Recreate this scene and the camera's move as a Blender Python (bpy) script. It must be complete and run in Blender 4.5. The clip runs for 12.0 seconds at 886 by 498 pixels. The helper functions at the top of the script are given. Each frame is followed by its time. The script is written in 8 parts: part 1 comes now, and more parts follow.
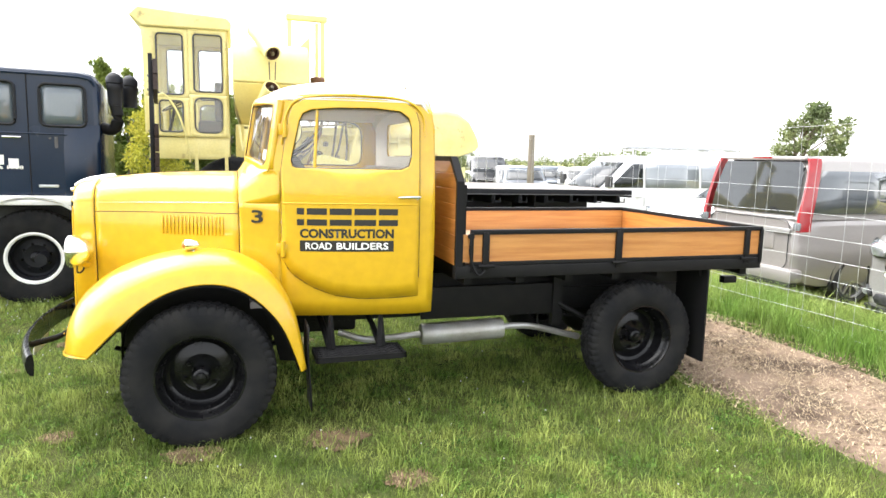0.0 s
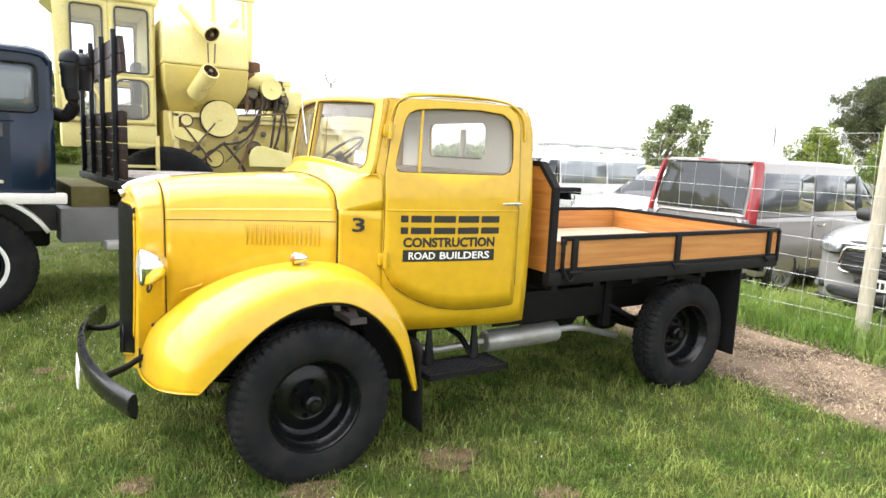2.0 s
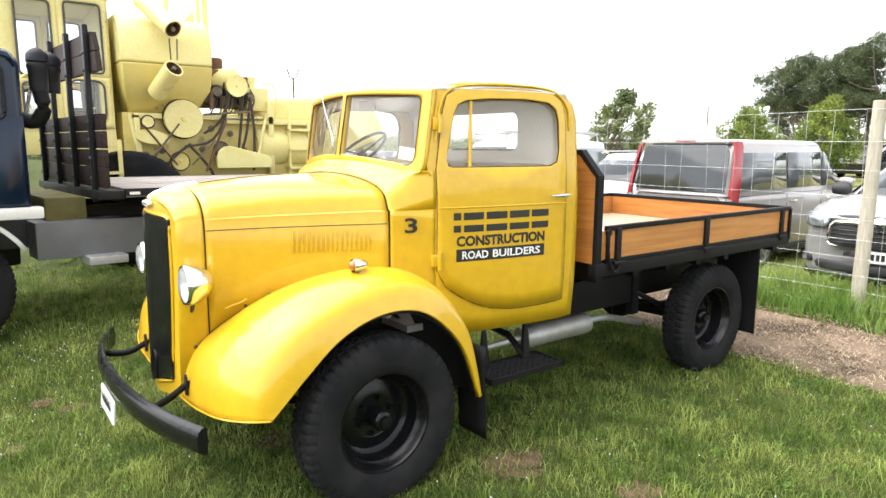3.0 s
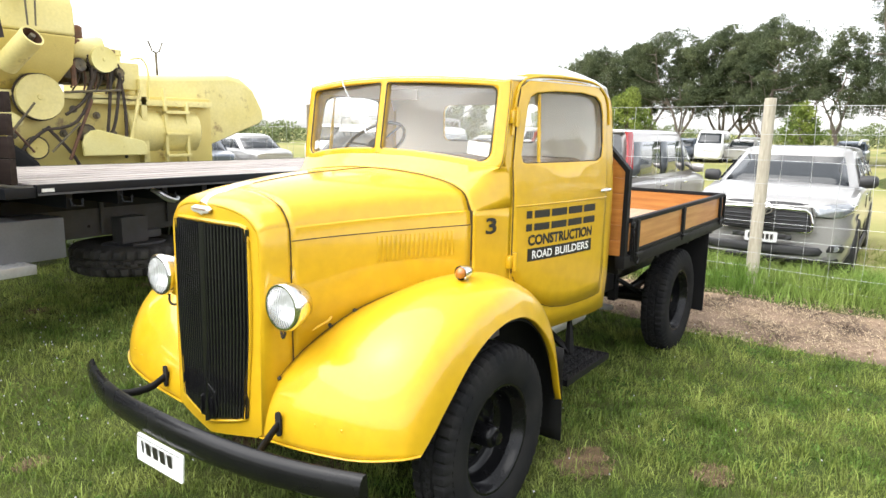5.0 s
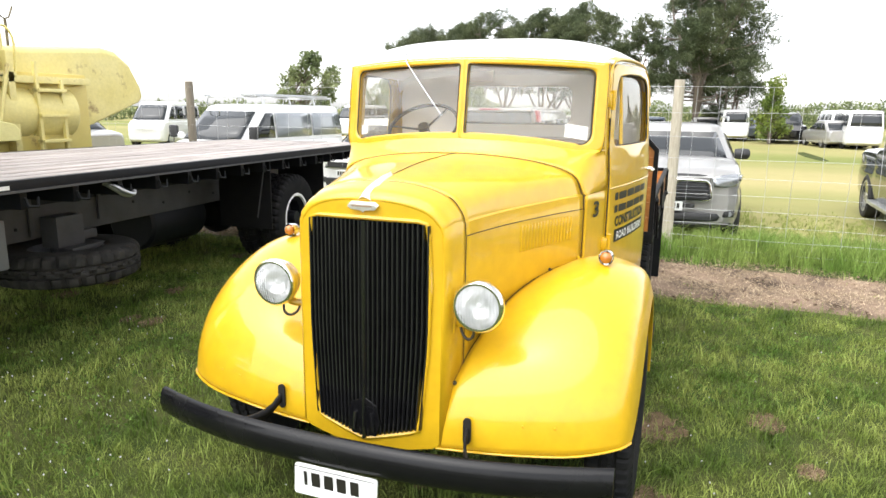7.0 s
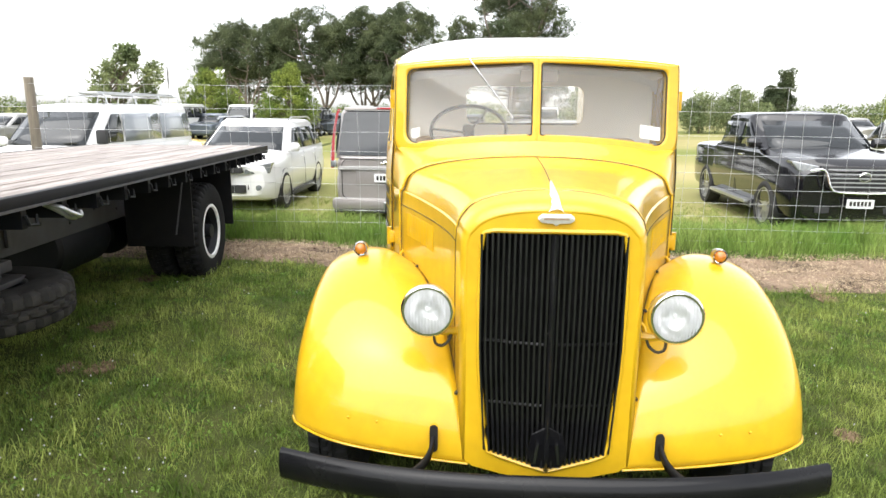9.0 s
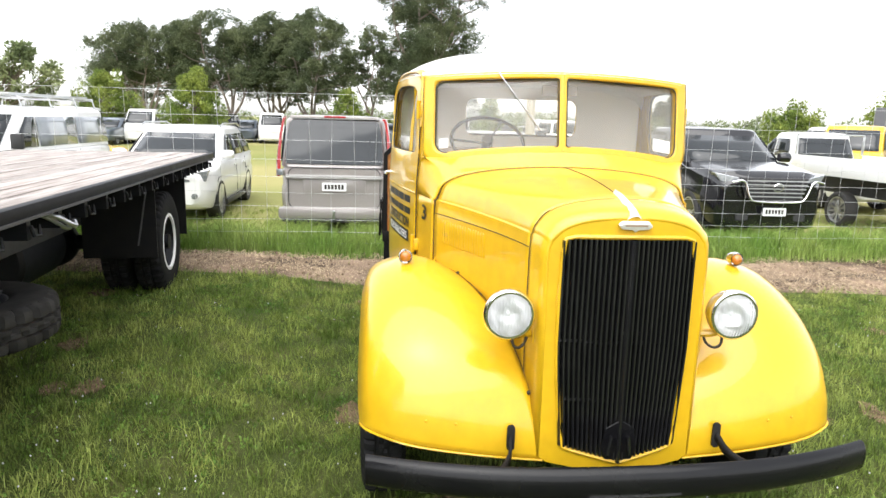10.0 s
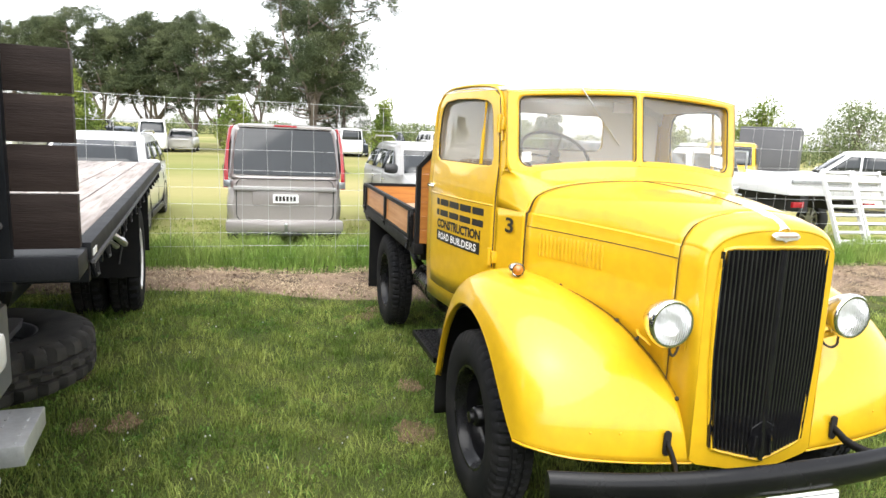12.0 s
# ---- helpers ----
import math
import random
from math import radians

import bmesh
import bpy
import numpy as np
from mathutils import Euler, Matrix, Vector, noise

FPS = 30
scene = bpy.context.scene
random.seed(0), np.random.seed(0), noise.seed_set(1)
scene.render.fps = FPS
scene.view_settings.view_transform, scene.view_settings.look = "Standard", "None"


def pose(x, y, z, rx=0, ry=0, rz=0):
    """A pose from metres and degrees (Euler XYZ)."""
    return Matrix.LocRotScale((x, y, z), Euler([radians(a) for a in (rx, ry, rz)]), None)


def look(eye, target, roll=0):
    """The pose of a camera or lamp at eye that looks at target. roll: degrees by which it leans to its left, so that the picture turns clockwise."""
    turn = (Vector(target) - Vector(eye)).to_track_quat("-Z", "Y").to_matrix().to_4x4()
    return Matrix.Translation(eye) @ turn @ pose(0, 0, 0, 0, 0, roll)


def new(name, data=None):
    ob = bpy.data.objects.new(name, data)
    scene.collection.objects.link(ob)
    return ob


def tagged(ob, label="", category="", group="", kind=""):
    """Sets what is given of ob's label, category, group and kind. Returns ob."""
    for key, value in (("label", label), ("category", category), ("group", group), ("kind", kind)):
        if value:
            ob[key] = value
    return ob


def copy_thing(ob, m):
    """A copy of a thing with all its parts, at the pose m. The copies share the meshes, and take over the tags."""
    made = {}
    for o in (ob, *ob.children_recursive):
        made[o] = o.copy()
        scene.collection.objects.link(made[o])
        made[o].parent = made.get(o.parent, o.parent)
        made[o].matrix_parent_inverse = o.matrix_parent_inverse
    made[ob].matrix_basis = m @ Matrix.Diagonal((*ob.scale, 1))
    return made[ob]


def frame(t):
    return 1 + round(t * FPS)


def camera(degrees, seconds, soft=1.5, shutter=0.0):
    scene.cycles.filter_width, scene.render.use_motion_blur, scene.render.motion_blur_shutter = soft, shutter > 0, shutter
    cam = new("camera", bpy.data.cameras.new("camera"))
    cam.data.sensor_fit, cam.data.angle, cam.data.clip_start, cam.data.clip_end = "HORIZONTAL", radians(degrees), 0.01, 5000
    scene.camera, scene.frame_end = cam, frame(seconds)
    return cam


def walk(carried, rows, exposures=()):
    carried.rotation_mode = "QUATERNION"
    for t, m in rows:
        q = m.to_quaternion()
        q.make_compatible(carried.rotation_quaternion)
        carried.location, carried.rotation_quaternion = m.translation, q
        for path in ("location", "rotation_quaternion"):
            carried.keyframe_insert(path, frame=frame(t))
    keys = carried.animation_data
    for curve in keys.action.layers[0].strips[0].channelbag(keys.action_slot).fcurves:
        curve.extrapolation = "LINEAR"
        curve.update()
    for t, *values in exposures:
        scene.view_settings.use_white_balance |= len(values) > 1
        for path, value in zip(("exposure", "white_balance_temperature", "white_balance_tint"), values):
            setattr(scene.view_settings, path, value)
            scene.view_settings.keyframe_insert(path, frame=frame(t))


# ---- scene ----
cam = camera(68.7, 12.0)
PATH = [
    (0, (0.222, -5.075, 1.795), (0.829, -3.19, 1.518), 1.3),
    (0.5, (-0.162, -4.94, 1.817), (0.581, -3.106, 1.528), 0.0),
    (1, (-0.473, -4.702, 1.805), (0.343, -2.901, 1.506), 0.4),
    (1.5, (-0.811, -4.458, 1.819), (0.096, -2.698, 1.537), 1.8),
    (2, (-1.183, -4.255, 1.846), (-0.159, -2.564, 1.549), 2.5),
    (2.5, (-1.418, -3.988, 1.811), (-0.318, -2.349, 1.493), 0.2),
    (3, (-1.63, -3.708, 1.84), (-0.451, -2.123, 1.522), 0.2),
    (3.2, (-1.733, -3.59, 1.827), (-0.514, -2.036, 1.508), 0.4),
    (4.8, (-2.368, -2.645, 1.896), (-0.82, -1.435, 1.524), 0.8),
    (5, (-2.471, -2.522, 1.887), (-0.889, -1.353, 1.523), 0.9),
    (5.5, (-2.663, -2.186, 1.887), (-0.994, -1.156, 1.491), 0.4),
    (6, (-2.776, -1.81, 1.904), (-1.084, -0.831, 1.481), -0.5),
    (6.5, (-2.948, -1.491, 1.894), (-1.174, -0.664, 1.483), 0.3),
    (7, (-3.076, -1.168, 1.9), (-1.244, -0.486, 1.477), 0.7),
    (7.2, (-3.06, -1.025, 1.873), (-1.223, -0.355, 1.449), 0.6),
    (8.8, (-3.154, 0.11, 1.882), (-1.206, 0.282, 1.465), 1.02),
    (9, (-3.128, 0.252, 1.905), (-1.178, 0.38, 1.482), 0.46),
    (9.5, (-3.182, 0.607, 1.907), (-1.22, 0.596, 1.519), 1.29),
    (10, (-3.215, 0.94, 1.903), (-1.26, 0.772, 1.512), 1.56),
    (10.5, (-3.108, 1.254, 1.887), (-1.16, 1.024, 1.499), 1.79),
    (11, (-3.094, 1.549, 1.882), (-1.152, 1.225, 1.529), 2.4),
    (11.5, (-3.103, 1.853, 1.908), (-1.185, 1.404, 1.562), 2.33),
    (12, (-2.999, 2.069, 1.876), (-1.103, 1.535, 1.53), 2.53),
]
SKY_STRENGTH, SUN_STRENGTH = 0.15, 1.4
EXPOSURES = [(0, 2.20), (1.2, 2.00), (2.5, 1.86), (5, 1.68), (7, 1.58), (9.5, 1.58), (12, 1.66)]
walk(cam, [(t, look(eye, target, roll)) for t, eye, target, roll in PATH], exposures=EXPOSURES)

# ---- world and light: bright overcast afternoon ----
world = bpy.data.worlds.new("sky")
scene.world = world
world.use_nodes = True
wn, wl = world.node_tree.nodes, world.node_tree.links
sky = wn.new("ShaderNodeTexSky")
sky.sky_type, sky.sun_disc = "NISHITA", False
sky.sun_elevation, sky.sun_rotation = radians(62), radians(298)
sky.air_density, sky.dust_density, sky.ozone_density = 1.0, 1.5, 1.0
haze = wn.new("ShaderNodeHueSaturation")
haze.inputs["Saturation"].default_value = 0.16
wl.new(sky.outputs[0], haze.inputs["Color"])
wl.new(haze.outputs[0], wn["Background"].inputs["Color"])
wn["Background"].inputs["Strength"].default_value = SKY_STRENGTH
sun = new("sun", bpy.data.lights.new("sun", "SUN"))
sun.data.energy, sun.data.angle, sun.data.color = SUN_STRENGTH, radians(85), (1.0, 0.98, 0.95)
sun.matrix_world = look((-6.8, 3.6, 14.5), (0, 0, 0))


# ---- material and mesh tools ----
def mat(name, base, rough=0.5, metal=0.0, coat=0.0, other=None, mix=0.5, scale=6.0, bump=0.0, bump_scale=80.0,
        spec=0.5, coat_rough=0.08, streak=None, rough_var=0.1, island=0.0, objvar=0.0, stain=None):
    """A procedural surface: base colour varied towards other at one scale and by fine grain, with relief."""
    m = bpy.data.materials.new(name)
    m.use_nodes = True
    n, l = m.node_tree.nodes, m.node_tree.links
    b = n["Principled BSDF"]
    b.inputs["Metallic"].default_value = metal
    b.inputs["Coat Weight"].default_value = coat
    b.inputs["Coat Roughness"].default_value = coat_rough
    b.inputs["Specular IOR Level"].default_value = spec
    co = n.new("ShaderNodeTexCoord")
    mp = n.new("ShaderNodeMapping")
    l.new(co.outputs["Object"], mp.inputs["Vector"])
    if streak:
        mp.inputs["Scale"].default_value = streak
    big = n.new("ShaderNodeTexNoise")
    big.inputs["Scale"].default_value, big.inputs["Detail"].default_value = scale, 6.0
    l.new(mp.outputs[0], big.inputs["Vector"])
    fine = n.new("ShaderNodeTexNoise")
    fine.inputs["Scale"].default_value, fine.inputs["Detail"].default_value = bump_scale, 4.0
    l.new(mp.outputs[0], fine.inputs["Vector"])
    ramp = n.new("ShaderNodeMapRange")
    ramp.inputs["From Min"].default_value, ramp.inputs["From Max"].default_value = 0.35, 0.7
    l.new(big.outputs["Fac"], ramp.inputs["Value"])
    ramp.inputs["To Max"].default_value = mix
    mx = n.new("ShaderNodeMix")
    mx.data_type = "RGBA"
    mx.inputs["A"].default_value = (*base, 1)
    mx.inputs["B"].default_value = (*(other or [c * 0.8 for c in base]), 1)
    l.new(ramp.outputs[0], mx.inputs["Factor"])
    col = mx.outputs["Result"]
    if stain:
        # blotches of dirt or rust: colour, scale, threshold, strength
        blot, cutoff, over = n.new("ShaderNodeTexNoise"), n.new("ShaderNodeMapRange"), n.new("ShaderNodeMix")
        blot.inputs["Scale"].default_value, blot.inputs["Detail"].default_value, blot.inputs["Roughness"].default_value = stain[1], 8.0, 0.72
        l.new(mp.outputs[0], blot.inputs["Vector"])
        cutoff.inputs["From Min"].default_value, cutoff.inputs["From Max"].default_value = stain[2], stain[2] + 0.10
        cutoff.inputs["To Max"].default_value = stain[3]
        l.new(blot.outputs["Fac"], cutoff.inputs["Value"])
        over.data_type = "RGBA"
        l.new(cutoff.outputs[0], over.inputs["Factor"])
        l.new(col, over.inputs["A"])
        over.inputs["B"].default_value = (*stain[0], 1)
        col = over.outputs["Result"]
    hs = n.new("ShaderNodeHueSaturation")
    l.new(col, hs.inputs["Color"])
    val = n.new("ShaderNodeMapRange")
    val.inputs["From Min"].default_value, val.inputs["From Max"].default_value = 0.25, 0.75
    val.inputs["To Min"].default_value, val.inputs["To Max"].default_value = 0.93, 1.07
    l.new(fine.outputs["Fac"], val.inputs["Value"])
    vout = val.outputs[0]
    for amount, source, socket in ((island, "ShaderNodeNewGeometry", "Random Per Island"), (objvar, "ShaderNodeObjectInfo", "Random")):
        if amount:
            src = n.new(source)
            r = n.new("ShaderNodeMapRange")
            r.inputs["To Min"].default_value, r.inputs["To Max"].default_value = 1 - amount, 1 + amount
            l.new(src.outputs[socket], r.inputs["Value"])
            mul = n.new("ShaderNodeMath")
            mul.operation = "MULTIPLY"
            l.new(vout, mul.inputs[0])
            l.new(r.outputs[0], mul.inputs[1])
            vout = mul.outputs[0]
    l.new(vout, hs.inputs["Value"])
    l.new(hs.outputs[0], b.inputs["Base Color"])
    rr = n.new("ShaderNodeMapRange")
    rr.inputs["To Min"].default_value, rr.inputs["To Max"].default_value = max(0.02, rough - rough_var), min(1, rough + rough_var)
    l.new(big.outputs["Fac"], rr.inputs["Value"])
    l.new(rr.outputs[0], b.inputs["Roughness"])
    if bump:
        bp = n.new("ShaderNodeBump")
        bp.inputs["Strength"].default_value, bp.inputs["Distance"].default_value = 0.5, bump
        l.new(fine.outputs["Fac"], bp.inputs["Height"])
        l.new(bp.outputs[0], b.inputs["Normal"])
    return m


def glass(name, tint=(0.9, 0.95, 0.93), rough=0.0, dark=0.0, veil=0.10):
    """Thin pane: mirrors the sky by its gloss, carries a beige film as painted haze, lets the rest through."""
    m = bpy.data.materials.new(name)
    m.use_nodes = True
    n, l = m.node_tree.nodes, m.node_tree.links
    n.remove(n["Principled BSDF"])
    tr, gl, mx, fr, pw, ma = (n.new("ShaderNode" + k) for k in ("BsdfTransparent", "BsdfGlossy", "MixShader", "LayerWeight", "Math", "Math"))
    tr.inputs["Color"].default_value = (*[c * (1 - dark) for c in tint], 1)
    gl.inputs["Roughness"].default_value = rough
    pw.operation, ma.operation = "POWER", "MULTIPLY_ADD"
    pw.inputs[1].default_value, ma.inputs[1].default_value, ma.inputs[2].default_value = 4.0, 0.90, 0.08
    l.new(fr.outputs["Facing"], pw.inputs[0])
    l.new(pw.outputs[0], ma.inputs[0])
    # the diffuse film puts haze and cabin brightness into the pane's colour
    film, df, co, nz, mr = (n.new("ShaderNode" + k) for k in ("MixShader", "BsdfDiffuse", "TexCoord", "TexNoise", "MapRange"))
    df.inputs["Color"].default_value = (0.82, 0.76, 0.67, 1)
    nz.inputs["Scale"].default_value, nz.inputs["Detail"].default_value = 5.0, 5.0
    l.new(co.outputs["Object"], nz.inputs["Vector"])
    l.new(nz.outputs["Fac"], mr.inputs["Value"])
    mr.inputs["To Min"].default_value, mr.inputs["To Max"].default_value = veil * 0.9, veil * 1.1
    l.new(mr.outputs[0], film.inputs[0])
    l.new(tr.outputs[0], film.inputs[1])
    l.new(df.outputs[0], film.inputs[2])
    l.new(ma.outputs[0], mx.inputs[0])
    l.new(film.outputs[0], mx.inputs[1])
    l.new(gl.outputs[0], mx.inputs[2])
    l.new(mx.outputs[0], n["Material Output"].inputs["Surface"])
    return m


def fluted_glass(name):
    """Pressed headlamp glass: fine upright flutes that scatter what the bowl throws back."""
    m = bpy.data.materials.new(name)
    m.use_nodes = True
    n, l = m.node_tree.nodes, m.node_tree.links
    b = n["Principled BSDF"]
    b.inputs["Base Color"].default_value = (0.74, 0.76, 0.75, 1)
    b.inputs["Roughness"].default_value = 0.12
    co, wv, bp, tr, mx = (n.new("ShaderNode" + k) for k in ("TexCoord", "TexWave", "Bump", "BsdfTransparent", "MixShader"))
    wv.bands_direction, wv.inputs["Scale"].default_value, wv.inputs["Distortion"].default_value = "Y", 26.0, 0.4
    l.new(co.outputs["Object"], wv.inputs["Vector"])
    bp.inputs["Strength"].default_value, bp.inputs["Distance"].default_value = 0.8, 0.004
    l.new(wv.outputs["Fac"], bp.inputs["Height"])
    l.new(bp.outputs[0], b.inputs["Normal"])
    mx.inputs[0].default_value = 0.36
    l.new(tr.outputs[0], mx.inputs[1])
    l.new(b.outputs[0], mx.inputs[2])
    l.new(mx.outputs[0], n["Material Output"].inputs["Surface"])
    return m


def part(name, bm, material, parent=None, label="", smooth=40, thick=0.0, bevel=0.0, offset=-1.0):
    """Links a bmesh as one mesh object under a thing or a part."""
    bmesh.ops.recalc_face_normals(bm, faces=bm.faces)
    me = bpy.data.meshes.new(name)
    bm.to_mesh(me)
    bm.free()
    if smooth:
        me.shade_smooth()
        me.set_sharp_from_angle(angle=radians(smooth))
    for m in material if isinstance(material, (list, tuple)) else [material]:
        me.materials.append(m)
    ob = new(name, me)
    if parent:
        ob.parent = parent
    if label:
        ob["label"] = label
    if thick:
        s = ob.modifiers.new("thickness", "SOLIDIFY")
        s.thickness, s.offset = thick, offset
    if bevel:
        s = ob.modifiers.new("edge", "BEVEL")
        s.width, s.segments, s.limit_method, s.angle_limit = bevel, 2, "ANGLE", radians(40)
    return ob


def again(ob, m, parent=None, name=""):
    """Another piece on the same mesh."""
    o = new(name or ob.name.split(".")[0], ob.data)
    o.parent = parent or ob.parent
    o.matrix_local = m
    if "label" in ob:
        o["label"] = ob["label"]
    return o


def thing(name, m=None, label="", category="", group="", kind=""):
    o = new(name)
    o.empty_display_size = 0.2
    if m is not None:
        o.matrix_basis = m
    return tagged(o, label, category, group, kind)


def box(bm, x0, y0, z0, x1, y1, z1, bevel=0.0):
    r = bmesh.ops.create_cube(bm, size=1.0)
    bmesh.ops.transform(bm, verts=r["verts"], matrix=Matrix.Translation(((x0 + x1) / 2, (y0 + y1) / 2, (z0 + z1) / 2))
                        @ Matrix.Diagonal((abs(x1 - x0), abs(y1 - y0), abs(z1 - z0), 1)))
    if bevel:
        e = {e for v in r["verts"] for e in v.link_edges}
        bmesh.ops.bevel(bm, geom=list(e), offset=bevel, segments=2, affect="EDGES", profile=0.6)
    return bm


def boxes(*rows, bevel=0.0):
    bm = bmesh.new()
    for r in rows:
        box(bm, *r, bevel=bevel)
    return bm


def loft(bm, rows, closed=False, cap=False):
    """Faces between rows of points; closed joins each row into a ring."""
    v = [[bm.verts.new(p) for p in r] for r in rows]
    k = len(v[0])
    for a, b in zip(v, v[1:]):
        for i in range(k if closed else k - 1):
            j = (i + 1) % k
            bm.faces.new((a[i], a[j], b[j], b[i]))
    if cap:
        bm.faces.new(v[0])
        bm.faces.new(v[-1])
    return v


def tube(bm, pts, r, seg=8, ring=False):
    """A round bar along points."""
    pts = [Vector(p) for p in pts]
    rows, k = [], len(pts)
    up = Vector((0, 0, 1))
    for i, p in enumerate(pts):
        a, b = (pts[i - 1], pts[(i + 1) % k]) if ring else (pts[max(i - 1, 0)], pts[min(i + 1, k - 1)])
        d = (b - a).normalized()
        s = d.cross(up)
        s = d.cross(Vector((1, 0, 0))) if s.length < 0.1 else s
        s.normalize()
        w = s.cross(d)
        rr = float(r[i] if isinstance(r, (list, tuple)) else r)
        rows.append([p + rr * (math.cos(q) * s + math.sin(q) * w) for q in (2 * math.pi * j / seg for j in range(seg))])
    if ring:
        rows.append(rows[0])
        loft(bm, rows, True)
        bmesh.ops.remove_doubles(bm, verts=bm.verts, dist=1e-5)
    else:
        loft(bm, rows, True, True)
    return bm


def lathe(bm, profile, seg=32, m=None):
    """Turns rows of (radius, height) about z, then poses the result."""
    m = m or Matrix()
    loft(bm, [[m @ Vector((r * math.cos(2 * math.pi * j / seg), r * math.sin(2 * math.pi * j / seg), hh)) for j in range(seg)] for r, hh in profile], True)
    return bm


def prism(bm, outline, axis, a, b):
    """Extrudes a flat outline from a to b along an axis; the outline gives the other two coordinates in order."""
    def at(p, w):
        q = list(p)
        q.insert("xyz".index(axis), w)
        return bm.verts.new(q)
    lo, hi = [at(p, a) for p in outline], [at(p, b) for p in outline]
    k = len(outline)
    for i in range(k):
        bm.faces.new((lo[i], lo[(i + 1) % k], hi[(i + 1) % k], hi[i]))
    bm.faces.new(lo)
    bm.faces.new(hi)
    return bm


def rrect(u0, v0, u1, v1, r, n=6):
    """A rectangle with rounded corners, as a list of points; r may be four radii."""
    r = r if isinstance(r, (list, tuple)) else [r] * 4
    out = []
    for (cu, cv, q), rr in zip(((u0, v0, 180), (u1, v0, 270), (u1, v1, 0), (u0, v1, 90)), r):
        cx, cy = cu + (rr if cu == u0 else -rr), cv + (rr if cv == v0 else -rr)
        out += [(cx + rr * math.cos(radians(q + 90 * i / n)), cy + rr * math.sin(radians(q + 90 * i / n))) for i in range(n + 1)]
    return out


def spline(pts, n):
    """n points along a smooth curve through pts."""
    pts = [np.array(p, float) for p in pts]
    out, k = [], len(pts) - 1
    for i in range(n):
        s = i / (n - 1) * k
        j = min(int(s), k - 1)
        t = s - j
        p0, p1, p2, p3 = pts[max(j - 1, 0)], pts[j], pts[j + 1], pts[min(j + 2, k)]
        out.append(0.5 * ((2 * p1) + (p2 - p0) * t + (2 * p0 - 5 * p1 + 4 * p2 - p3) * t * t + (3 * p1 - p0 - 3 * p2 + p3) * t ** 3))
    return out


def interp(x, table):
    xs, ys = zip(*table)
    return float(np.interp(x, xs, ys))


def ease(x, table):
    """Smooth reading of a table of (x, value)."""
    xs = [a for a, _ in table]
    x = min(max(x, xs[0]), xs[-1])
    j = max(i for i in range(len(xs) - 1) if xs[i] <= x)
    k = len(table) - 1
    t = (x - xs[j]) / (xs[j + 1] - xs[j])
    g = lambda i: (table[min(i + 1, k)][1] - table[max(i - 1, 0)][1]) / (xs[min(i + 1, k)] - xs[max(i - 1, 0)]) * (xs[j + 1] - xs[j])
    a, b = table[j][1], table[j + 1][1]
    return (2 * t**3 - 3 * t**2 + 1) * a + (t**3 - 2 * t**2 + t) * g(j) + (3 * t**2 - 2 * t**3) * b + (t**3 - t**2) * g(j + 1)


def star(poly, c, angles):
    """Where rays from c at the angles leave a polygon."""
    out = []
    k = len(poly)
    for q in angles:
        d = (math.cos(q), math.sin(q))
        best = 0
        for i in range(k):
            (ax, ay), (bx, by) = poly[i], poly[(i + 1) % k]
            ex, ey = bx - ax, by - ay
            den = d[0] * ey - d[1] * ex
            if abs(den) < 1e-12:
                continue
            t = ((ax - c[0]) * ey - (ay - c[1]) * ex) / den
            s = ((ax - c[0]) * d[1] - (ay - c[1]) * d[0]) / den
            if t > 0 and -1e-6 <= s <= 1 + 1e-6:
                best = max(best, t)
        out.append((c[0] + best * d[0], c[1] + best * d[1]))
    return out


def ring_panel(bm, outer, inner, to3, rings=5, c=None):
    """A sheet with a hole: outer and inner outlines in the plane, bent into space by to3(u, v)."""
    c = c or tuple(np.mean(inner, axis=0))
    ang = sorted({round(math.atan2(v - c[1], u - c[0]), 4) for u, v in list(outer) + list(inner)} | {round(-math.pi + 2 * math.pi * i / 72, 4) for i in range(72)})
    ang = [a for a, b in zip(ang, ang[1:] + [ang[0] + 7]) if b - a > 0.004]
    po, pi_ = star(outer, c, ang), star(inner, c, ang)
    rows = []
    for k in range(rings + 1):
        f = k / rings
        rows.append([to3(a[0] * (1 - f) + b[0] * f, a[1] * (1 - f) + b[1] * f) for a, b in zip(po, pi_)])
    loft(bm, rows, True)
    return bm


def fill_panel(bm, outline, to3, rings=4):
    """A sheet inside an outline, bent into space."""
    c = tuple(np.mean(outline, axis=0))
    rows = [[to3(c[0] + (p[0] - c[0]) * f, c[1] + (p[1] - c[1]) * f) for p in outline] for f in (1 - i / rings for i in range(rings))]
    v = loft(bm, rows, True)
    m = bm.verts.new(to3(*c))
    k = len(outline)
    for i in range(k):
        bm.faces.new((v[-1][i], v[-1][(i + 1) % k], m))
    return bm


def lettering(name, words, width, height, to3, material, parent, label="", bold=0.022):
    """Built-in font as a thin mesh stretched to width x height and laid on a surface by to3(u, v)."""
    cu = bpy.data.curves.new(name, "FONT")
    cu.body, cu.resolution_u, cu.offset = words, 3, bold
    ob = bpy.data.objects.new(name, cu)
    me = bpy.data.meshes.new_from_object(ob)
    bpy.data.objects.remove(ob)
    co = np.array([v.co[:] for v in me.vertices])
    lo, hi = co.min(0), co.max(0)
    for v in me.vertices:
        v.co = to3((v.co.x - lo[0]) / (hi[0] - lo[0]) * width, (v.co.y - lo[1]) / (hi[1] - lo[1]) * height)
    me.materials.append(material)
    o = new(name, me)
    o.parent = parent
    if label:
        o["label"] = label
    return o


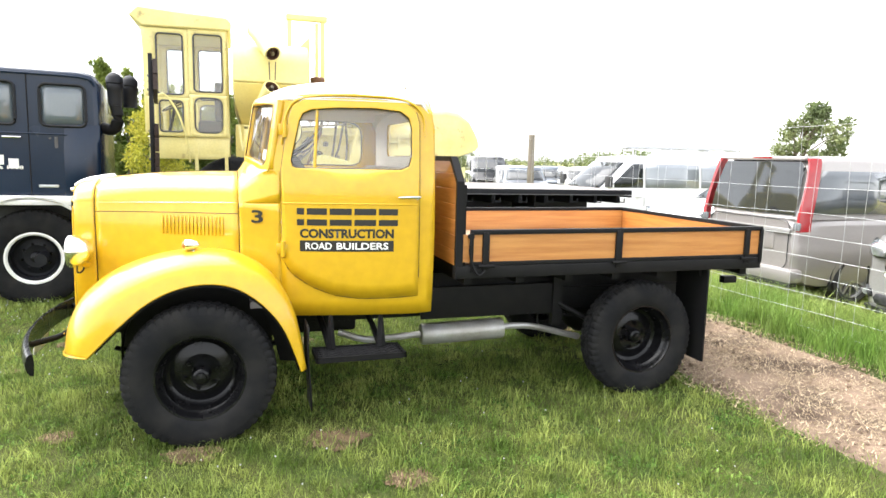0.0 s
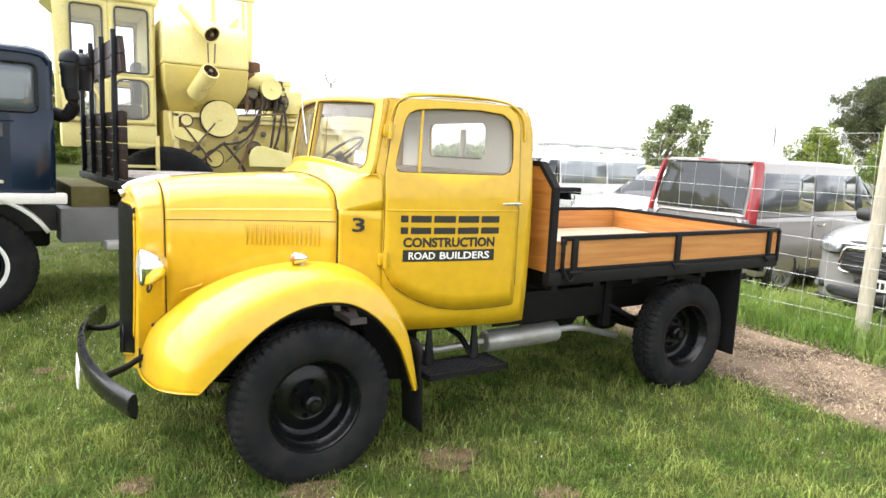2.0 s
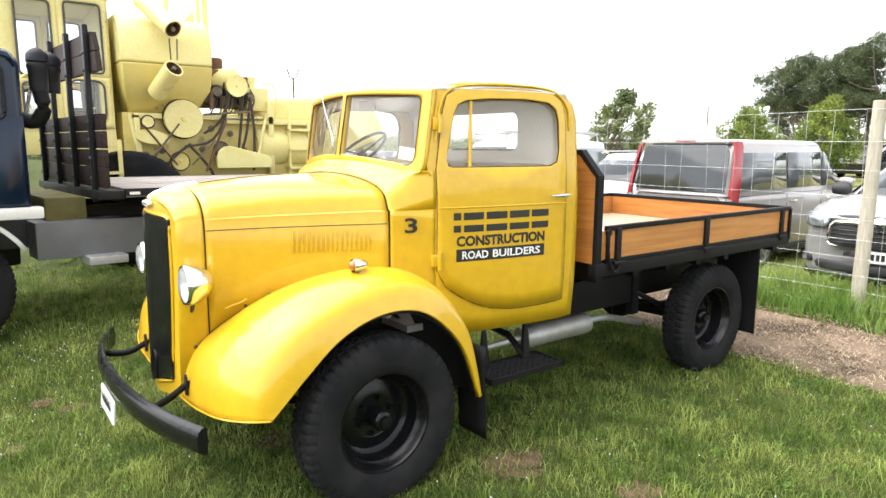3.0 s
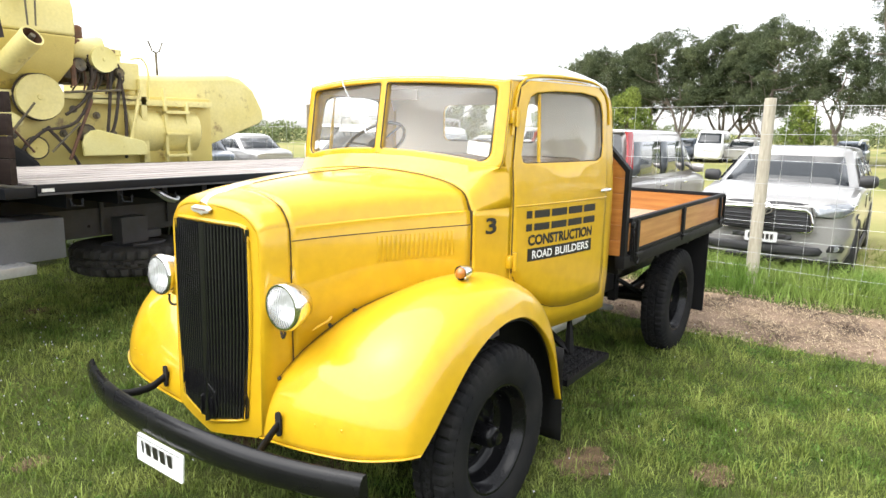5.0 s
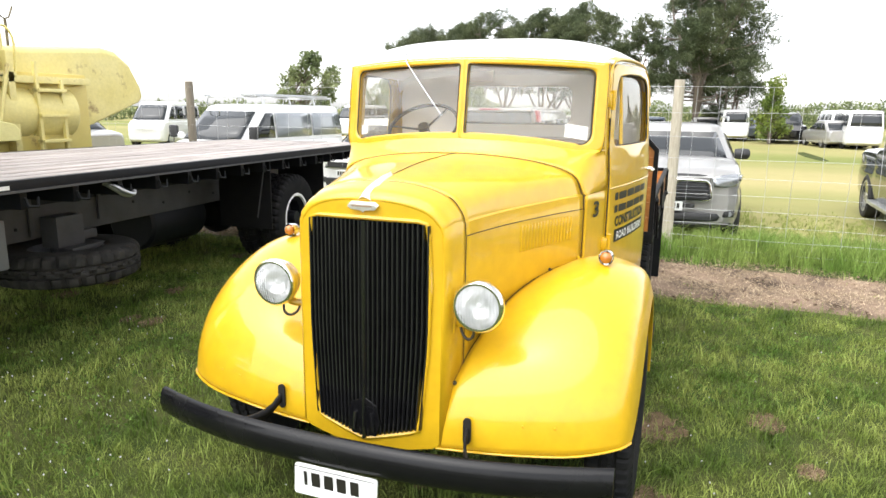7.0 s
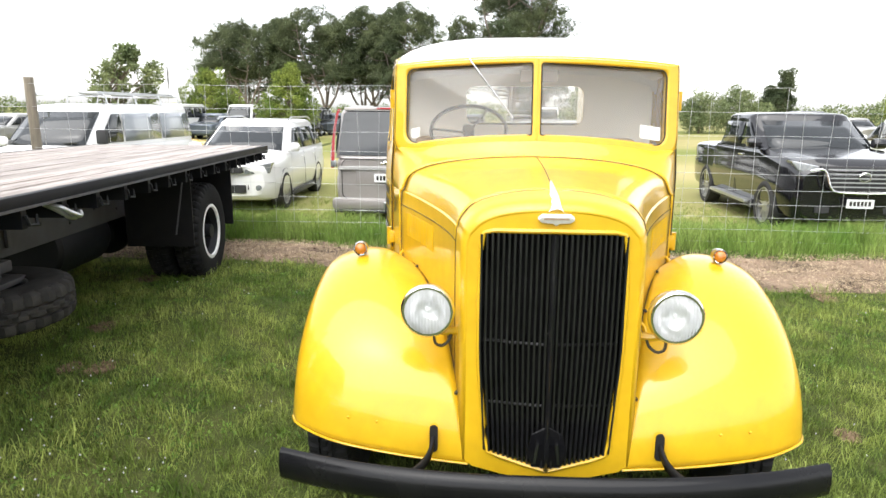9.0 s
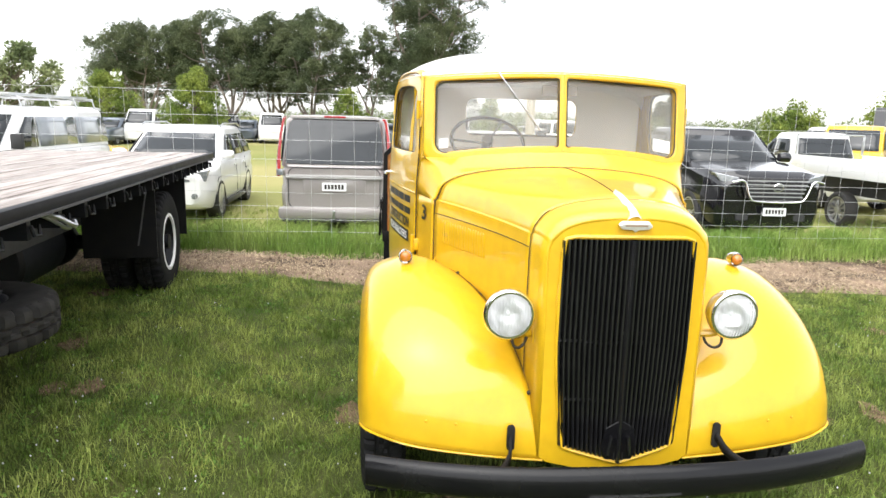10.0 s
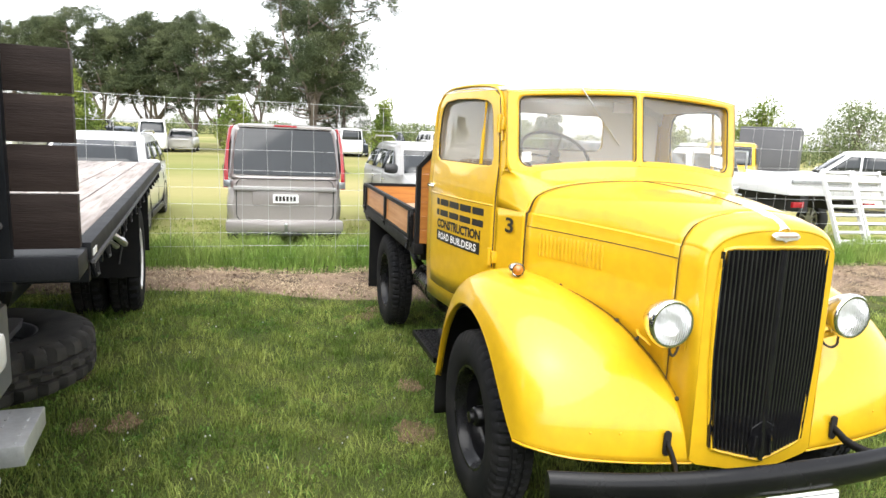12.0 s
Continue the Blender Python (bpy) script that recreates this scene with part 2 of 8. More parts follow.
def bars(name, rows, to3, material, parent, label=""):
    """Plain bars (u0, v0, u1, v1) on a surface, each a part of its own."""
    for u0, v0, u1, v1 in rows:
        bm = bmesh.new()
        loft(bm, [[to3(u0 + (u1 - u0) * i / 4, v) for i in range(5)] for v in (v0, v1)])
        part(name, bm, material, parent, label, smooth=0)

# ---- materials ----
YELLOW = mat("yellow_paint", (0.60, 0.365, 0.011), 0.38, coat=0.75, coat_rough=0.06, other=(0.58, 0.345, 0.008), mix=0.6, scale=2.0, bump=0.0003, bump_scale=14, rough_var=0.05, spec=0.35)
CHASSIS = mat("black_chassis_paint", (0.009, 0.009, 0.010), 0.5, other=(0.016, 0.015, 0.014), scale=9, bump=0.001, bump_scale=60, spec=0.14)
BUMPER_BLACK = mat("black_gloss_paint", (0.005, 0.005, 0.006), 0.26, coat=0.1, other=(0.010, 0.010, 0.010), scale=5, bump=0.0008, bump_scale=50, spec=0.22)
GRILLE_BLACK = mat("grille_black", (0.008, 0.008, 0.009), 0.22, coat=0.6, other=(0.016, 0.016, 0.016), scale=14)
RUBBER = mat("tyre_rubber", (0.010, 0.0105, 0.012), 0.75, other=(0.024, 0.023, 0.022), mix=0.8, scale=7, bump=0.0015, bump_scale=140, spec=0.10)
RIM_BLACK = mat("black_rim", (0.004, 0.004, 0.005), 0.26, coat=0.1, other=(0.010, 0.010, 0.010), scale=10, spec=0.22)
DUSTY_RUBBER = mat("dusty_tyre_rubber", (0.022, 0.0215, 0.021), 0.85, other=(0.055, 0.052, 0.048), mix=0.9, scale=9, bump=0.002, bump_scale=120, spec=0.3)
CHROME = mat("chrome", (0.86, 0.86, 0.84), 0.13, metal=1.0, other=(0.55, 0.52, 0.46), mix=0.5, scale=18, rough_var=0.08)
ALU = mat("dull_alloy", (0.55, 0.56, 0.57), 0.38, metal=0.9, other=(0.40, 0.40, 0.40), scale=12, bump=0.0008)
EXHAUST = mat("galvanised_muffler", (0.52, 0.52, 0.51), 0.45, metal=0.5, other=(0.34, 0.31, 0.27), mix=0.8, scale=6, bump=0.001)
SEAM = mat("dark_seam_rubber", (0.035, 0.028, 0.015), 0.8)
WOOD = mat("varnished_board", (0.50, 0.212, 0.050), 0.34, coat=0.35, other=(0.34, 0.120, 0.026), mix=0.9, scale=3.5, streak=(9, 0.8, 10), bump=0.0008, bump_scale=30, objvar=0.10)
WOOD_PALE = mat("varnished_plywood", (0.52, 0.240, 0.070), 0.36, coat=0.3, other=(0.38, 0.145, 0.036), mix=0.9, scale=2.4, streak=(0.8, 8, 14), bump=0.0006, bump_scale=26, objvar=0.06)
BED_FLOOR = mat("bed_floor_ply", (0.48, 0.35, 0.25), 0.4, other=(0.36, 0.25, 0.17), mix=0.9, scale=3, streak=(1, 8, 8), bump=0.001)
ROOF_WHITE = mat("white_roof_paint", (0.80, 0.79, 0.76), 0.35, coat=0.4, other=(0.74, 0.73, 0.69), scale=4)
CREAM = mat("cream_trim", (0.86, 0.81, 0.73), 0.7, other=(0.80, 0.74, 0.65), scale=5, bump=0.001)
DARK_TRIM = mat("grey_cab_trim", (0.36, 0.33, 0.32), 0.6, other=(0.28, 0.25, 0.25), scale=7, bump=0.001)
SEAT_VINYL = mat("brown_seat_vinyl", (0.30, 0.21, 0.14), 0.45, scale=6, bump=0.002)
PANE = glass("clear_pane", (0.95, 0.95, 0.93), veil=0.09)
PANE_SIDE = glass("clear_door_pane", (0.96, 0.97, 0.95), veil=0.05)
LAMP_GLASS = fluted_glass("lamp_glass")
BADGE_METAL = mat("worn_bright_badge", (0.80, 0.79, 0.76), 0.42, metal=0.35, other=(0.55, 0.50, 0.42), scale=40)
REFLECTOR = mat("silvered_reflector", (0.70, 0.70, 0.70), 0.22, metal=1.0, other=(0.60, 0.60, 0.59), scale=40, bump=0.002, bump_scale=60, rough_var=0.04)
LENS = mat("headlamp_lens", (0.80, 0.82, 0.82), 0.12, metal=0.6, other=(0.65, 0.67, 0.66), scale=30, bump=0.004, bump_scale=45)
AMBER = mat("amber_lens", (0.42, 0.15, 0.02), 0.2, coat=0.6)
LETTER_BLACK = mat("sign_black", (0.02, 0.018, 0.015), 0.4)
LETTER_WHITE = mat("sign_white", (0.8, 0.8, 0.78), 0.4)
PLATE_WHITE = mat("plate_white", (0.78, 0.79, 0.78), 0.35, other=(0.66, 0.66, 0.64), scale=20)

# ---- yellow tipper lorry; its nose points to -x, front axle at x = 0 ----
lorry = thing("flatbed_lorry", pose(0, 0, 0), "vintage yellow flatbed lorry with black grille and varnished wooden tray", "truck")
WIDTH = [(0.10, 0.675), (0.24, 0.70), (0.48, 0.765), (0.80, 0.842), (1.10, 0.890), (1.30, 0.915), (1.50, 0.925)]


def cab_y(x, z):
    """Half width of the cab."""
    w = ease(x, WIDTH)
    return w - 0.07 * max(0, z - 1.55) - 0.10 * max(0, 1.05 - z) ** 1.5 - 0.25 * max(0, z - 2.05) ** 1.3


def screen_x(y, z):
    """The windscreen's bent plane."""
    return 0.315 + 0.115 * (abs(y) / 0.70) ** 2 + 0.165 * (z - 1.755)


CAB_SIDE = [(0.50, 0.74), (1.485, 0.745), (1.495, 1.30), (1.49, 2.00), (1.465, 2.09), (1.40, 2.155), (1.2, 2.185), (0.95, 2.195), (0.68, 2.185),
            (0.56, 2.165), (0.515, 2.13), (0.456, 1.72), (0.464, 1.675), (0.500, 1.650), (0.500, 1.20)]
DOOR_WIN = [(0.600, 1.712), (1.26, 1.712), (1.315, 1.735), (1.335, 1.80), (1.335, 1.98), (1.315, 2.05), (1.26, 2.09), (1.10, 2.105), (0.85, 2.10),
            (0.70, 2.085), (0.645, 2.06), (0.62, 2.01), (0.565, 1.76), (0.575, 1.72)]
DOOR_OUT = [(0.505, 1.60), (0.505, 1.12), (0.56, 1.03), (0.68, 0.945), (0.82, 0.885), (1.0, 0.858), (1.18, 0.86), (1.385, 0.872), (1.385, 1.60), (1.385, 2.02),
            (1.36, 2.10), (1.30, 2.145), (1.1, 2.162), (0.85, 2.160), (0.65, 2.145), (0.585, 2.11), (0.555, 2.03), (0.505, 1.70)]
wc = (0.95, 1.90)
for side in (-1, 1):
    bm = bmesh.new()
    grow = [(wc[0] + (u - wc[0]) * 1.03, wc[1] + (v - wc[1]) * 1.06) for u, v in DOOR_WIN]
    ring_panel(bm, CAB_SIDE, grow, lambda u, v: Vector((u, side * (cab_y(u, v)), v)), 9, wc)
    part("cab_side", bm, YELLOW, lorry, thick=0.010, smooth=50, offset=0.0)
    bm = bmesh.new()
    loft(bm, [[(x, side * cab_y(x, z), z) for z in np.linspace(interp(x, [(0.245, 1.10), (0.34, 1.06), (0.47, 0.86), (0.5, 0.74)]), 1.486, 12)] for x in np.linspace(0.246, 0.4995, 12)])
    part("cowl_side", bm, YELLOW, lorry, thick=0.010, smooth=50, offset=0.0)
    bm = bmesh.new()
    ring_panel(bm, DOOR_OUT, DOOR_WIN, lambda u, v: Vector((u, side * (cab_y(u, v) + 0.011), v)), 9, wc)
    door = part("door", bm, YELLOW, lorry, "yellow door with black company lettering", thick=0.010, smooth=50, offset=0.0)
    bm = bmesh.new()
    ang = [2 * math.pi * i / 90 for i in range(90)]
    tube(bm, [Vector((u, side * (cab_y(u, v) + 0.012), v)) for u, v in star(DOOR_OUT, wc, ang)], 0.0042, 6, True)
    part("door_seal", bm, SEAM, door)
    bm = bmesh.new()
    tube(bm, [Vector((u, side * (cab_y(u, v) + 0.006), v)) for u, v in star(DOOR_WIN, wc, ang)], 0.006, 6, True)
    part("window_bead", bm, SEAM, door, "dark rubber window bead")
    bm = bmesh.new()
    grown = [(wc[0] + (u - wc[0]) * 1.02, wc[1] + (v - wc[1]) * 1.03) for u, v in DOOR_WIN]
    fill_panel(bm, grown, lambda u, v: Vector((u, side * (cab_y(u, v) - 0.012), v)))
    g = part("window_pane", bm, PANE_SIDE, door, "clear door glass")
    g.visible_shadow = False
    bm = bmesh.new()
    tube(bm, [Vector((x, side * (cab_y(x, z) + 0.0), z)) for x, z in ((0.712, 1.71), (0.722, 1.9), (0.735, 2.09))], 0.011, 6)
    part("quarterlight_bar", bm, YELLOW, door)
    # door waist moulding, handle, hinges
    bm = bmesh.new()
    tube(bm, [Vector((x, side * (cab_y(x, 1.49) + 0.014), 1.487)) for x in np.linspace(0.51, 1.38, 12)], 0.006, 6)
    part("waist_moulding", bm, YELLOW, door)
    bm = bmesh.new()
    yh = side * (cab_y(1.3, 1.535) + 0.012)
    tube(bm, [(1.365, yh, 1.535), (1.365, yh + side * 0.035, 1.535)], 0.014, 10)
    tube(bm, [(1.385, yh + side * 0.035, 1.537), (1.33, yh + side * 0.042, 1.537), (1.26, yh + side * 0.034, 1.535), (1.235, yh + side * 0.03, 1.534)], [0.007, 0.012, 0.010, 0.006], 8)
    part("door_handle", bm, CHROME, door, "chrome door handle")
    for hz in (1.955, 1.19):
        hx = 0.535 if hz > 1.5 else 0.515
        y = cab_y(hx, hz)
        bm = bmesh.new()
        tube(bm, [(hx - 0.005, side * (y + 0.026), hz - 0.05), (hx - 0.005, side * (y + 0.026), hz + 0.05)], 0.015, 8)
        box(bm, hx - 0.045, side * (y - 0.01), hz - 0.035, hx + 0.04, side * (y + 0.022), hz + 0.035, 0.006)
        part("hinge", bm, YELLOW, door)
    # lettering; it reads from the front on the left side and from the back on the right side
    def on_door(u0, v0, lift=0.0185):
        if side < 0:
            return lambda u, v: Vector((u0 + u, -(cab_y(u0 + u, v0 + v) + lift), v0 + v))
        return lambda u, v: Vector((1.845 - u0 - u, cab_y(1.845 - u0 - u, v0 + v) + lift, v0 + v))
    cells = []
    x = 0.0
    for w in (0.045, 0.125, 0.14, 0.14, 0.125):
        cells += [(x, 0, x + w, 0.040), (x, 0.070, x + w, 0.112)]
        x += w + 0.017
    bars("name_bar", cells, on_door(0.598, 1.345), LETTER_BLACK, door, "large black company name")
    lettering("trade_line", "CONSTRUCTION", 0.60, 0.062, on_door(0.615, 1.262), LETTER_BLACK, door, "black word on yellow", bold=0.045)
    bars("sign_bar", [(0.0, 0.0, 0.60, 0.072)], on_door(0.615, 1.175), LETTER_BLACK, door, "black bar")
    lettering("trade_word", "ROAD", 0.165, 0.046, on_door(0.650, 1.188, 0.0205), LETTER_WHITE, door, "white word on black bar")
    lettering("trade_word", "BUILDERS", 0.335, 0.046, on_door(0.845, 1.188, 0.0205), LETTER_WHITE, door, "white word on black bar")
    n0 = 0.318
    num = (lambda u, v: Vector((n0 + u, -(cab_y(n0 + u, 1.40) + 0.014), 1.354 + v))) if side < 0 else (lambda u, v: Vector((0.395 - u, cab_y(0.395 - u, 1.40) + 0.014, 1.354 + v)))
    lettering("fleet_number", "3", 0.072, 0.085, num, LETTER_BLACK, lorry, "black fleet number")

# roof
ROOF_Z = [(0.40, 2.178), (0.46, 2.215), (0.58, 2.268), (0.80, 2.308), (1.05, 2.322), (1.25, 2.302), (1.38, 2.26), (1.46, 2.19), (1.50, 2.09)]
bm = bmesh.new()
frame_top = lambda y: 2.172 - (min(abs(y), 0.76) / 0.7) ** 2 * 0.029
rows = []
for dx, dz in ((-0.022, -0.008), (-0.010, 0.008)):
    rows.append([(screen_x(min(abs(y), 0.76), 2.165) + dx, y, frame_top(y) + dz) for y in (v / 16 * (cab_y(0.47, 2.12) + 0.012) for v in range(-16, 17))])
for i in range(2, 25):
    x = 0.40 + 1.10 * i / 24
    top = ease(x, ROOF_Z)
    edge = min(2.15, top - 0.01) if x < 1.42 else min(2.15 - (x - 1.42) * 2.0, top - 0.01)
    row = []
    for j in range(33):
        v = -1 + j / 16
        y = v * (cab_y(max(x, 0.47), 2.12) + 0.012)
        f = (1 - abs(v) ** 3.2) ** 0.62
        xx = max(x, screen_x(min(abs(y), 0.76), 2.18) + 0.015 * (i - 1)) if x < 0.66 else x
        row.append((xx, y, edge + (top - edge) * f))
    rows.append(row)
loft(bm, rows)
part("roof", bm, ROOF_WHITE, lorry, "white painted domed cab roof", thick=0.02, smooth=60)
for side in (-1, 1):
    bm = bmesh.new()
    arch = spline([(0.508, 1.86), (0.535, 2.03), (0.585, 2.125), (0.68, 2.166), (0.88, 2.182), (1.10, 2.182), (1.27, 2.168), (1.365, 2.125), (1.415, 2.05), (1.425, 1.93)], 36)
    tube(bm, [(x, side * (cab_y(x, z) + 0.012), z) for x, z in arch], 0.0085, 6)
    part("rain_gutter", bm, YELLOW, lorry)

# windscreen frame with two panes
for side in (-1, 1):
    scr = lambda u, v: Vector((screen_x(u, v), side * u, v - (u / 0.7) ** 2 * (0.065 - 0.085 * (v - 1.75))))
    inner = rrect(0.022, 1.775, 0.685, 2.138, (0.012, 0.06, 0.035, 0.012))
    outer = [(0.0, 1.735), (0.25, 1.735), (0.50, 1.735), (0.68, 1.735), (0.72, 1.745), (0.745, 1.775), (0.752, 1.82), (0.752, 1.9), (0.752, 2.1), (0.748, 2.170), (0.6, 2.172), (0.3, 2.172), (0.0, 2.172)]
    bm = bmesh.new()
    ring_panel(bm, outer, inner, scr, 4)
    fr = part("windscreen_frame", bm, YELLOW, lorry, thick=0.04, offset=0.0)
    bm = bmesh.new()
    tube(bm, [scr(u, v) + Vector((-0.018, 0, 0)) for u, v in inner], 0.0045, 6, True)
    part("screen_bead", bm, SEAM, fr, "dark glazing rubber")
    bm = bmesh.new()
    tube(bm, [scr(u, v) + Vector((-0.019, 0, 0)) for u, v in spline(outer[:10], 40)], 0.0032, 5)
    part("frame_seal", bm, SEAM, fr, "thin dark seal round the windscreen frame")
    bm = bmesh.new()
    fill_panel(bm, rrect(0.015, 1.768, 0.692, 2.145, (0.012, 0.06, 0.035, 0.012)), scr)
    g = part("screen_pane", bm, PANE, fr, "clear windscreen pane")
    g.visible_shadow = False
    bm = bmesh.new()
    loft(bm, [[scr(u, v) + Vector((0.004, 0, 0)) for u in np.linspace(0.55 if side < 0 else 0.615, 0.665, 4)] for v in (1.80, 1.865 if side < 0 else 1.85)])
    part("licence_label", bm, PLATE_WHITE, fr, "small white licence label", smooth=0)
bm = bmesh.new()
tube(bm, [(screen_x(0, z) - 0.012, 0, z) for z in (1.75, 1.9, 2.05, 2.155)], 0.013, 8)
part("screen_post", bm, YELLOW, lorry)
# wiper on the right-hand pane
bm = bmesh.new()
tube(bm, [(0.46, 0.385, 2.205), (0.40, 0.365, 2.195), (0.37, 0.345, 2.15), (0.352, 0.26, 2.04)], [0.006, 0.005, 0.0035, 0.003], 6)
tube(bm, [(0.362, 0.30, 2.09), (0.332, 0.118, 1.86)], 0.004, 5)
part("wiper", bm, ALU, lorry, "thin metal windscreen wiper")

# cab back with its window, floor, dash and seat
bm = bmesh.new()
back_out = rrect(-0.90, 0.76, 0.90, 2.20, (0.05, 0.05, 0.22, 0.22), 8)
back_win = rrect(-0.40, 1.80, 0.40, 2.06, 0.06, 6)
ring_panel(bm, back_out, back_win, lambda u, v: Vector((1.485 - 0.02 * max(0, v - 1.9), u, v)), 4)
part("cab_back", bm, [YELLOW], lorry, thick=0.015)
bm = bmesh.new()
ring_panel(bm, rrect(-0.86, 0.80, 0.86, 2.17, (0.05, 0.05, 0.2, 0.2), 8), back_win, lambda u, v: Vector((1.462 - 0.02 * max(0, v - 1.9), u, v)), 3)
part("cab_back_trim", bm, CREAM, lorry, "cream painted rear cab lining")
bm = bmesh.new()
fill_panel(bm, rrect(-0.41, 1.79, 0.41, 2.07, 0.06, 6), lambda u, v: Vector((1.475, u, v)))
g = part("rear_pane", bm, PANE, lorry)
g.visible_shadow = False
part("cab_floor", boxes((0.30, -0.78, 0.80, 1.46, 0.78, 0.84)), DARK_TRIM, lorry)
part("firewall", boxes((0.29, -0.58, 0.84, 0.32, 0.58, 1.48)), CREAM, lorry)
bm = bmesh.new()
loft(bm, [[(0.36 + 0.10 * (y / 0.7) ** 2, y, 1.70) for y in np.linspace(-0.70, 0.70, 15)], [(0.52 + 0.06 * (y / 0.7) ** 2, y, 1.70) for y in np.linspace(-0.72, 0.72, 15)],
          [(0.55, y, 1.66) for y in np.linspace(-0.72, 0.72, 15)], [(0.54, y, 1.48) for y in np.linspace(-0.72, 0.72, 15)]])
part("dashboard", bm, DARK_TRIM, lorry, thick=0.02)
part("seat_cushion", boxes((0.92, -0.74, 1.05, 1.40, 0.74, 1.22), bevel=0.04), SEAT_VINYL, lorry)
part("seat_back", boxes((1.32, -0.74, 1.20, 1.44, 0.74, 1.72), bevel=0.04), SEAT_VINYL, lorry)
bm = bmesh.new()
sw = pose(0.66, 0.36, 1.79, 0, -38, 0)
tube(bm, [sw @ Vector((0.215 * math.cos(q), 0.215 * math.sin(q), 0)) for q in (2 * math.pi * i / 40 for i in range(40))], 0.011, 8, True)
for q in (90, 210, 330):
    tube(bm, [sw @ Vector((0.03 * math.cos(radians(q)), 0.03 * math.sin(radians(q)), -0.02)), sw @ Vector((0.21 * math.cos(radians(q)), 0.21 * math.sin(radians(q)), 0))], 0.007, 6)
tube(bm, [sw @ Vector((0, 0, 0.01)), sw @ Vector((0, 0, -0.45))], [0.035, 0.022], 10)
part("steering_wheel", bm, LETTER_BLACK, lorry, "thin black steering wheel")
bm = bmesh.new()
box(bm, 0.50, -0.12, 2.05, 0.515, 0.08, 2.11, 0.004)
part("cab_mirror", bm, DARK_TRIM, lorry)


# pale lining inside the cab
bm = bmesh.new()
loft(bm, [[(x, v * (cab_y(max(x, 0.47), 2.12) - 0.03), min(ease(x, ROOF_Z) - 0.045, 2.10 + 0.16 * (1 - abs(v) ** 3))) for v in np.linspace(-1, 1, 15)] for x in np.linspace(0.47, 1.45, 9)])
part("headlining", bm, CREAM, lorry, "pale cream headlining")
for side in (-1, 1):
    bm = bmesh.new()
    loft(bm, [[(x, side * (cab_y(x, z) - 0.035), z) for x in np.linspace(0.50, 1.45, 9)] for z in (0.84, 1.2, 1.69)])
    part("door_lining", bm, CREAM, lorry, "pale door lining")


# bonnet: cross sections from the radiator shell back to the scuttle
HOOD_TOP = [(-0.79, 1.55), (-0.74, 1.588), (-0.65, 1.612), (-0.3, 1.650), (0.0, 1.664), (0.245, 1.668)]
HOOD_W = [(-0.79, 0.315), (-0.70, 0.355), (-0.55, 0.388), (-0.3, 0.465), (0.0, 0.585), (0.245, 0.698)]


def hood_row(x, low=None):
    """Half section from the crown down the side."""
    w, top = ease(x, HOOD_W), ease(x, HOOD_TOP)
    low = low or interp(x, [(-0.66, 0.70), (-0.45, 0.86), (-0.2, 1.0), (0.245, 1.02)])
    lim, ledge = interp(x, [(-0.79, 1.404), (0.245, 1.414)]), interp(x, [(-0.79, 1.460), (0.245, 1.486)])
    pts = [(0.0, top), (0.25 * w, top - 0.004), (0.5 * w, top - 0.017), (0.70 * w, top - 0.038), (0.84 * w, top - 0.066), (0.93 * w, max(top - 0.105, ledge + 0.034)), (0.966 * w, ledge + 0.018), (0.974 * w, ledge),
           (0.990 * w, ledge - 0.007), (0.996 * w, lim + 0.003), (1.0 * w, lim - 0.003), (1.0 * w, 1.25), (0.998 * w, 1.12), (0.995 * w, low)]
    return [(x, y, z) for y, z in pts]


def rounded(row):
    """The same half section with a smooth crown and shoulder above the ledge."""
    return [tuple(p) for p in spline(row[:8], 24)] + list(row[8:])


def mirrored(row):
    return [(x, -y, z) for x, y, z in row[:0:-1]] + row


bm = bmesh.new()
loft(bm, [mirrored(rounded(hood_row(x))) for x in np.linspace(-0.652, 0.238, 24)])
bonnet = part("bonnet", bm, YELLOW, lorry, "yellow centre-hinged bonnet", thick=0.012, smooth=35)
bm = bmesh.new()
rows = [mirrored(rounded(hood_row(x, 0.55))) for x in np.linspace(-0.660, -0.715, 4)]
edge = rounded(hood_row(-0.715, 0.55))
def nose_x(y, z):
    """The grille's bent front, pointed in plan."""
    return -0.838 + 0.20 * abs(y) ** 1.3 + 0.0175 * (z - 1.0)


rim_row = []
for x, y, z in edge:
    yy, zz = y * 0.90, z - 0.052 * max(0.0, min(1.0, (z - 1.3) / 0.3))
    rim_row.append((nose_x(yy, zz), yy, zz))
for f in (0.3, 0.6, 0.85, 1.0):
    g, h2 = 1 - math.cos(f * math.pi / 2), math.sin(f * math.pi / 2)
    rows.append(mirrored([(p[0] + (q[0] - p[0]) * h2, p[1] + (q[1] - p[1]) * g, p[2] + (q[2] - p[2]) * g) for p, q in zip(edge, rim_row)]))
loft(bm, rows)
nose = part("radiator_shell", bm, YELLOW, lorry, "yellow radiator shell", thick=0.012, smooth=50)

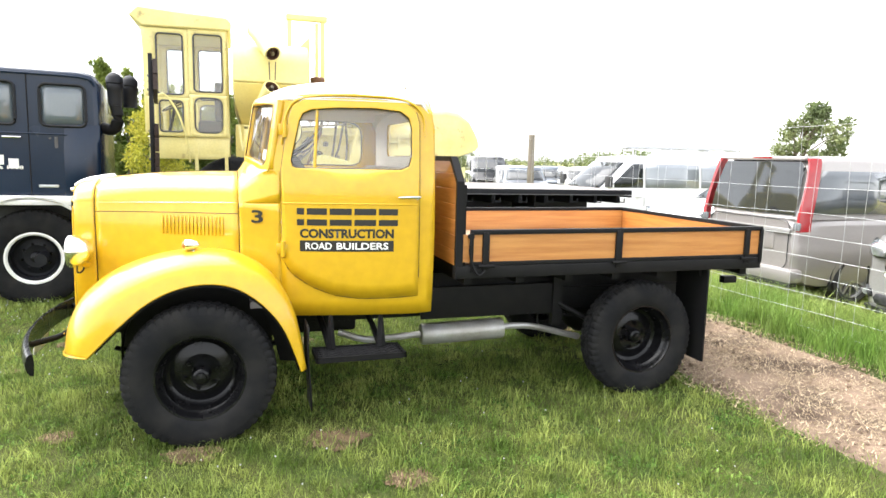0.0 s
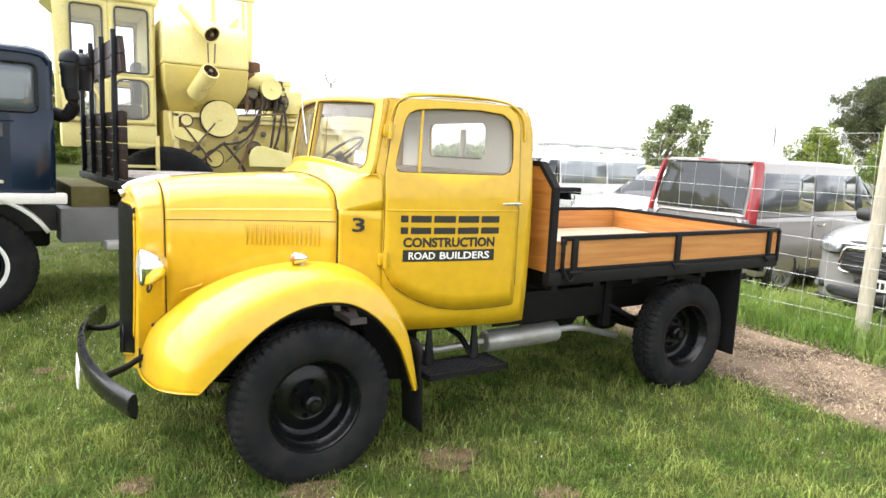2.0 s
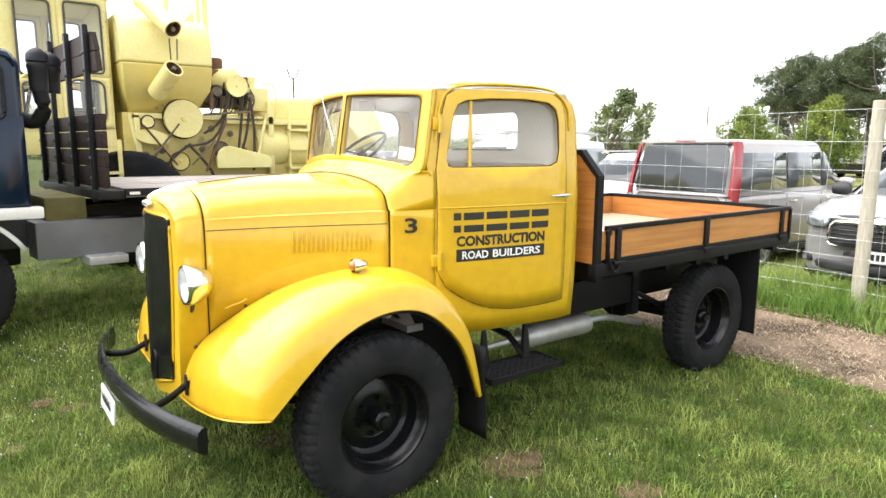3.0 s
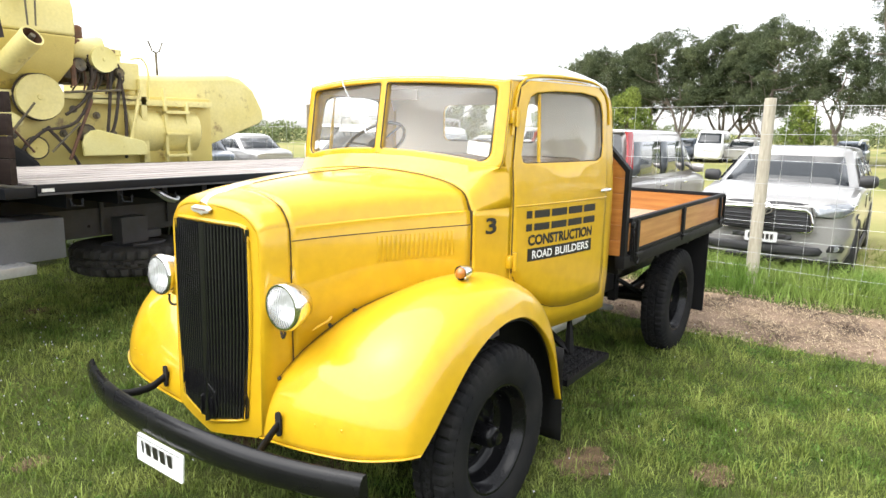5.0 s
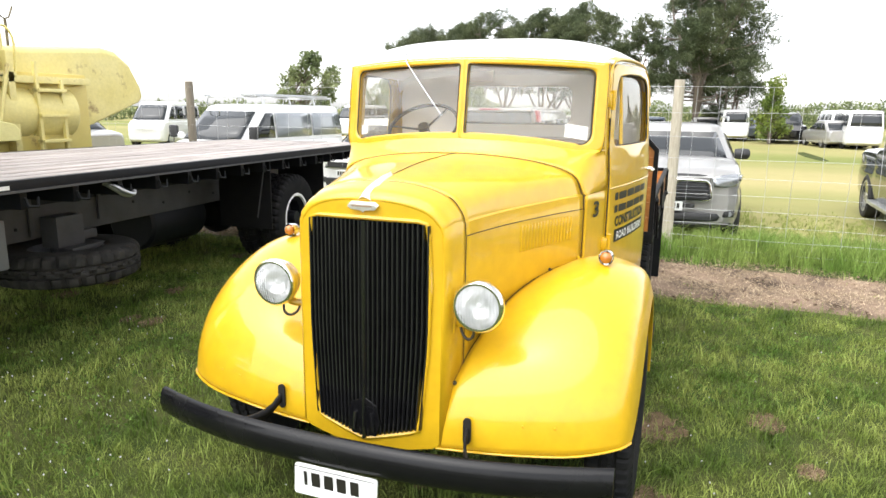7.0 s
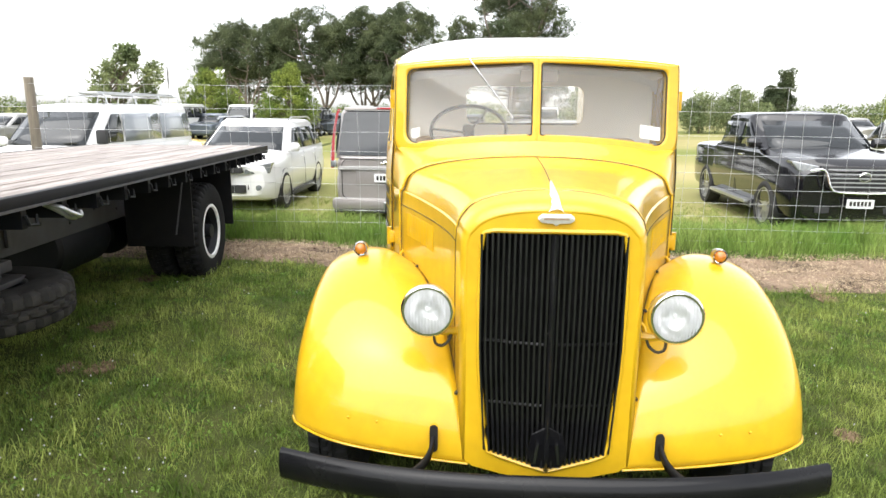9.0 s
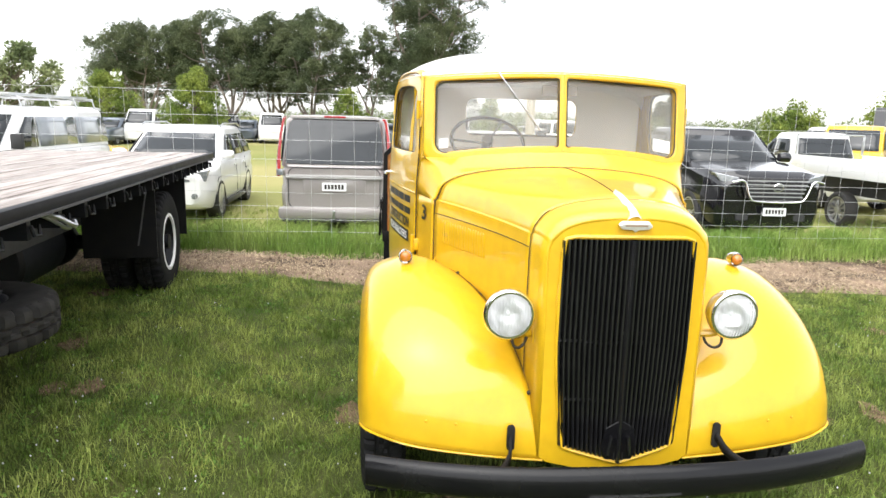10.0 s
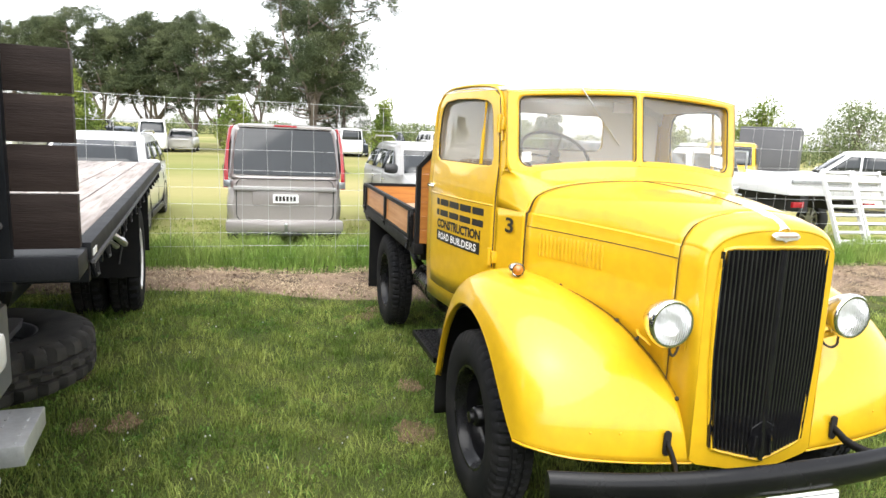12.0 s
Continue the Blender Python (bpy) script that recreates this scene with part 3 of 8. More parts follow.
# front of the shell round the grille, with a pointed foot
gr_in = [(-0.262, 1.458), (-0.245, 1.474), (0.0, 1.480), (0.245, 1.474), (0.262, 1.458), (0.272, 1.2), (0.264, 0.95), (0.234, 0.622), (0.224, 0.600), (0.0, 0.546), (-0.224, 0.600), (-0.234, 0.622), (-0.264, 0.95), (-0.272, 1.2)]
gr_out = [(p[1], p[2]) for p in mirrored(rim_row)] + [(0.285, 0.53), (0.0, 0.488), (-0.285, 0.53)]
bm = bmesh.new()
ring_panel(bm, gr_out, gr_in, lambda u, v: Vector((nose_x(u, v), u, v)), 4, (0, 1.05))
part("grille_surround", bm, YELLOW, nose, smooth=70)
bm = bmesh.new()
tube(bm, [Vector((nose_x(u, v) - 0.004, u, v)) for u, v in star(gr_in, (0, 1.05), [2 * math.pi * i / 80 for i in range(80)])], 0.009, 6, True)
part("grille_bead", bm, YELLOW, nose)
grille = part("grille_backing", (lambda b: (fill_panel(b, gr_in, lambda u, v: Vector((nose_x(u, v) + 0.10, u, v))), b)[1])(bmesh.new()), mat("radiator_core", (0.006, 0.006, 0.006), 0.8), lorry, "dark radiator core behind the grille")
for k in range(-13, 14):
    y = k * 0.0202
    if k == 0:
        continue
    top = 1.468 - 0.02 * max(0, abs(y) - 0.22) * 10
    low = 0.556 + 0.052 * abs(y) / 0.24
    bm = bmesh.new()
    rows = []
    for i in range(9):
        z = low + (top - low) * i / 8
        yy = y * (1 - 0.10 * max(0, (1.0 - z)) / 0.4 * 1.0)
        x = nose_x(yy, z) - 0.010
        rows.append([(x + dx, yy + dy, z) for dx, dy in ((0.024, -0.0050), (0.004, -0.0062), (-0.004, -0.003), (-0.004, 0.003), (0.004, 0.0062), (0.024, 0.0050))])
    loft(bm, rows, True, True)
    part("grille_bar", bm, GRILLE_BLACK, grille)
for z in (0.80, 1.045):
    bm = bmesh.new()
    tube(bm, [(nose_x(y, z) + 0.024, y, z) for y in np.linspace(-0.25, 0.25, 13)], 0.009, 6)
    part("grille_crossbar", bm, RIM_BLACK, grille)
bm = bmesh.new()
rows = []
for i in range(7):
    z = 0.552 + 0.918 * i / 6
    x, w = nose_x(0, z), 0.011 + 0.004 * i / 6
    rows.append([(x + 0.01, -w, z), (x - 0.016, -w * 0.8, z), (x - 0.028, 0, z), (x - 0.016, w * 0.8, z), (x + 0.01, w, z)])
loft(bm, rows)
part("grille_spine", bm, GRILLE_BLACK, grille)
bm = bmesh.new()
lathe(bm, [(0.0, 0.0), (0.05, 0.0), (0.05, 0.014), (0.0, 0.014)], 20, pose(-0.80, 0, 0.69, 0, -90, 0))
part("crank_cover", bm, GRILLE_BLACK, grille)
bm = bmesh.new()
prism(bm, [(-0.055, 0.565), (0.055, 0.565), (0.075, 0.62), (0.060, 0.70), (0.0, 0.735), (-0.060, 0.70), (-0.075, 0.62)], "x", -0.858, -0.852)
part("starting_handle_plate", bm, RIM_BLACK, grille, "black plate over the starting handle hole", bevel=0.002)
for y in (-0.045, 0.045):
    bm = bmesh.new()
    tube(bm, [(-0.862, y, 0.585), (-0.862, y * 0.8, 0.665)], 0.007, 6)
    part("plate_hook", bm, GRILLE_BLACK, grille)
# badge and bonnet spear
bm = bmesh.new()
prism(bm, [(-0.066, 0.0), (-0.052, -0.013), (-0.012, -0.016), (0.0, -0.026), (0.012, -0.016), (0.052, -0.013), (0.066, 0.0), (0.052, 0.014), (-0.052, 0.014)], "x", -0.012, 0.012)
bmesh.ops.transform(bm, verts=bm.verts, matrix=pose(-0.838, 0, 1.527, 0, -18, 0))
badge = part("badge", bm, BADGE_METAL, nose, "small chrome radiator badge", bevel=0.003)
bm = bmesh.new()
box(bm, -0.852, -0.044, 1.524, -0.849, 0.044, 1.530)
part("badge_bar", bm, SEAT_VINYL, badge)
bm = bmesh.new()
loft(bm, [[(x, -w, z), (x - 0.01, -w * 0.5, z + 0.012), (x - 0.012, 0, z + 0.017), (x - 0.01, w * 0.5, z + 0.012), (x, w, z)] for x, z, w in ((-0.825, 1.545, 0.032), (-0.79, 1.572, 0.024), (-0.73, 1.594, 0.017), (-0.65, 1.612, 0.010), (-0.57, 1.622, 0.004))])
part("bonnet_spear", bm, BADGE_METAL, nose, "bright tapered bonnet spear")
# seams of the bonnet
for x in (-0.656, 0.2415):
    whole = mirrored(rounded(hood_row(x)))
    n_ = len(whole) // 2
    for a, b in (((0, len(whole)),) if x > 0 else ((0, n_ - 11), (n_ + 12, len(whole)))):
        bm = bmesh.new()
        tube(bm, whole[a:b], 0.0018, 6)
        part("bonnet_seam", bm, SEAM, bonnet)
bm = bmesh.new()
tube(bm, [(x, 0, ease(x, HOOD_TOP) + 0.001) for x in np.linspace(-0.56, 0.24, 14)], 0.0022, 6)
part("bonnet_hinge", bm, SEAM, bonnet)
for side in (-1, 1):
    bm = bmesh.new()
    tube(bm, [(p[0], side * p[1], p[2]) for p in (hood_row(x)[10] for x in np.linspace(-0.65, 0.235, 16))], 0.0022, 5)
    part("side_seam", bm, SEAM, bonnet)
    for k in range(17):
        x = -0.235 + 0.0235 * k
        w = ease(x, HOOD_W)
        bm = bmesh.new()
        rows = []
        for dx, dy in ((-0.008, -0.002), (-0.004, 0.006), (0.003, 0.009), (0.0045, -0.002)):
            rows.append([(x + dx, side * (w + dy * s), z) for z, s in ((1.262, 0.2), (1.272, 1), (1.33, 1), (1.378, 1), (1.388, 0.2))])
        loft(bm, rows)
        part("louvre", bm, YELLOW, bonnet)
        # dark strip: shade in the louvre's opening, given as colour
        bm = bmesh.new()
        loft(bm, [[(x + 0.0048, side * (w + q), z) for z in (1.268, 1.382)] for q in (-0.001, 0.0065)])
        part("louvre_slot", bm, SEAM, bonnet, smooth=0)
    # bonnet catches
    for (x, z, ln) in ((0.195, 1.165, 0.09), (-0.50, 1.03, 0.085)):
        w = ease(x, HOOD_W) + 0.008
        bm = bmesh.new()
        tube(bm, [(x + 0.03, side * w, z), (x, side * (w + 0.012), z - 0.01), (x - ln * 0.6, side * (w + 0.006), z - 0.022), (x - ln, side * (w + 0.004), z - 0.034)], [0.008, 0.007, 0.006, 0.004], 6)
        part("bonnet_catch", bm, YELLOW, bonnet)
        bm = bmesh.new()
        tube(bm, [(x + 0.025, side * (w - 0.01), z - 0.03), (x + 0.025, side * (w + 0.008), z - 0.045)], 0.009, 6)
        part("catch_rubber", bm, SEAM, bonnet)

# scuttle between bonnet and windscreen
bm = bmesh.new()
rows = []
half = hood_row(0.243)[:9]
SIDE_Z = {5: 1.690, 6: 1.620, 7: 1.550, 8: 1.486}


def scuttle_end(i, p):
    """Where a line of the bonnet ends: along the windscreen's foot, then down the cab's side."""
    if i < 5:
        ty = 0.750 * p[1] / half[4][1]
        return Vector((screen_x(ty, 1.745) - 0.008, ty, 1.752 - 0.066 * (ty / 0.7) ** 2 + (0.022 if i == 4 else 0.0)))
    return Vector((0.499, cab_y(0.499, SIDE_Z[i]) + 0.004, SIDE_Z[i]))


fore = rounded(half)
aft = rounded([tuple(scuttle_end(i, p)) for i, p in enumerate(half)])
aft = [(min(x, 0.499), min(y, cab_y(min(x, 0.499), z) + 0.004), z) for x, y, z in aft]
for f in np.linspace(0, 1, 13):
    g = f * f * (3 - 2 * f)
    row = []
    for j, (p, q) in enumerate(zip(fore, aft)):
        k = f + 0.6 * (g - f) * max(0.0, 1 - 1.6 * j / len(fore))
        row.append((p[0] + (q[0] - p[0]) * f, p[1] + (q[1] - p[1]) * f, p[2] + (q[2] - p[2]) * k))
    x, y, z = row[-1]
    swell = cab_y(x, z) + 0.003 - y
    row = [(p[0], p[1] + swell * max(0.0, (j + 13 - len(row)) / 12), p[2]) for j, p in enumerate(row)]
    rows.append(mirrored(row))
loft(bm, rows)
part("scuttle", bm, YELLOW, lorry, thick=0.008, smooth=60, offset=0.0)


# front wings: lofted between rails
def wing(side):
    inner = spline([(-0.80, 0.30, 0.535), (-0.775, 0.315, 0.68), (-0.71, 0.345, 0.81), (-0.56, 0.385, 0.93), (-0.34, 0.45, 1.045), (-0.08, 0.545, 1.115), (0.14, 0.64, 1.13), (0.29, 0.71, 1.03), (0.40, 0.76, 0.80), (0.50, 0.80, 0.45)], 40)
    mid = spline([(-0.805, 0.57, 0.565), (-0.775, 0.585, 0.73), (-0.69, 0.60, 0.90), (-0.52, 0.62, 1.045), (-0.29, 0.66, 1.145), (-0.03, 0.71, 1.192), (0.21, 0.76, 1.172), (0.41, 0.80, 1.045), (0.54, 0.83, 0.80), (0.62, 0.86, 0.45)], 40)
    crown = spline([(-0.768, 0.84, 0.592), (-0.735, 0.84, 0.765), (-0.645, 0.845, 0.925), (-0.48, 0.85, 1.065), (-0.255, 0.86, 1.160), (0.0, 0.87, 1.200), (0.24, 0.88, 1.172), (0.44, 0.90, 1.04), (0.57, 0.92, 0.80), (0.632, 0.93, 0.45)], 40)
    edge = spline([(-0.690, 1.005, 0.615), (-0.650, 1.015, 0.755), (-0.555, 1.02, 0.90), (-0.40, 1.02, 1.02), (-0.20, 1.02, 1.105), (0.02, 1.02, 1.145), (0.24, 1.02, 1.115), (0.42, 1.025, 1.0), (0.555, 1.03, 0.79), (0.632, 1.035, 0.45)], 40)
    lip = spline([(-0.61, 1.055, 0.615), (-0.54, 1.065, 0.69), (-0.43, 1.07, 0.80), (-0.29, 1.07, 0.92), (-0.13, 1.07, 1.0), (0.04, 1.07, 1.03), (0.21, 1.07, 1.0), (0.37, 1.07, 0.89), (0.50, 1.07, 0.72), (0.60, 1.07, 0.45)], 40)
    roll = [p + np.array((0.012 * (0 - p[0]), -0.035, -0.012)) for p in lip]
    bm = bmesh.new()
    rows = []
    for a, b, c, d, e, f in zip(inner, mid, crown, edge, lip, roll):
        row = list(spline([a, b, c, d, e], 21)) + [f]
        rows.append([(p[0], side * p[1], p[2]) for p in row])
    loft(bm, rows)
    w = part("front_wing", bm, YELLOW, lorry, "broad rounded yellow front wing", thick=0.010, smooth=70)
    bm = bmesh.new()
    tube(bm, [(p[0], side * (p[1] - 0.006), p[2] - 0.002) for p in lip], 0.0065, 6)
    part("wing_lip", bm, YELLOW, w)
    bm = bmesh.new()
    tube(bm, [(p[0] - 0.002, side * (p[1] + 0.004), p[2] + 0.005) for p in inner[3:36]], 0.0016, 6)
    part("wing_piping", bm, SEAM, w)
    bm = bmesh.new()
    low = [r[0] for r in (inner, mid, crown, edge, lip)]
    tube(bm, [(p[0] - 0.003, side * p[1], p[2]) for p in spline(low, 16)], 0.005, 6)
    part("wing_front_bead", bm, YELLOW, w)
    bm = bmesh.new()
    rows = []
    for a, b, c, d, e in zip(inner, mid, crown, edge, lip):
        rows.append([(p[0] * 0.965, side * (p[1] - dy), 0.44 + (p[2] - 0.44) * 0.955) for p, dy in ((a, -0.01), (b, 0.0), (c, 0.004), (d, 0.02), (e, 0.024))])
    loft(bm, rows[2:])
    part("wing_liner", bm, CHASSIS, w, "black underside of the wing", smooth=70)
    # rubber plugs along the seam
    for i in (8, 17, 23):
        p = inner[i]
        bm = bmesh.new()
        lathe(bm, [(0.011, 0), (0.010, 0.008), (0.004, 0.012), (0.0, 0.012)], 10, pose(p[0], side * (p[1] + 0.008), p[2] + 0.006, -side * 40, 0, 0))
        part("rubber_plug", bm, SEAM, w)
    for yy in (0.66, 0.78):
        bm = bmesh.new()
        lathe(bm, [(0.0, 0.004), (0.005, 0.003), (0.007, 0.0)], 8, pose(-0.812 + 0.35 * max(0, yy - 0.6) ** 1.3, side * yy, 0.70, 0, -90, 0))
        part("wing_rivet", bm, YELLOW, w)
    # slot and bumper iron
    bm = bmesh.new()
    prism(bm, rrect(-0.016, -0.055, 0.016, 0.055, 0.015, 4), "x", -0.006, 0.004)
    bmesh.ops.transform(bm, verts=bm.verts, matrix=pose(-0.806, side * 0.435, 0.64))
    part("iron_slot", bm, mat("slot_dark", (0.008, 0.007, 0.005), 0.9) if side < 0 else bpy.data.materials["slot_dark"], w)
    # indicator
    bm = bmesh.new()
    lathe(bm, [(0.0, 0.042), (0.015, 0.040), (0.024, 0.031), (0.028, 0.02)], 16, pose(-0.055, side * 0.855, 1.235, 0, -90, 0))
    ind = part("indicator_lamp", bm, AMBER, w, "small amber indicator in a chrome shell")
    bm = bmesh.new()
    lathe(bm, [(0.034, 0.022), (0.036, 0.008), (0.033, -0.02), (0.024, -0.05), (0.008, -0.065), (0.0, -0.066)], 16, pose(-0.055, side * 0.855, 1.235, 0, -90, 0))
    tube(bm, [(-0.03, side * 0.855, 1.21), (-0.03, side * 0.855, 1.17)], 0.012, 8)
    part("lamp_shell", bm, CHROME, ind)
    return w


for side in (-1, 1):
    wing(side)
    # dark inner arch behind the wheel
    bm = bmesh.new()
    loft(bm, [[(0.0 + 0.50 * math.cos(q), side * y, 0.50 + 0.50 * math.sin(q)) for q in np.linspace(math.radians(-8), math.radians(188), 18)] for y in (0.56, 0.62)])
    part("inner_arch", bm, CHASSIS, lorry, thick=0.01)
    part("splash_plate", boxes((-0.42, side * 0.50, 0.5, 0.45, side * 0.515, 0.92)), CHASSIS, lorry)

# headlamps
for side in (-1, 1):
    m = pose(-0.785, side * 0.462, 1.155, 0, -90, 0)
    bm = bmesh.new()
    lathe(bm, [(0.098, 0.0), (0.101, -0.012), (0.099, -0.03), (0.090, -0.06), (0.068, -0.10), (0.04, -0.125), (0.0, -0.135)], 32, m)
    lamp = part("headlamp", bm, CHROME, lorry, "round chrome headlamp", smooth=60)
    bm = bmesh.new()
    lathe(bm, [(0.088, 0.014), (0.096, 0.014), (0.1035, 0.006), (0.1045, -0.006), (0.102, -0.022), (0.098, -0.022)], 32, m)
    part("lamp_rim", bm, CHROME, lamp, "chrome headlamp rim")
    bm = bmesh.new()
    lathe(bm, [(0.093, 0.008), (0.085, 0.016), (0.06, 0.026), (0.03, 0.032), (0.0, 0.034)], 32, m)
    g = part("lamp_lens", bm, LAMP_GLASS, lamp, "clear domed headlamp lens")
    g.visible_shadow = False
    bm = bmesh.new()
    lathe(bm, [(0.090, 0.006), (0.082, -0.022), (0.066, -0.045), (0.045, -0.060), (0.022, -0.068), (0.0, -0.070)], 32, m)
    part("reflector", bm, REFLECTOR, lamp, "silvered reflector bowl")
    bm = bmesh.new()
    lathe(bm, [(0.0, -0.010), (0.012, -0.014), (0.017, -0.030), (0.012, -0.062)], 12, m)
    part("bulb", bm, LENS, lamp)
    bm = bmesh.new()
    tube(bm, [(-0.735, side * 0.44, 1.07), (-0.72, side * 0.40, 1.055), (-0.70, side * 0.345, 1.05)], 0.017, 8)
    box(bm, -0.74, side * 0.335, 1.02, -0.67, side * 0.352, 1.085, 0.004)
    part("lamp_bracket", bm, YELLOW, lamp)
    bm = bmesh.new()
    tube(bm, spline([(-0.755, side * 0.44, 1.06), (-0.76, side * 0.435, 1.02), (-0.75, side * 0.41, 1.005), (-0.735, side * 0.385, 1.02), (-0.73, side * 0.375, 1.045)], 12), 0.006, 6)
    part("lamp_cable", bm, SEAM, lamp)

# bumper, irons and plate
bm = bmesh.new()
rows = []
for i in range(41):
    v = -1 + i / 20
    x, y = -1.07 + 0.175 * abs(v) ** 2.4, 1.02 * v
    hgt = 0.062 + 0.004 * (1 - abs(v))
    zc = 0.585 - 0.014 * v - 0.012 * abs(v) ** 2
    rows.append([(x + dx, y, zc + dz * hgt) for dx, dz in ((0.012, 1.0), (-0.006, 0.98), (-0.022, 0.7), (-0.030, 0.0), (-0.022, -0.7), (-0.006, -0.98), (0.012, -1.0), (0.018, 0.0))])
loft(bm, rows, True, True)
bumper = part("bumper", bm, BUMPER_BLACK, lorry, "curved black steel bumper", smooth=60)
for side in (-1, 1):
    bm = bmesh.new()
    rows = [[(p[0], side * p[1], p[2] + dz) for dz in (0.018, -0.018)] for p in spline([(-0.70, 0.42, 0.635), (-0.80, 0.435, 0.64), (-0.88, 0.45, 0.60), (-0.97, 0.50, 0.585), (-1.035, 0.58, 0.585)], 12)]
    loft(bm, rows)
    part("bumper_iron", bm, CHASSIS, bumper, thick=0.012, offset=0.0)
bm = bmesh.new()
prism(bm, rrect(-0.18, -0.0625, 0.18, 0.0625, 0.012, 4), "x", -0.004, 0.004)
bmesh.ops.transform(bm, verts=bm.verts, matrix=pose(-1.102, 0.0, 0.468, 0, 4, 0))
plate = part("number_plate", bm, PLATE_WHITE, bumper, "white number plate with dark bars")
pl = lambda u, v: Vector((-1.109 - 0.07 * (v - 0.495), -u, v - 0.027))
bars("plate_bar", [(-0.135 + k * 0.056, 0.455, -0.135 + k * 0.056 + w, 0.535) for k, w in ((0, 0.014), (0.6, 0.038), (1.6, 0.04), (2.6, 0.04), (3.65, 0.036))], pl, LETTER_BLACK, plate)
bars("plate_border", [(-0.172, 0.437, 0.172, 0.440), (-0.172, 0.550, 0.172, 0.553)], pl, LETTER_BLACK, plate)


# wheels
def tyre_mesh(R, rim, half, bm, lugs=52, tread=0.009):
    """One ring with blocks and grooves round the tread and along the shoulders."""
    side = [(rim, 0.72), (rim + 0.02, 0.90), (rim + 0.06, 0.985), (rim + 0.10 * (R - rim) / 0.18, 1.0), (R - 0.075, 0.99), (R - 0.055, 0.965), (R - 0.05, 0.95), (R - 0.030, 0.90), (R - 0.008, 0.80), (R, 0.66), (R + 0.003, 0.50), (R + 0.003, 0.36), (R - tread, 0.33), (R - tread, 0.22), (R + 0.004, 0.19), (R + 0.004, 0.02)]
    prof = [(r, w, k) for k, (r, w) in enumerate(side)] + [(r, -w, k) for k, (r, w) in reversed(list(enumerate(side)))]
    seg = lugs * 4
    rows = []
    for r, w, k in prof:
        row = []
        for j in range(seg):
            shift = (0 if w > 0 else 2) + (1 if k > 11 else 0)
            cut = tread * (1.3 if k < 11 else 1.0) if 6 <= k and (j + shift) % 4 == 0 and k not in (12, 13) else 0.0
            q = 2 * math.pi * (j + 0.5 * (abs(w) - 0.5)) / seg
            row.append(((r - cut) * math.cos(q), (r - cut) * math.sin(q), half * w))
        rows.append(row)
    loft(bm, rows, True)
    return bm


def wheel(parent, m, R=0.448, rim=0.268, half=0.108, dish=-0.03, rim_mat=None, hub=0.0, nuts=6, name="wheel", nut_r=0.095, lugs=52, tread=0.009, tyre_mat=None):
    """A disc wheel; local z points outwards."""
    w = part(name, tyre_mesh(R, rim - 0.012, half, bmesh.new(), lugs, tread), tyre_mat or RUBBER, parent, "black tyre on a black pressed steel wheel", smooth=35)
    w.matrix_local = m
    bm = bmesh.new()
    lathe(bm, [(rim - 0.006, half * 0.60), (rim + 0.006, half * 0.74), (rim + 0.002, half * 0.82), (rim - 0.012, half * 0.80), (rim - 0.022, half * 0.66), (rim - 0.028, half * 0.45), (rim - 0.045, half * 0.28), (rim - 0.05, -half * 0.3),
               (rim - 0.058, dish), (rim * 0.70, dish - 0.012), (rim * 0.52, dish + 0.004), (rim * 0.44, dish + 0.008), (rim * 0.40, dish + 0.004), (0.0, dish + 0.004)], 48)
    r = part("rim", bm, rim_mat or RIM_BLACK, w, "pressed steel rim", smooth=30)
    bm = bmesh.new()
    lathe(bm, [(0.058, dish), (0.054, dish + 0.05 + hub), (0.044, dish + 0.062 + hub), (0.034, dish + 0.065 + hub), (0.030, dish + 0.085 + hub), (0.0, dish + 0.09 + hub)], 20)
    part("hub", bm, RIM_BLACK, r)
    for k in range(nuts):
        q = 2 * math.pi * (k + 0.3) / nuts
        bm = bmesh.new()
        lathe(bm, [(0.015, dish), (0.014, dish + 0.022), (0.008, dish + 0.03), (0.0, dish + 0.03)], 6, pose(nut_r * math.cos(q), nut_r * math.sin(q), 0.004))
        part("wheel_nut", bm, RIM_BLACK, r)
    return w


for side in (-1, 1):
    wheel(lorry, pose(0, side * 0.955, 0.442, -90 * side, 0, 0), dish=-0.045, hub=0.05, name="front_wheel")
    wheel(lorry, pose(3.2, side * 0.82, 0.442, -90 * side, 0, 0), dish=-0.055, hub=0.0, name="rear_wheel")

# chassis, axles, springs
for side in (-1, 1):
    bm = bmesh.new()
    box(bm, -0.60, side * 0.36, 0.60, 4.15, side * 0.44, 0.78, 0.006)
    part("chassis_rail", bm, CHASSIS, lorry)
    for x0, x1, zc in ((-0.55, 0.60, 0.52), (2.55, 3.85, 0.60)):
        for k in range(5):
            l = (x1 - x0) * (0.5 - 0.075 * k)
            bm = bmesh.new()
            c = (x0 + x1) / 2
            loft(bm, [[(c + l * u, side * y, zc - 0.013 * k - 0.10 * (1 - u * u) * (0.9)) for u in np.linspace(-1, 1, 9)] for y in (0.46, 0.53)])
            part("spring_leaf", bm, CHASSIS, lorry, thick=0.011)
    bm = bmesh.new()
    tube(bm, [(2.55, side * 0.48, 0.74), (2.75, side * 0.60, 0.62), (2.98, side * 0.66, 0.50)], 0.022, 8)
    lathe(bm, [(0.0, -0.03), (0.05, -0.03), (0.05, 0.03), (0.0, 0.03)], 14, pose(2.55, side * 0.46, 0.74, 90, 0, 0))
    part("damper_arm", bm, CHASSIS, lorry)
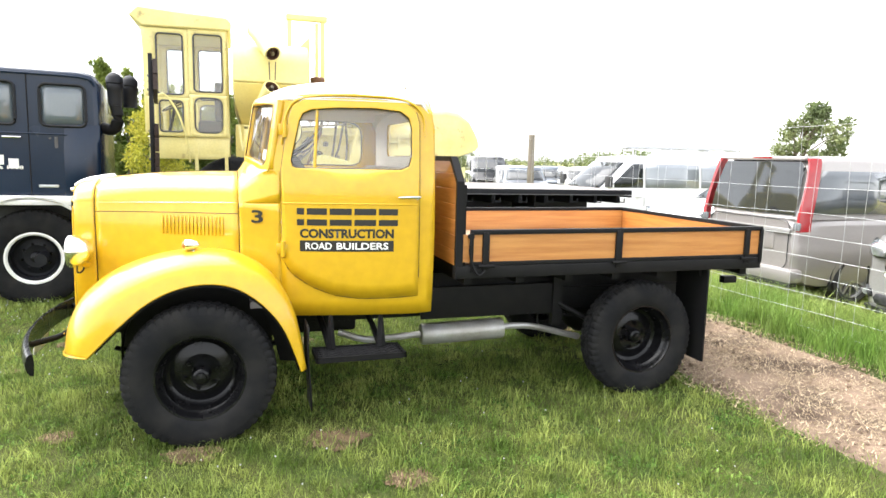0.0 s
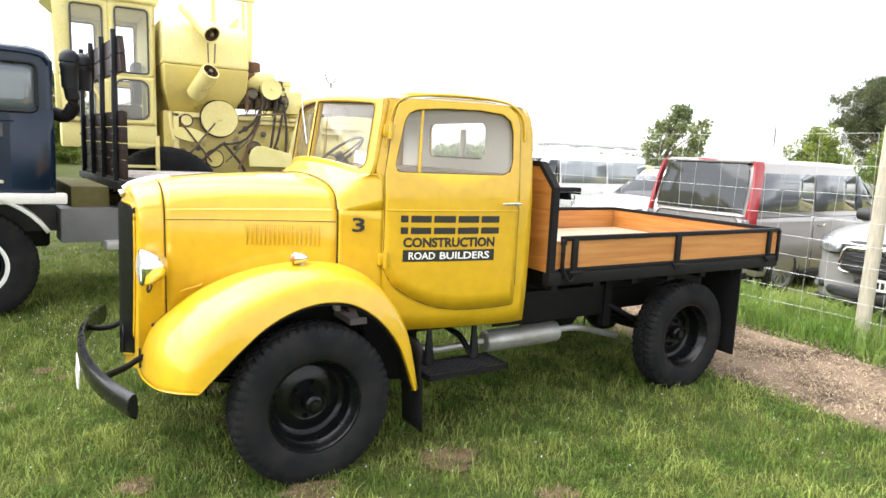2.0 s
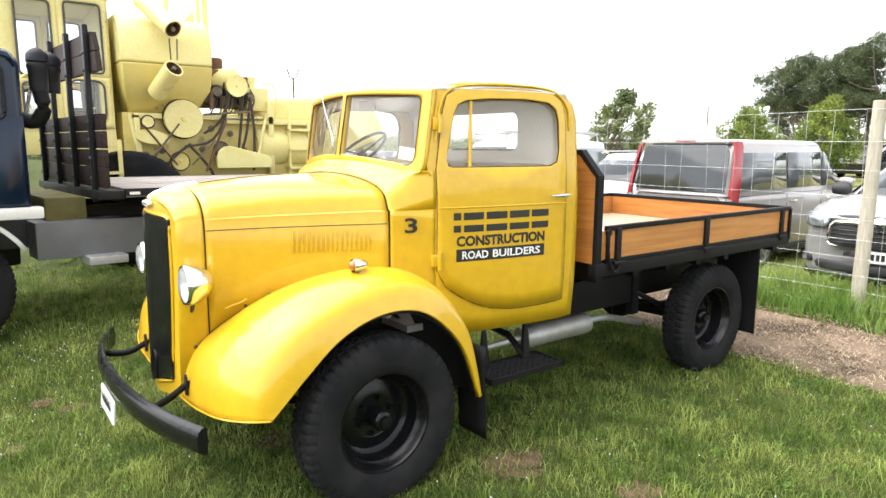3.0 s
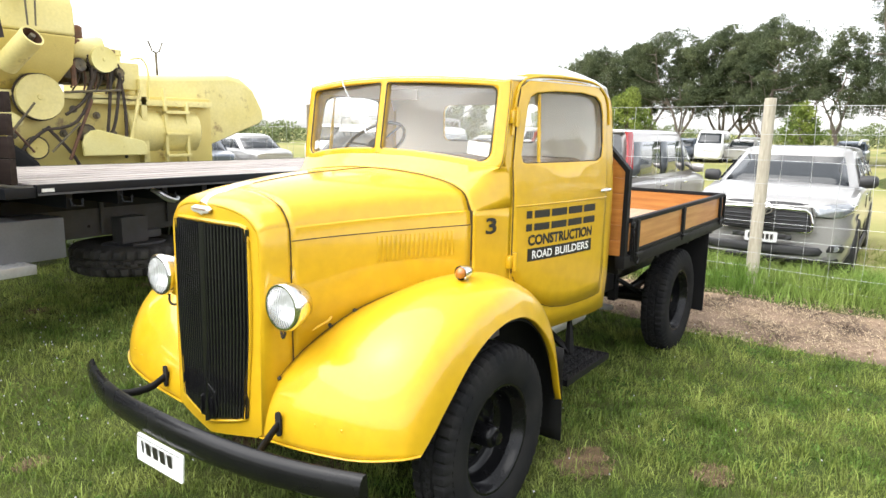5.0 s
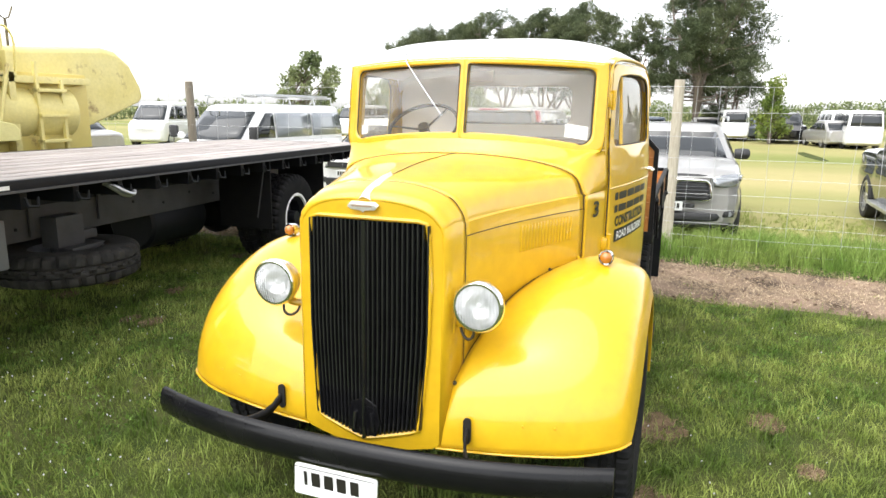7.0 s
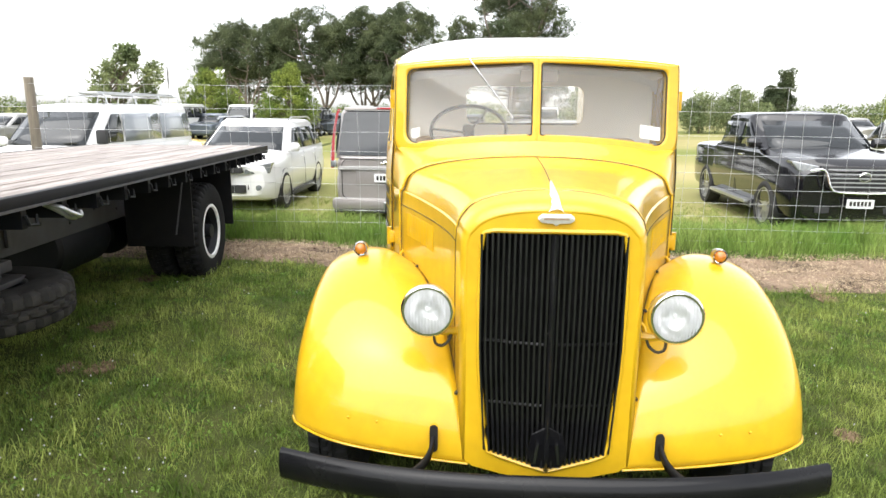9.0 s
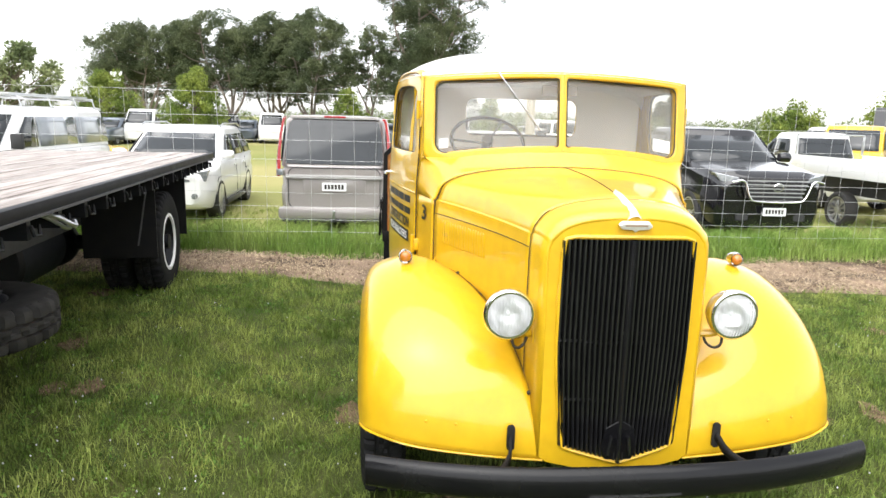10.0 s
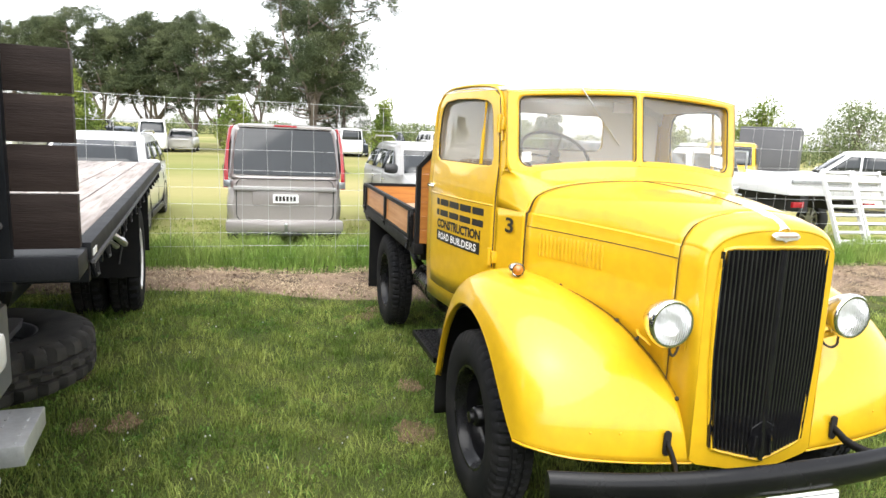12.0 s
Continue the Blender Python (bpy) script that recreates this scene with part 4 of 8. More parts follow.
for x, r, yy in ((0.0, 0.04, 0.86), (3.2, 0.06, 0.72)):
    bm = bmesh.new()
    tube(bm, [(x, -yy, 0.44), (x, -0.2, 0.42), (x, 0.2, 0.42), (x, yy, 0.44)], r, 10)
    if x > 1:
        lathe(bm, [(0.0, -0.17), (0.10, -0.14), (0.165, -0.05), (0.17, 0.05), (0.12, 0.14), (0.0, 0.18)], 20, pose(x, 0.05, 0.43, 0, 90, 0))
    part("axle", bm, CHASSIS, lorry)
part("engine_pan", boxes((-0.55, -0.30, 0.42, 0.45, 0.30, 1.0), bevel=0.03), CHASSIS, lorry)
part("gearbox", boxes((0.45, -0.18, 0.45, 1.1, 0.18, 0.78), bevel=0.03), CHASSIS, lorry)
bm = bmesh.new()
tube(bm, [(1.1, 0, 0.60), (3.1, 0, 0.46)], 0.035, 10)
part("prop_shaft", bm, CHASSIS, lorry)
for x in (1.60, 2.62, 4.05):
    part("cross_member", boxes((x, -0.44, 0.58, x + 0.09, 0.44, 0.80)), CHASSIS, lorry)
for side in (-1, 1):
    part("chassis_panel", boxes((1.52, side * 0.52, 0.60, 2.62, side * 0.545, 0.84), bevel=0.004), CHASSIS, lorry)
    part("underframe_bracket", boxes((2.60, side * 0.5, 0.50, 2.68, side * 0.56, 0.92)), CHASSIS, lorry)
    # mud flaps
    part("rear_flap", boxes((3.70, side * 0.62, 0.25, 3.715, side * 0.99, 1.0)), CHASSIS, lorry, "black rubber mud flap")
    bm = bmesh.new()
    loft(bm, [[(0.655 + 0.01 * math.sin(8 * z), side * y, z) for y in np.linspace(0.80, 1.05, 4)] for z in np.linspace(0.17, 0.72, 8)])
    part("front_flap", bm, CHASSIS, lorry, "black rubber mud flap", thick=0.008)
    # step with open grating
    step = part("step_frame", boxes((0.69, side * 0.80, 0.485, 1.28, side * 0.815, 0.52), (0.69, side * 1.045, 0.485, 1.28, side * 1.06, 0.52), (0.69, side * 0.80, 0.485, 0.705, side * 1.06, 0.52), (1.265, side * 0.80, 0.485, 1.28, side * 1.06, 0.52)), CHASSIS, lorry, "black expanded metal step")
    for row in range(5):
        y0 = 0.818 + row * 0.046
        bm = bmesh.new()
        loft(bm, [[(0.70 + 0.0485 * i, side * (y0 + (0.040 if i % 2 else 0.003)), z) for i in range(13)] for z in (0.488, 0.515)])
        part("step_strand", bm, CHASSIS, step, thick=0.006, offset=0.0)
        bm = bmesh.new()
        loft(bm, [[(0.70 + 0.0485 * i, side * (y0 + (0.006 if i % 2 else 0.043)), z) for i in range(13)] for z in (0.488, 0.515)])
        part("step_strand", bm, CHASSIS, step, thick=0.006, offset=0.0)
    for x in (0.78, 1.12):
        bm = bmesh.new()
        tube(bm, [(x, side * 0.42, 0.66), (x, side * 0.72, 0.63), (x + 0.02, side * 0.86, 0.52)], 0.022, 6)
        tube(bm, [(x + 0.03, side * 0.85, 0.52), (x + 0.03, side * 0.84, 0.74)], [0.035, 0.015], 6)
        part("step_bracket", bm, CHASSIS, step)
# exhaust under the left side, air cylinder on the right
bm = bmesh.new()
lathe(bm, [(0.0, 0), (0.066, 0.0), (0.078, 0.006), (0.083, 0.012), (0.083, 0.655), (0.078, 0.665), (0.0, 0.67)], 28, pose(1.575, -0.345, 0.432, 0, 87.5, -5))
muf = part("muffler", bm, EXHAUST, lorry, "dull galvanised exhaust muffler")
bm = bmesh.new()
tube(bm, spline([(0.95, -0.24, 0.46), (1.15, -0.28, 0.40), (1.32, -0.31, 0.41), (1.575, -0.345, 0.434)], 10), 0.026, 8)
part("exhaust_pipe", bm, EXHAUST, muf)
bm = bmesh.new()
tube(bm, spline([(2.24, -0.402, 0.468), (2.36, -0.405, 0.472), (2.52, -0.405, 0.455), (2.78, -0.405, 0.385), (2.93, -0.405, 0.345)], 12), 0.026, 8)
part("tail_pipe", bm, EXHAUST, muf, "rusty tail pipe")
bm = bmesh.new()
tube(bm, [(2.55, -0.40, 0.46), (2.55, -0.40, 0.62)], 0.008, 6)
part("pipe_hanger", bm, CHASSIS, muf)
bm = bmesh.new()
lathe(bm, [(0.0, 0), (0.10, 0.0), (0.11, 0.02), (0.11, 0.3), (0.115, 0.305), (0.115, 0.33), (0.11, 0.335), (0.11, 0.78), (0.10, 0.80), (0.0, 0.80)], 28, pose(1.55, 0.72, 0.66, 0, 90, 0))
part("air_cylinder", bm, BUMPER_BLACK, lorry, "black cylinder slung below the tray")

# ---- wooden tray ----
BY = 0.975
part("tray_floor", boxes((1.66, -BY + 0.05, 1.075, 4.16, BY - 0.05, 1.10)), BED_FLOOR, lorry, "pale plywood tray floor")
for side in (-1, 1):
    part("tray_edge_rail", boxes((1.63, side * (BY - 0.055), 0.985, 4.20, side * (BY + 0.012), 1.070), bevel=0.006), CHASSIS, lorry, "black steel edge rail")
    sb = part("side_top_rail", boxes((1.74, side * (BY - 0.025), 1.285, 4.20, side * (BY + 0.010), 1.318), bevel=0.004), CHASSIS, lorry, "black steel rail of the drop side")
    part("side_bottom_rail", boxes((1.74, side * (BY - 0.025), 1.072, 4.20, side * (BY + 0.010), 1.098), bevel=0.004), CHASSIS, sb)
    part("side_board", boxes((1.672, side * (BY - 0.022), 1.098, 4.19, side * (BY - 0.002), 1.285)), WOOD_PALE, sb, "honey-coloured varnished plywood side board")
    for a, b in ((1.735, 1.755), (1.825, 1.872), (2.868, 2.920), (4.03, 4.075), (4.175, 4.20)):
        part("side_stake", boxes((a, side * (BY - 0.004), 1.03, b, side * (BY + 0.020), 1.300), bevel=0.003), CHASSIS, sb)
    for x in (1.85, 2.895, 4.05):
        bm = bmesh.new()
        tube(bm, [(x - 0.06, side * (BY + 0.026), 1.070), (x + 0.06, side * (BY + 0.026), 1.070)], 0.012, 8)
        part("drop_side_hinge", bm, CHASSIS, sb)
    bm = bmesh.new()
    tube(bm, spline([(1.735, side * (BY + 0.02), 1.27), (1.725, side * (BY + 0.03), 1.18), (1.745, side * (BY + 0.03), 1.08), (1.79, side * (BY + 0.035), 1.01), (1.84, side * (BY + 0.03), 1.04)], 14), 0.009, 6)
    lathe(bm, [(0.0, 0), (0.022, 0), (0.022, 0.02), (0.0, 0.02)], 10, pose(1.735, side * (BY + 0.01), 1.275, -90 * side, 0, 0))
    part("side_chain", bm, CHASSIS, sb)
tail = part("tail_top_rail", boxes((4.165, -BY + 0.03, 1.285, 4.20, BY - 0.03, 1.318), bevel=0.004), CHASSIS, lorry)
part("tail_board", boxes((4.17, -BY + 0.03, 1.075, 4.19, BY - 0.03, 1.285)), WOOD, tail, "varnished tail board")
part("tail_rail", boxes((4.16, -BY, 0.985, 4.21, BY, 1.07), bevel=0.006), CHASSIS, lorry)
for x in np.linspace(1.75, 4.1, 7):
    part("tray_bearer", boxes((x - 0.03, -BY + 0.06, 0.93, x + 0.03, BY - 0.06, 1.073)), CHASSIS, lorry)
for side in (-1, 1):
    part("tray_runner", boxes((1.62, side * 0.36, 0.785, 4.15, side * 0.44, 0.93)), CHASSIS, lorry)
    part("tow_bracket", boxes((4.15, side * 0.60, 0.80, 4.28, side * 0.66, 0.86), bevel=0.005), CHASSIS, lorry)
# headboard of stacked boards with cut corners, in an angle-iron frame
HX = 1.638
zs = np.linspace(1.07, 1.80, 8)
inset = lambda z: max(0, z - 1.642) * 0.97
for k in range(7):
    z0, z1 = zs[k], zs[k + 1] - 0.0004
    bm = bmesh.new()
    rows_ = [z0, 1.642, z1] if z0 < 1.642 < z1 else [z0, z1]
    prism(bm, [(-BY + inset(z) + 0.004, z) for z in reversed(rows_)] + [(BY - inset(z) - 0.004, z) for z in rows_], "x", HX, HX + 0.028)
    part("headboard_plank", bm, WOOD, lorry, "orange varnished headboard plank", bevel=0.0035)
for side in (-1, 1):
    bm = bmesh.new()
    pts = [(BY, 0.99), (BY, 1.642), (BY - 0.155, 1.803), (0.0, 1.803)]
    out = [(0.008, 0.0), (0.007, 0.003), (0.003, 0.008), (0.0, 0.008)]
    loft(bm, [[(HX + dx, side * (y + o[0] * e), z + o[1] * e) for dx, e in ((-0.006, -3.2), (-0.006, 1.0), (0.045, 1.0), (0.045, 0.0), (0.002, 0.0), (0.002, -3.2))] for (y, z), o in zip(pts, out)], True, True)
    part("headboard_frame", bm, CHASSIS, lorry, "black angle-iron headboard frame")
    bm = bmesh.new()
    box(bm, HX + 0.03, side * (BY - 0.075), 1.0, HX + 0.075, side * (BY - 0.03), 1.62)
    part("headboard_post", bm, CHASSIS, lorry)

# ---- ground: lawn, bare strip along the fence, rough verge, paddock beyond ----
rng = np.random.default_rng(7)
GRASS_SOIL = mat("lawn_soil", (0.040, 0.060, 0.015), 0.95, other=(0.095, 0.095, 0.034), mix=0.8, scale=3.0, bump=0.04, bump_scale=60, spec=0.1)
FIELD = mat("mown_paddock", (0.155, 0.180, 0.050), 0.95, other=(0.33, 0.285, 0.135), mix=1.0, scale=0.09, streak=(1.0, 0.3, 1.0), bump=0.03, bump_scale=9, spec=0.1)
DIRT = mat("bare_trodden_earth", (0.25, 0.18, 0.13), 0.95, other=(0.055, 0.038, 0.027), mix=1.0, scale=1.8, bump=0.05, bump_scale=16, spec=0.15)
DEAD_SOIL = mat("dead_turf", (0.17, 0.115, 0.07), 0.95, other=(0.07, 0.055, 0.03), mix=1.0, scale=9.0, bump=0.03, bump_scale=40, spec=0.1)
STRAW = mat("dry_straw", (0.50, 0.40, 0.27), 0.85, other=(0.22, 0.155, 0.095), scale=5, island=0.45, spec=0.2)


def waves(y, seed):
    r = np.random.default_rng(seed)
    return sum(r.uniform(0.3, 1) / k * np.sin(k * 1.1 * y + r.uniform(0, 6.28)) for k in (1, 2, 3, 5, 8))


def smooth_step(v):
    v = np.clip(v, 0.0, 1.0)
    return v * v * (3 - 2 * v)


def gz(x, y):
    """Height of the ground: it rises a little towards the blue truck and the fence."""
    up, out = smooth_step((np.asarray(y) - 1.2) / 1.5), smooth_step((np.asarray(x) - 4.5) / 1.3)
    return 0.15 * up * (1 - 0.5 * out) + 0.075 * out * (1 - up) + 0.012 * np.sin(np.asarray(x) * 1.7 + 1) * np.sin(np.asarray(y) * 1.3)* smooth_step((np.hypot(np.asarray(x) - 1.6, np.asarray(y)) - 2.2) / 1.0)


STRIP_NEAR = lambda y: 3.88 + 0.05 * np.clip(y, -6, 6) + 0.11 * waves(y, 1)
STRIP_FAR = lambda y: 5.38 + 0.08 * waves(y, 2)
bm = bmesh.new()
n = 150
edge_pts = [14 * u + 900 * math.copysign(abs(u) ** 9, u) for u in np.linspace(-1, 1, n)]
grid = [[bm.verts.new((x, y, float(gz(x, y)))) for y in edge_pts] for x in edge_pts]
for i in range(n - 1):
    for j in range(n - 1):
        bm.faces.new((grid[i][j], grid[i + 1][j], grid[i + 1][j + 1], grid[i][j + 1]))
tagged(part("ground", bm, GRASS_SOIL, smooth=0), "green lawn of short trodden grass", "lawn", kind="structure")
bm = bmesh.new()
ys = np.r_[np.linspace(-400, -30, 12), np.linspace(-29, 29, 60), np.linspace(30, 400, 12)]
loft(bm, [[(x if x > 7 else 6.6 + 0.2 * waves(y, 3), y, 0.02 + float(gz(x, y))) for y in ys] for x in (6.6, 12, 30, 80, 250, 850)])
tagged(part("paddock", bm, FIELD, smooth=0), "pale mown paddock grass behind the fence", "paddock", kind="structure")
bm = bmesh.new()
ys = np.linspace(-26, 22, 380)
loft(bm, [[(STRIP_NEAR(y) * (1 - f) + STRIP_FAR(y) * f, y, float(gz(STRIP_NEAR(y) * (1 - f) + STRIP_FAR(y) * f, y)) - 0.010 + 0.028 * min(1.0, 5 * f, 5 * (1 - f)) + 0.035 * math.sin(f * math.pi) * (0.5 + 0.5 * noise.noise((f * 3, y * 1.3, 0))) + 0.012 * noise.noise((f * 11, y * 7, 3)) * math.sin(f * math.pi)) for y in ys] for f in np.linspace(0, 1, 22)])
tagged(part("bare_strip", bm, DIRT, smooth=60), "bare earth strip with dry straw beside the fence", "earth", kind="structure")
PATCHES = [(float(rng.uniform(-2.6, 4.2)), float(rng.uniform(-4.6, 4.2)), float(rng.uniform(0.04, 0.12))) for _ in range(40)]
PATCHES += [(0.80, -1.14, 0.15), (0.75, 1.15, 0.12), (0.62, -2.4, 0.09), (-0.05, -1.14, 0.12)]
for x, y, r in PATCHES:
    bm = bmesh.new()
    k = 18
    rim_pts = [(x + r * (1 + 0.35 * math.sin(3 * q + x * 9) * 0.5 + 0.2 * math.sin(7 * q + y * 5)) * math.cos(q) * 1.3, y + r * (1 + 0.3 * math.sin(5 * q + x * 4)) * math.sin(q)) for q in (2 * math.pi * i / k for i in range(k))]
    fill_panel(bm, rim_pts, lambda u, v: Vector((u, v, float(gz(u, v)) + 0.009 + 0.01 * abs(noise.noise((u * 9, v * 9, 0))))), 2)
    tagged(part("worn_patch", bm, DEAD_SOIL, smooth=60), "worn brown patch of dead grass on the lawn", "earth patch", kind="structure")


def blades(name, x, y, height, width, lean, material, label, category, seed=0, z0=0.0, bent=True):
    """Many narrow blades as one mesh; bent ones have a knee."""
    r = np.random.default_rng(seed)
    k = len(x)
    q = r.uniform(0, 2 * np.pi, k)
    lq = r.uniform(0, 2 * np.pi, k)
    l = lean * r.uniform(0.2, 1.0, k) * height
    dx, dy = np.cos(q) * width / 2, np.sin(q) * width / 2
    lx, ly = np.cos(lq) * l, np.sin(lq) * l
    p = np.empty((k, 5, 3), np.float32)
    zz = gz(x, y) + z0
    p[:, 0] = np.stack([x - dx, y - dy, zz - 0.01], 1)
    p[:, 1] = np.stack([x + dx, y + dy, zz - 0.01], 1)
    p[:, 2] = np.stack([x - dx * 0.8 + lx * 0.35, y - dy * 0.8 + ly * 0.35, zz + height * 0.55], 1)
    p[:, 3] = np.stack([x + dx * 0.8 + lx * 0.35, y + dy * 0.8 + ly * 0.35, zz + height * 0.55], 1)
    p[:, 4] = np.stack([x + lx, y + ly, zz + height * (1 - 0.25 * lean)], 1)
    if not bent:
        p = p[:, [0, 1, 4]].copy()
    sides = p.shape[1]
    base = (np.arange(k) * sides)[:, None]
    loops = (np.concatenate([base + [0, 1, 3, 2], base + [2, 3, 4]], 1) if bent else base + [0, 1, 2]).ravel()
    me = bpy.data.meshes.new(name)
    me.vertices.add(k * sides)
    me.vertices.foreach_set("co", p.ravel())
    me.loops.add(len(loops))
    me.loops.foreach_set("vertex_index", loops.astype(np.int32))
    me.polygons.add(k * (2 if bent else 1))
    starts = (np.arange(k)[:, None] * 7 + [0, 4]).ravel() if bent else np.arange(k) * 3
    me.polygons.foreach_set("loop_start", starts.astype(np.int32))
    me.update(calc_edges=True)
    me.validate()
    me.materials.append(material)
    return tagged(new(name, me), label, category, kind="stuff")


def leafy(name, base, other, scale=1.5, glow=0.35, island=0.3):
    """Leaf surface that lets some light through."""
    m = mat(name, base, 0.6, other=other, mix=1.0, scale=scale, island=island, spec=0.25)
    n, l = m.node_tree.nodes, m.node_tree.links
    tr, mx = n.new("ShaderNodeBsdfTranslucent"), n.new("ShaderNodeMixShader")
    b = n["Principled BSDF"]
    l.new(b.inputs["Base Color"].links[0].from_socket, tr.inputs["Color"])
    mx.inputs[0].default_value = glow
    l.new(b.outputs[0], mx.inputs[1])
    l.new(tr.outputs[0], mx.inputs[2])
    l.new(mx.outputs[0], n["Material Output"].inputs["Surface"])
    return m


BLADE = leafy("grass_blade", (0.090, 0.150, 0.024), (0.330, 0.380, 0.100), 2.6, 0.34, 0.6)
BLADE_LONG = leafy("long_grass_blade", (0.17, 0.29, 0.055), (0.34, 0.42, 0.12), 1.4, 0.4, 0.4)
BLADE_DRY = leafy("field_grass_blade", (0.26, 0.33, 0.085), (0.40, 0.42, 0.15), 0.5)


def off_patches(x, y, keep=0.25, seed=3):
    r = np.random.default_rng(seed)
    ok = np.ones(len(x), bool)
    for px, py, pr in PATCHES:
        ok &= ((x - px) / 1.3) ** 2 + (y - py) ** 2 > (pr * (1 + 0.2 * r.normal(size=len(x)))) ** 2
    return ok | (r.random(len(x)) < 0.45)


def tufted(k, x0, x1, y0, y1, seed):
    """Random roots, gathered a little into tufts."""
    r = np.random.default_rng(seed)
    c = k // 16
    cx, cy = r.uniform(x0, x1, c), r.uniform(y0, y1, c)
    i = r.integers(0, c, k)
    return cx[i] + r.normal(0, 0.034, k), cy[i] + r.normal(0, 0.034, k), (r.uniform(0.45, 1.0, c) ** 2 * 1.7 + 0.12)[i]


x, y, f = tufted(230000, -3.2, 4.6, -4.9, 6.0, 11)
far = rng.random(len(x)) < np.clip(1.15 - 0.06 * np.hypot(x + 1.5, y + 1.0), 0.4, 1)
ok = (x < STRIP_NEAR(y) + rng.normal(0.03, 0.11, len(x)) + 0.25 * (rng.random(len(x)) < 0.3) * waves(y * 3, 8)) & off_patches(x, y) & far
x, y, f = x[ok], y[ok], f[ok]
blades("lawn_grass", x, y, (0.066 * f * rng.uniform(0.5, 1.4, len(x))).astype(np.float32), 0.0048, 1.05, BLADE, "short green lawn grass, trodden and uneven", "grass", 21)
k = 520000
x, y = rng.uniform(-3.1, 4.5, k), rng.uniform(-4.8, 5.0, k)
far = rng.random(k) < np.clip(1.25 - 0.11 * np.hypot(x + 1.5, y + 1.0), 0.3, 1)
ok = (x < STRIP_NEAR(y) + rng.normal(0.0, 0.14, k)) & off_patches(x, y) & far
x, y = x[ok], y[ok]
tall = 0.75 + 0.3 * waves(x * 2.2 + y, 51) * waves(y * 2.0 - 0.6 * x, 52)
blades("lawn_undergrowth", x, y, (0.046 * np.clip(tall, 0.35, 1.6) * rng.uniform(0.5, 1.3, len(x))).astype(np.float32), 0.0042, 1.2, BLADE, "dense fine lawn grass between the tufts", "grass", 27, bent=False)
x, y, f = tufted(60000, -3.2, 5.4, -14, 14, 12)
ok = ((x < STRIP_NEAR(y)) & ((y > 5.9) | (y < -4.8) )) | ((x > STRIP_NEAR(y) + 0.2) & (rng.random(len(x)) < 0.05) & (waves(x * 3 + y, 9) > 0.5))
x, y, f = x[ok], y[ok], f[ok]
blades("outer_lawn_grass", x, y, (0.055 * f).astype(np.float32), 0.009, 0.9, BLADE, "green grass at the edges of the lawn", "grass", 22)
x, y, f = tufted(105000, 5.15, 6.9, -12, 11, 13)
mid = 1 - np.abs((x - 5.95) / 0.85)
ok = (x > STRIP_FAR(y) + rng.normal(0, 0.08, len(x))) & (rng.random(len(x)) < 0.35 + 0.9 * mid)
x, y, f, mid = x[ok], y[ok], f[ok], mid[ok]
blades("verge_grass", x, y, ((0.12 + 0.21 * np.clip(mid, 0, 1)) * f).astype(np.float32), 0.008, 0.75, BLADE_LONG, "long bright green grass under the fence", "grass", 23)
x, y, f = tufted(110000, 6.6, 10.5, -13, 13, 14)
ok = rng.random(len(x)) < np.clip(1.25 - (x - 6.6) / 3.2, 0, 1)
x, y, f = x[ok], y[ok], f[ok]
blades("paddock_grass", x, y, (0.075 * f).astype(np.float32), 0.008, 0.9, BLADE_DRY, "thin pale paddock grass", "grass", 24, 0.004)
# straw and litter on the bare strip
k = 60000
mats_ = rng.integers(0, 900, k)
y = rng.uniform(-10, 9, 900)[mats_] + rng.normal(0, 0.20, k)
x = STRIP_NEAR(y) + (STRIP_FAR(y) - STRIP_NEAR(y)) * np.clip(rng.beta(1.3, 1.3, 900)[mats_] + rng.normal(0, 0.08, k), -0.04, 1.04)
blades("straw_litter", x, y, rng.uniform(0.010, 0.040, k).astype(np.float32), 0.0065, 2.7, STRAW, "dry straw scattered on bare earth", "straw", 25, 0.050, bent=False)
k = 9000
i = rng.integers(0, len(PATCHES), k)
pp = np.array(PATCHES)[i]
q, rr = rng.uniform(0, 6.28, k), np.sqrt(rng.random(k)) * 1.1
blades("dead_grass", pp[:, 0] + 1.3 * pp[:, 2] * rr * np.cos(q), pp[:, 1] + pp[:, 2] * rr * np.sin(q), rng.uniform(0.012, 0.03, k).astype(np.float32), 0.005, 2.6, mat("dead_grass_blade", (0.27, 0.20, 0.125), 0.9, other=(0.12, 0.085, 0.05), scale=7, island=0.45, spec=0.1), "dead brown grass on worn patches", "dead grass", 26, 0.008)
# low broad leaves between the blades
x, y, f = tufted(60000, -3.0, 3.9, -4.6, 4.6, 31)
ok = (waves(x * 2.1 + 0.7 * y, 41) + waves(y * 1.9 - x, 42) > -0.3) & off_patches(x, y)
x, y, f = x[ok], y[ok], f[ok]
blades("lawn_clover", x, y, rng.uniform(0.012, 0.028, len(x)).astype(np.float32), 0.014, 1.3, leafy("clover_leaf", (0.070, 0.155, 0.026), (0.22, 0.33, 0.07), 3.0, 0.25, 0.45), "low clover and weeds in the lawn", "clover", 32)
